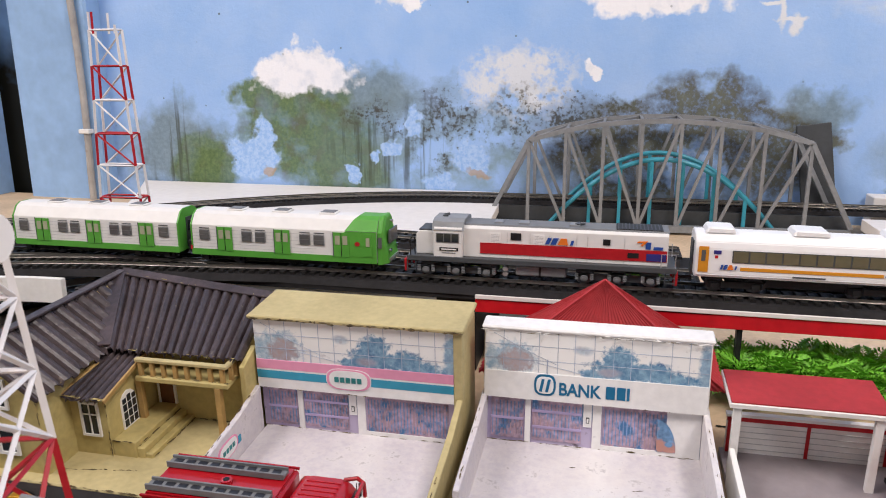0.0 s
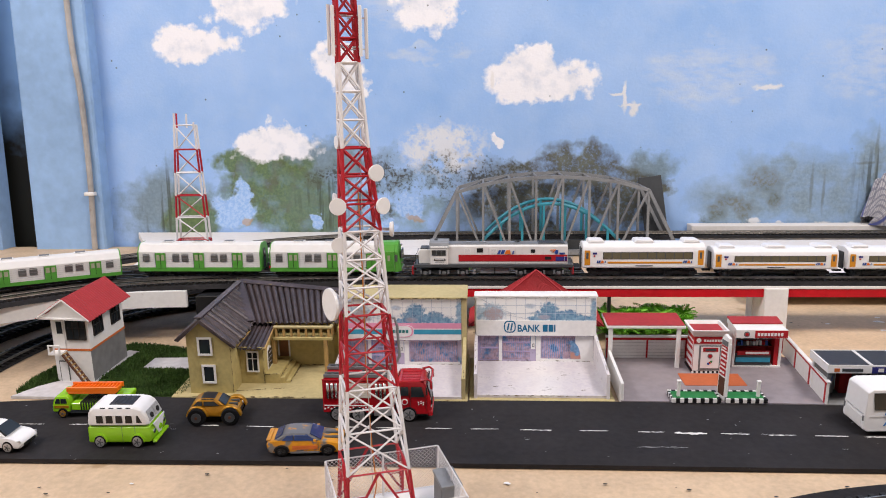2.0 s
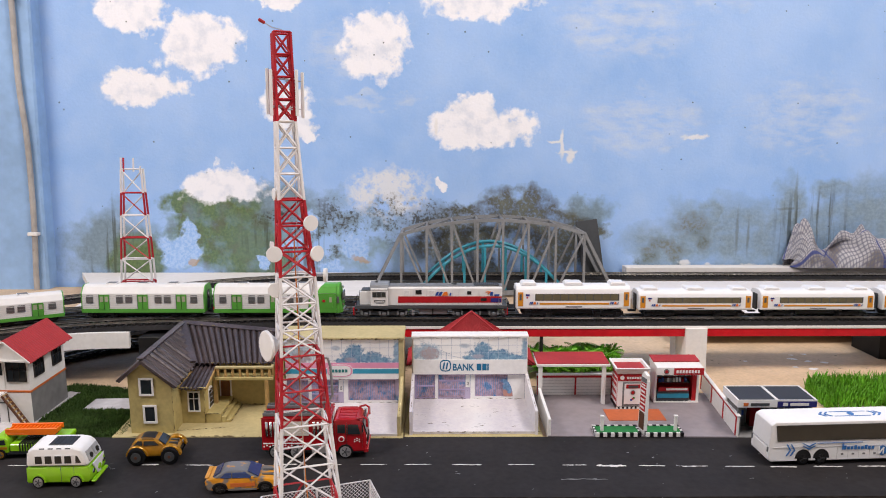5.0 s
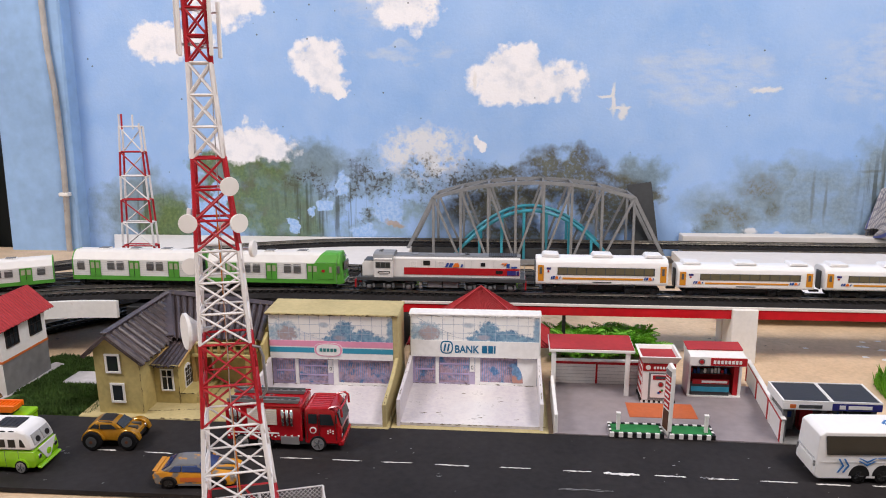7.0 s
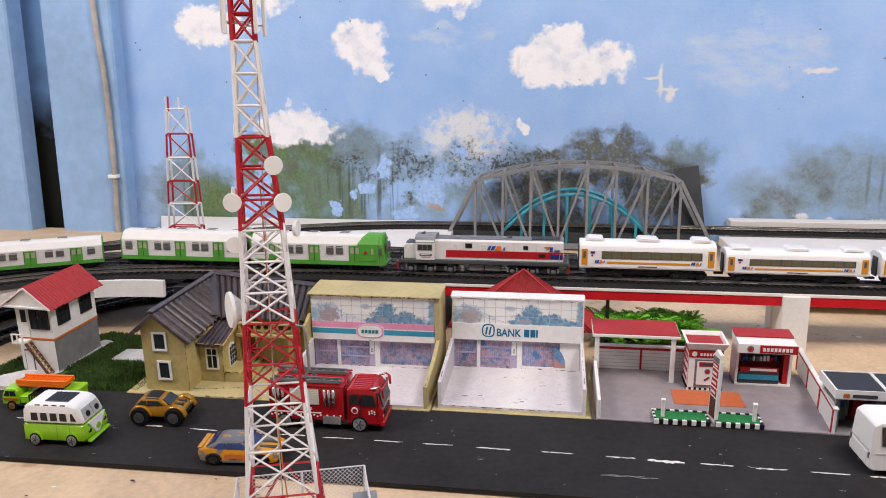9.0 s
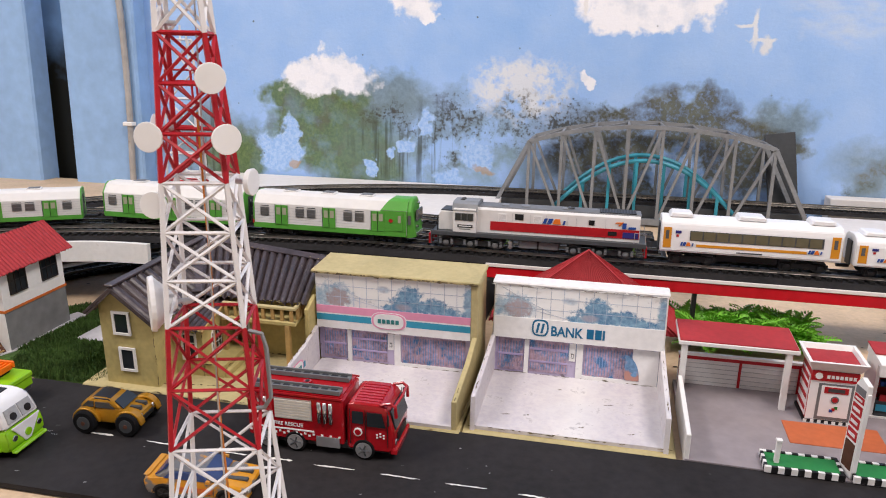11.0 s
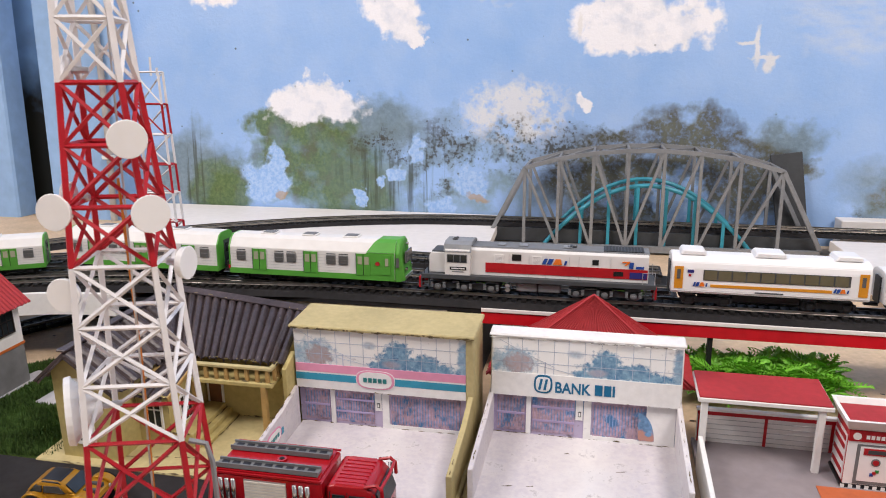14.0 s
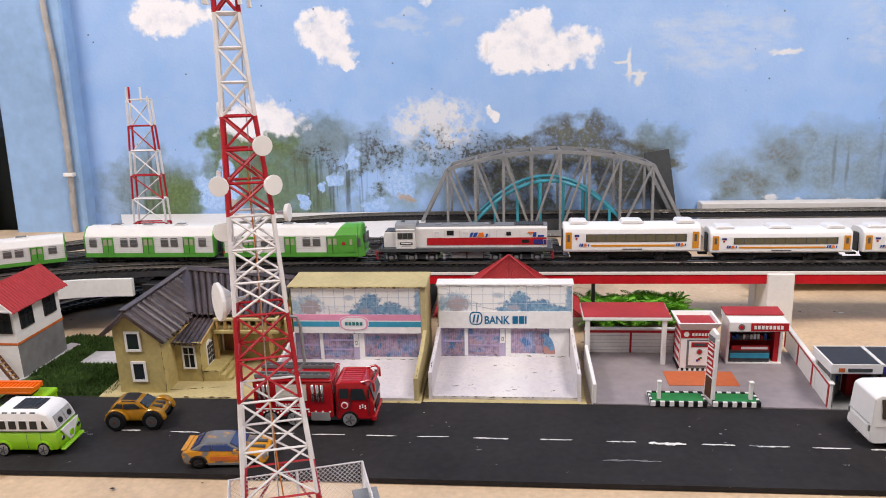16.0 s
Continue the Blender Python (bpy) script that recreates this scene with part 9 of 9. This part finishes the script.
    box("bumper", (0.0795, 0.0835), (-0.0138, 0.0138), (0.0045, 0.0085), "fire_red", v, "", 0.0008)
    box("grille", (0.0820, 0.0828), (-0.0080, 0.0080), (0.0100, 0.0150), "black", v)


def coach_bus():
    v = thing("toy_coach_bus", "white toy coach bus with black windows and blue emblems", "toy bus", road_at(0.2216, 0.2295, 3.5) @ Matrix.Diagonal((0.84, 0.86, 0.96, 1)))
    hw, L = 0.0165, 0.158
    body = [(0.0, 0.0055), (0.003, 0.0035), (L - 0.003, 0.0035), (L, 0.0070), (L - 0.001, 0.0160), (L - 0.007, 0.0340), (L - 0.012, 0.0370), (0.006, 0.0370), (0.0015, 0.0345)]
    shell("body", v, body, hw, 0.0175, 4, "white_plastic", 0.0008)
    for s in (-1, 1):
        b = bmesh.new()
        prism(b, [(0.0080, 0.0212), (L - 0.032, 0.0212), (L - 0.020, 0.0175), (L - 0.006, 0.0175), (L - 0.0105, 0.0344), (0.0062, 0.0344)], s * (hw - 0.002), s * (hw + 0.0001), "y")
        for q in b.verts:
            if q.co.z > 0.03:
                q.co.y *= 0.965
        part("window_band", b, "bus_glass", v, "dark tinted window band")
        for x in (0.0335, 0.0510, 0.1265):
            wheel(v, x, s * 0.0146, 0.0060, 0.0040, "black")
            b = bmesh.new()
            arc = [(x + 0.0078 * math.cos(t), 0.0060 + 0.0078 * math.sin(t)) for t in [math.pi * i / 10 for i in range(11)]]
            prism(b, arc, s * (hw - 0.001), s * (hw + 0.0002), "y")
            part("wheel_opening", b, "black", v)
        for j in range(6):
            x = 0.066 + j * 0.0105
            side_panel("hatch_seam", x, x + 0.0002, 0.0048, 0.0155, s * (hw + 0.0001), s * 0.0003, "line_grey", v)
            side_panel("hatch_latch", x + 0.004, x + 0.0062, 0.0082, 0.0096, s * (hw + 0.0002), s * 0.0004, "mid_grey", v)
        side_panel("word_bar", 0.0705, 0.0720, 0.0128, 0.0182, s * (hw + 0.0003), s * 0.0004, "bus_blue", v)
        side_panel("flank_stripe", 0.0460, 0.0900, 0.0186, 0.0191, s * (hw + 0.0003), s * 0.0004, "bus_blue", v)
        side_panel("body_seam", 0.004, L - 0.004, 0.0158, 0.0160, s * (hw + 0.0001), s * 0.0003, "line_grey", v)
        for x in (0.0165, 0.0205):
            b = bmesh.new()
            prism(b, [(x, 0.0085), (x + 0.0014, 0.0085), (x + 0.0050, 0.0135), (x + 0.0014, 0.0185), (x, 0.0185), (x + 0.0036, 0.0135)], s * hw, s * (hw + 0.0004), "y")
            part("chevron", b, "bus_blue", v, "blue chevron")
        for z in (0.0190, 0.0168):
            b = bmesh.new()
            prism(b, [(0.0320, z), (0.0334, z), (0.0385, z - 0.0022), (0.0436, z), (0.0450, z), (0.0385, z - 0.0034)], s * hw, s * (hw + 0.0004), "y")
            part("chevron", b, "bus_blue", v, "blue chevron")
        for j in range(9):
            side_panel("emblem_bar", 0.0720 + j * 0.0034, 0.0744 + j * 0.0034, 0.0128, 0.0152 + 0.0010 * (j % 3 == 0), s * (hw + 0.0003), s * 0.0004, "bus_blue", v)
        b = bmesh.new()
        disc(b, (0.1100, s * (hw + 0.0002), 0.0112), (0, 1, 0), 0.0042, 0.0005, 20)
        part("round_emblem", b, "bus_blue", v, "round blue emblem")
        b = bmesh.new()
        prism(b, [(0.1058, 0.0085), (0.1072, 0.0085), (0.1100, 0.0120), (0.1100, 0.0085), (0.1112, 0.0085), (0.1112, 0.0140), (0.1100, 0.0140), (0.1070, 0.0105), (0.1070, 0.0140), (0.1058, 0.0140)], s * hw, s * (hw + 0.0007), "y")
        part("emblem_mark", b, "white_plastic", v)
        side_panel("front_door", 0.1390, 0.1500, 0.0060, 0.0300, s * (hw - 0.0004), s * 0.0005, "white_plastic", v)
        b = bmesh.new()
        bx(b, L - 0.002, L + 0.003, s * 0.0175 - 0.001, s * 0.0175 + 0.001, 0.020, 0.030)
        part("mirror", b, "black", v, "", 0.0004)
    box("rear_seam", (-0.0004, 0.0010), (-0.0135, 0.0135), (0.0170, 0.0174), "line_grey", v)
    box("rear_panel", (-0.0003, 0.0010), (-0.0120, 0.0120), (0.0060, 0.0150), "white_paint", v, "", 0.0003)
    for y in (-0.0150, 0.0138):
        box("tail_lamp", (-0.0005, 0.0015), (y, y + 0.0012), (0.0120, 0.0160), "mid_grey", v)
    b = bmesh.new()
    q = [(L - 0.0008, -0.0150, 0.0165), (L - 0.0008, 0.0150, 0.0165), (L - 0.0070, 0.0138, 0.0335), (L - 0.0070, -0.0138, 0.0335)]
    a = [b.verts.new(p) for p in q]
    c = [b.verts.new((p[0] + 0.0008, p[1], p[2])) for p in q]
    b.faces.new(a)
    b.faces.new(c)
    for i in range(4):
        b.faces.new((a[i], a[(i + 1) % 4], c[(i + 1) % 4], c[i]))
    part("windscreen", b, "bus_glass", v)
    for x, d in ((0.0590, 1), (0.0640, 1), (0.1120, -1), (0.1070, -1)):
        b = bmesh.new()
        prism(b, [(x, 0.0046), (x + d * 0.0022, 0.0046), (x - d * 0.0022, 0.0), (x + d * 0.0022, -0.0046), (x, -0.0046), (x - d * 0.0044, 0.0)], 0.0368, 0.0374, "z")
        part("roof_chevron", b, "bus_blue", v, "blue roof chevron")
    for y in (-0.0052, 0.0044):
        box("roof_stripe", (0.0680, 0.1030), (y, y + 0.0008), (0.0368, 0.0373), "bus_blue", v)
    b = bmesh.new()
    disc(b, (0.0860, 0, 0.0371), (0, 0, 1), 0.0032, 0.0006, 18)
    part("roof_emblem", b, "bus_blue", v)


# ---------- plants, turf and cloth ----------
def inside(poly, x, y):
    hit = False
    for (ax, ay), (bx_, by) in zip(poly, poly[1:] + poly[:1]):
        if (ay > y) != (by > y) and x < (bx_ - ax) * (y - ay) / (by - ay) + ax:
            hit = not hit
    return hit


def turf(name, poly, n, h, material, label, seed, lift=0.0015, lean=0.6, width=0.0006, bare=()):
    """A mat of many short blades inside an outline."""
    rnd = random.Random(seed)
    xs, ys = [p[0] for p in poly], [p[1] for p in poly]
    V, F = [], []
    while len(F) < n:
        x, y = rnd.uniform(min(xs), max(xs)), rnd.uniform(min(ys), max(ys))
        if not inside(poly, x, y) or any(inside(p, x, y) for p in bare):
            continue
        z = ground(min(y, 0.45)) + lift
        a, hh = rnd.uniform(0, 6.28), h * rnd.uniform(0.5, 1.2)
        dx, dy = math.cos(a) * hh * lean * rnd.random(), math.sin(a) * hh * lean * rnd.random()
        wx, wy = -math.sin(a) * width, math.cos(a) * width
        k = len(V)
        V += [(x - wx, y - wy, z), (x + wx, y + wy, z), (x + dx * 0.5 + wx * 0.7, y + dy * 0.5 + wy * 0.7, z + hh * 0.6), (x + dx, y + dy, z + hh)]
        F.append((k, k + 1, k + 2, k + 3))
    me = bpy.data.meshes.new(name)
    me.from_pydata(V, [], F)
    me.materials.append(M[material])
    return tagged(new(name, me), label, kind="stuff")


def leaf_mesh(name, L, w, material, leaflets):
    """An arching frond: pairs of narrow pointed leaflets along a thin stem."""
    V, F = [], []

    def stem(t):
        return L * t * (1 - 0.12 * t), L * (0.42 * t - 0.62 * t * t)

    for i in range(leaflets):
        t = (i + 0.6) / leaflets
        y, z = stem(t)
        reach = w * math.sin(math.pi * (0.12 + 0.84 * t)) ** 0.8
        half = L / leaflets * 0.40
        for s in (-1, 1):
            k = len(V)
            V.extend(((0, y - half, z), (s * reach * 0.55, y + reach * 0.15 - half, z + 0.0007), (s * reach, y + reach * 0.50, z - 0.0012), (s * reach * 0.50, y + reach * 0.22 + half, z + 0.0002)))
            F.append((k, k + 1, k + 2, k + 3))
    for i in range(4):
        k = len(V)
        (y0, z0), (y1, z1) = stem(i / 4), stem((i + 1) / 4)
        V.extend(((-0.00025, y0, z0), (0.00025, y0, z0), (0.0002, y1, z1), (-0.0002, y1, z1)))
        F.append((k, k + 1, k + 2, k + 3))
    me = bpy.data.meshes.new(name)
    me.from_pydata(V, [], F)
    me.materials.append(M[material])
    return me


def fern(label, m, n, mesh, seed, group, up=(10, 60)):
    rnd = random.Random(seed)
    f = thing("plastic_fern", label, "plant", m, group)
    for k in range(n):
        o = new("frond", mesh)
        o.parent = f
        s = rnd.uniform(0.7, 1.2)
        o.matrix_basis = Matrix.Translation((rnd.uniform(-0.003, 0.003), rnd.uniform(-0.003, 0.003), rnd.uniform(0, 0.006))) @ Matrix.Rotation(rnd.uniform(0, 6.28), 4, "Z") @ Matrix.Rotation(radians(rnd.uniform(*up)), 4, "X") @ Matrix.Scale(s, 4)


def greenery():
    pad = [(-0.4450, 0.2715), (-0.4030, 0.2710), (-0.3870, 0.304), (-0.3790, 0.372), (-0.392, 0.376), (-0.4180, 0.306), (-0.4330, 0.292)]
    path = [(-0.3592, 0.3300), (-0.300, 0.3290), (-0.300, 0.358), (-0.3575, 0.356)]
    turf("turf_mat", [(-0.446, 0.281), (-0.447, 0.305), (-0.440, 0.340), (-0.415, 0.372), (-0.394, 0.392), (-0.358, 0.386), (-0.312, 0.372), (-0.298, 0.345), (-0.296, 0.300), (-0.300, 0.275), (-0.343, 0.274), (-0.378, 0.284), (-0.378, 0.310)],
         26000, 0.0034, "grass", "dark green flocked turf mat beside the cabin", 1, bare=(pad, path))
    structure(sheet("turf_base", [(-0.446, 0.281), (-0.447, 0.305), (-0.440, 0.340), (-0.415, 0.372), (-0.394, 0.392), (-0.358, 0.386), (-0.312, 0.372), (-0.298, 0.345), (-0.298, 0.300), (-0.300, 0.275), (-0.343, 0.274), (-0.37, 0.285)], 0.0016, "grass", ""), "dark green turf backing")
    structure(sheet("paved_pad", pad, 0.0022, "pale_pad", "", 0.0), "pale card pad under the cabin")
    structure(sheet("paved_walk", path, 0.0026, "pale_pad", "", 0.0), "pale card path across the turf")
    fr = leaf_mesh("frond", 0.030, 0.0072, "leaf", 13)
    rnd = random.Random(12)
    for k in range(20):
        x, y = 0.076 + 0.076 * (k % 10) / 9 + rnd.uniform(-0.004, 0.004), 0.424 + 0.018 * (k // 10) + rnd.uniform(-0.004, 0.004)
        fern("bright green plastic fern under the viaduct", pose(x, y, ground(min(y, 0.45)) + 0.001), 20, fr, k, "ferns under the viaduct", (18, 66))
    small = leaf_mesh("frond", 0.010, 0.0032, "leaf_light", 5)
    for k, (x, y) in enumerate(((-0.086, 0.470), (-0.078, 0.471), (-0.070, 0.469), (0.020, 0.469), (0.032, 0.470), (0.097, 0.469), (0.110, 0.470))):
        fern("tiny light green plant between the tracks", pose(x, y, DECK), 9, small, 50 + k, "tiny trackside plants", (20, 70))
    turf("plastic_grass", [(0.330, 0.335), (0.62, 0.335), (0.62, 0.405), (0.350, 0.405), (0.332, 0.380)], 10000, 0.0105, "leaf_grass", "bright green plastic grass tufts beyond the booths", 7, 0.0, 0.7, 0.0008)


def checked_cloth():
    """Woven check: thin blue-grey lines both ways on off-white, wider blue bands, dusty."""
    m = mat("checked_cloth", (0.46, 0.45, 0.46), 0.9, 0, 0.25, 90, 0.3, spots=((0.20, 0.18, 0.17), 0.16, 22))
    N, L = m.node_tree.nodes, m.node_tree.links
    p = N["Principled BSDF"]
    col = p.inputs["Base Color"].links[0].from_socket
    sep = N.new("ShaderNodeSeparateXYZ")
    L.new(N.new("ShaderNodeTexCoord").outputs["UV"], sep.inputs[0])

    def lines(axis, pitch, width, rgb, amount, src):
        a = N.new("ShaderNodeMath")
        a.operation = "PINGPONG"
        a.inputs[1].default_value = pitch / 2
        L.new(sep.outputs[axis], a.inputs[0])
        r = N.new("ShaderNodeMapRange")
        r.inputs["From Min"].default_value, r.inputs["From Max"].default_value = width * 0.6, width * 0.4
        r.inputs["To Max"].default_value = amount
        L.new(a.outputs[0], r.inputs["Value"])
        x = N.new("ShaderNodeMix")
        x.data_type = "RGBA"
        L.new(r.outputs[0], x.inputs["Factor"])
        L.new(src, x.inputs["A"])
        x.inputs["B"].default_value = (*rgb, 1)
        return x.outputs["Result"]

    for axis in ("X", "Y"):
        col = lines(axis, 0.0056, 0.0020, (0.15, 0.15, 0.20), 0.65, col)
        col = lines(axis, 0.0900, 0.0050, (0.05, 0.07, 0.24), 0.85, col)
    L.new(col, p.inputs["Base Color"])
    return m


def cloth():
    """Folded cloth in a heap: a skin over an uneven ridge, creased along slanting folds, with an open hollow in front."""
    b = bmesh.new()
    uv = b.loops.layers.uv.new("weave")
    nu, nv, grid = 110, 70, []
    for i in range(nu + 1):
        u = i / nu
        top = 0.034 + 0.036 * math.exp(-((u - 0.13) / 0.10) ** 2) + 0.026 * math.exp(-((u - 0.60) / 0.26) ** 2) - 0.010 * math.exp(-((u - 0.30) / 0.07) ** 2)
        top *= min(1, (u + 0.01) / 0.10) ** 0.5 * min(1, (1.02 - u) / 0.14) ** 0.6
        deep = 0.021 * min(1, (u + 0.02) / 0.12) ** 0.5 * min(1, (1.03 - u) / 0.15) ** 0.5
        row = []
        for j in range(nv + 1):
            v = j / nv
            a = math.pi * v
            q = Vector((u * 3.2, v * 2.2, 0.0))
            f = 1 + 0.06 * math.sin(u * 30 + v * 5 + 2.5 * noise.noise(q)) + 0.10 * noise.noise(q * 2.3) - 0.16 * abs(noise.noise(q * 1.6 + Vector((7, 1, 2))))
            f += 0.10 * math.sin(u * 9 - v * 17 + 3 * noise.noise(q * 1.3)) * math.sin(a)
            hollow = math.exp(-((u - 0.45) / 0.10) ** 2 - ((v - 0.20) / 0.12) ** 2)
            y = -math.cos(a) * deep * f + 0.026 * hollow
            z = abs(math.sin(a)) ** 0.75 * top * f
            x = 0.194 * u + 0.006 * math.sin(v * 6 + u * 9) + 0.004 * noise.noise(q * 3)
            row.append(b.verts.new((x, min(y, 0.0205), max(z, 0.0))))
        grid.append(row)
    for i in range(nu):
        for j in range(nv):
            f = b.faces.new((grid[i][j], grid[i + 1][j], grid[i + 1][j + 1], grid[i][j + 1]))
            for lp, (du, dv) in zip(f.loops, ((0, 0), (1, 0), (1, 1), (0, 1))):
                s, t = (i + du) / nu * 0.25, (j + dv) / nv * 0.15
                lp[uv].uv = (s * 0.94 + t * 0.34, t * 0.94 - s * 0.34)
    M["cloth"] = checked_cloth()
    o = part("crumpled_cloth", b, "cloth", None, "", 0, True)
    tagged(o, "crumpled grey and white checked cloth on the ledge", "cloth")
    o.matrix_world = pose(0.556, 0.899, 0.0597)


M["black_glass"] = glass("black_glass", (0.008, 0.008, 0.009), 0.35)
M["pale_screen"] = mat("pale_screen", (0.42, 0.43, 0.44), 0.3, 0, 0.2, 400, 0.0)
M["glass_blue"] = glass("blue_glass", (0.03, 0.05, 0.14), 0.1)
M["bus_glass"] = glass("bus_glass", (0.025, 0.024, 0.02), 0.12)
M["bus_blue"] = mat("bus_blue", (0.04, 0.16, 0.42), 0.35, 0, 0.08, 150, 0.0)
M["shutter_white"] = mat("shutter_slat", (0.66, 0.63, 0.56), 0.45, 0.1, 0.1, 150, 0.05)
camper_van()
hatchback()
sports_car()
big_wheel_car()
ladder_truck()
fire_engine()
coach_bus()
greenery()
cloth()
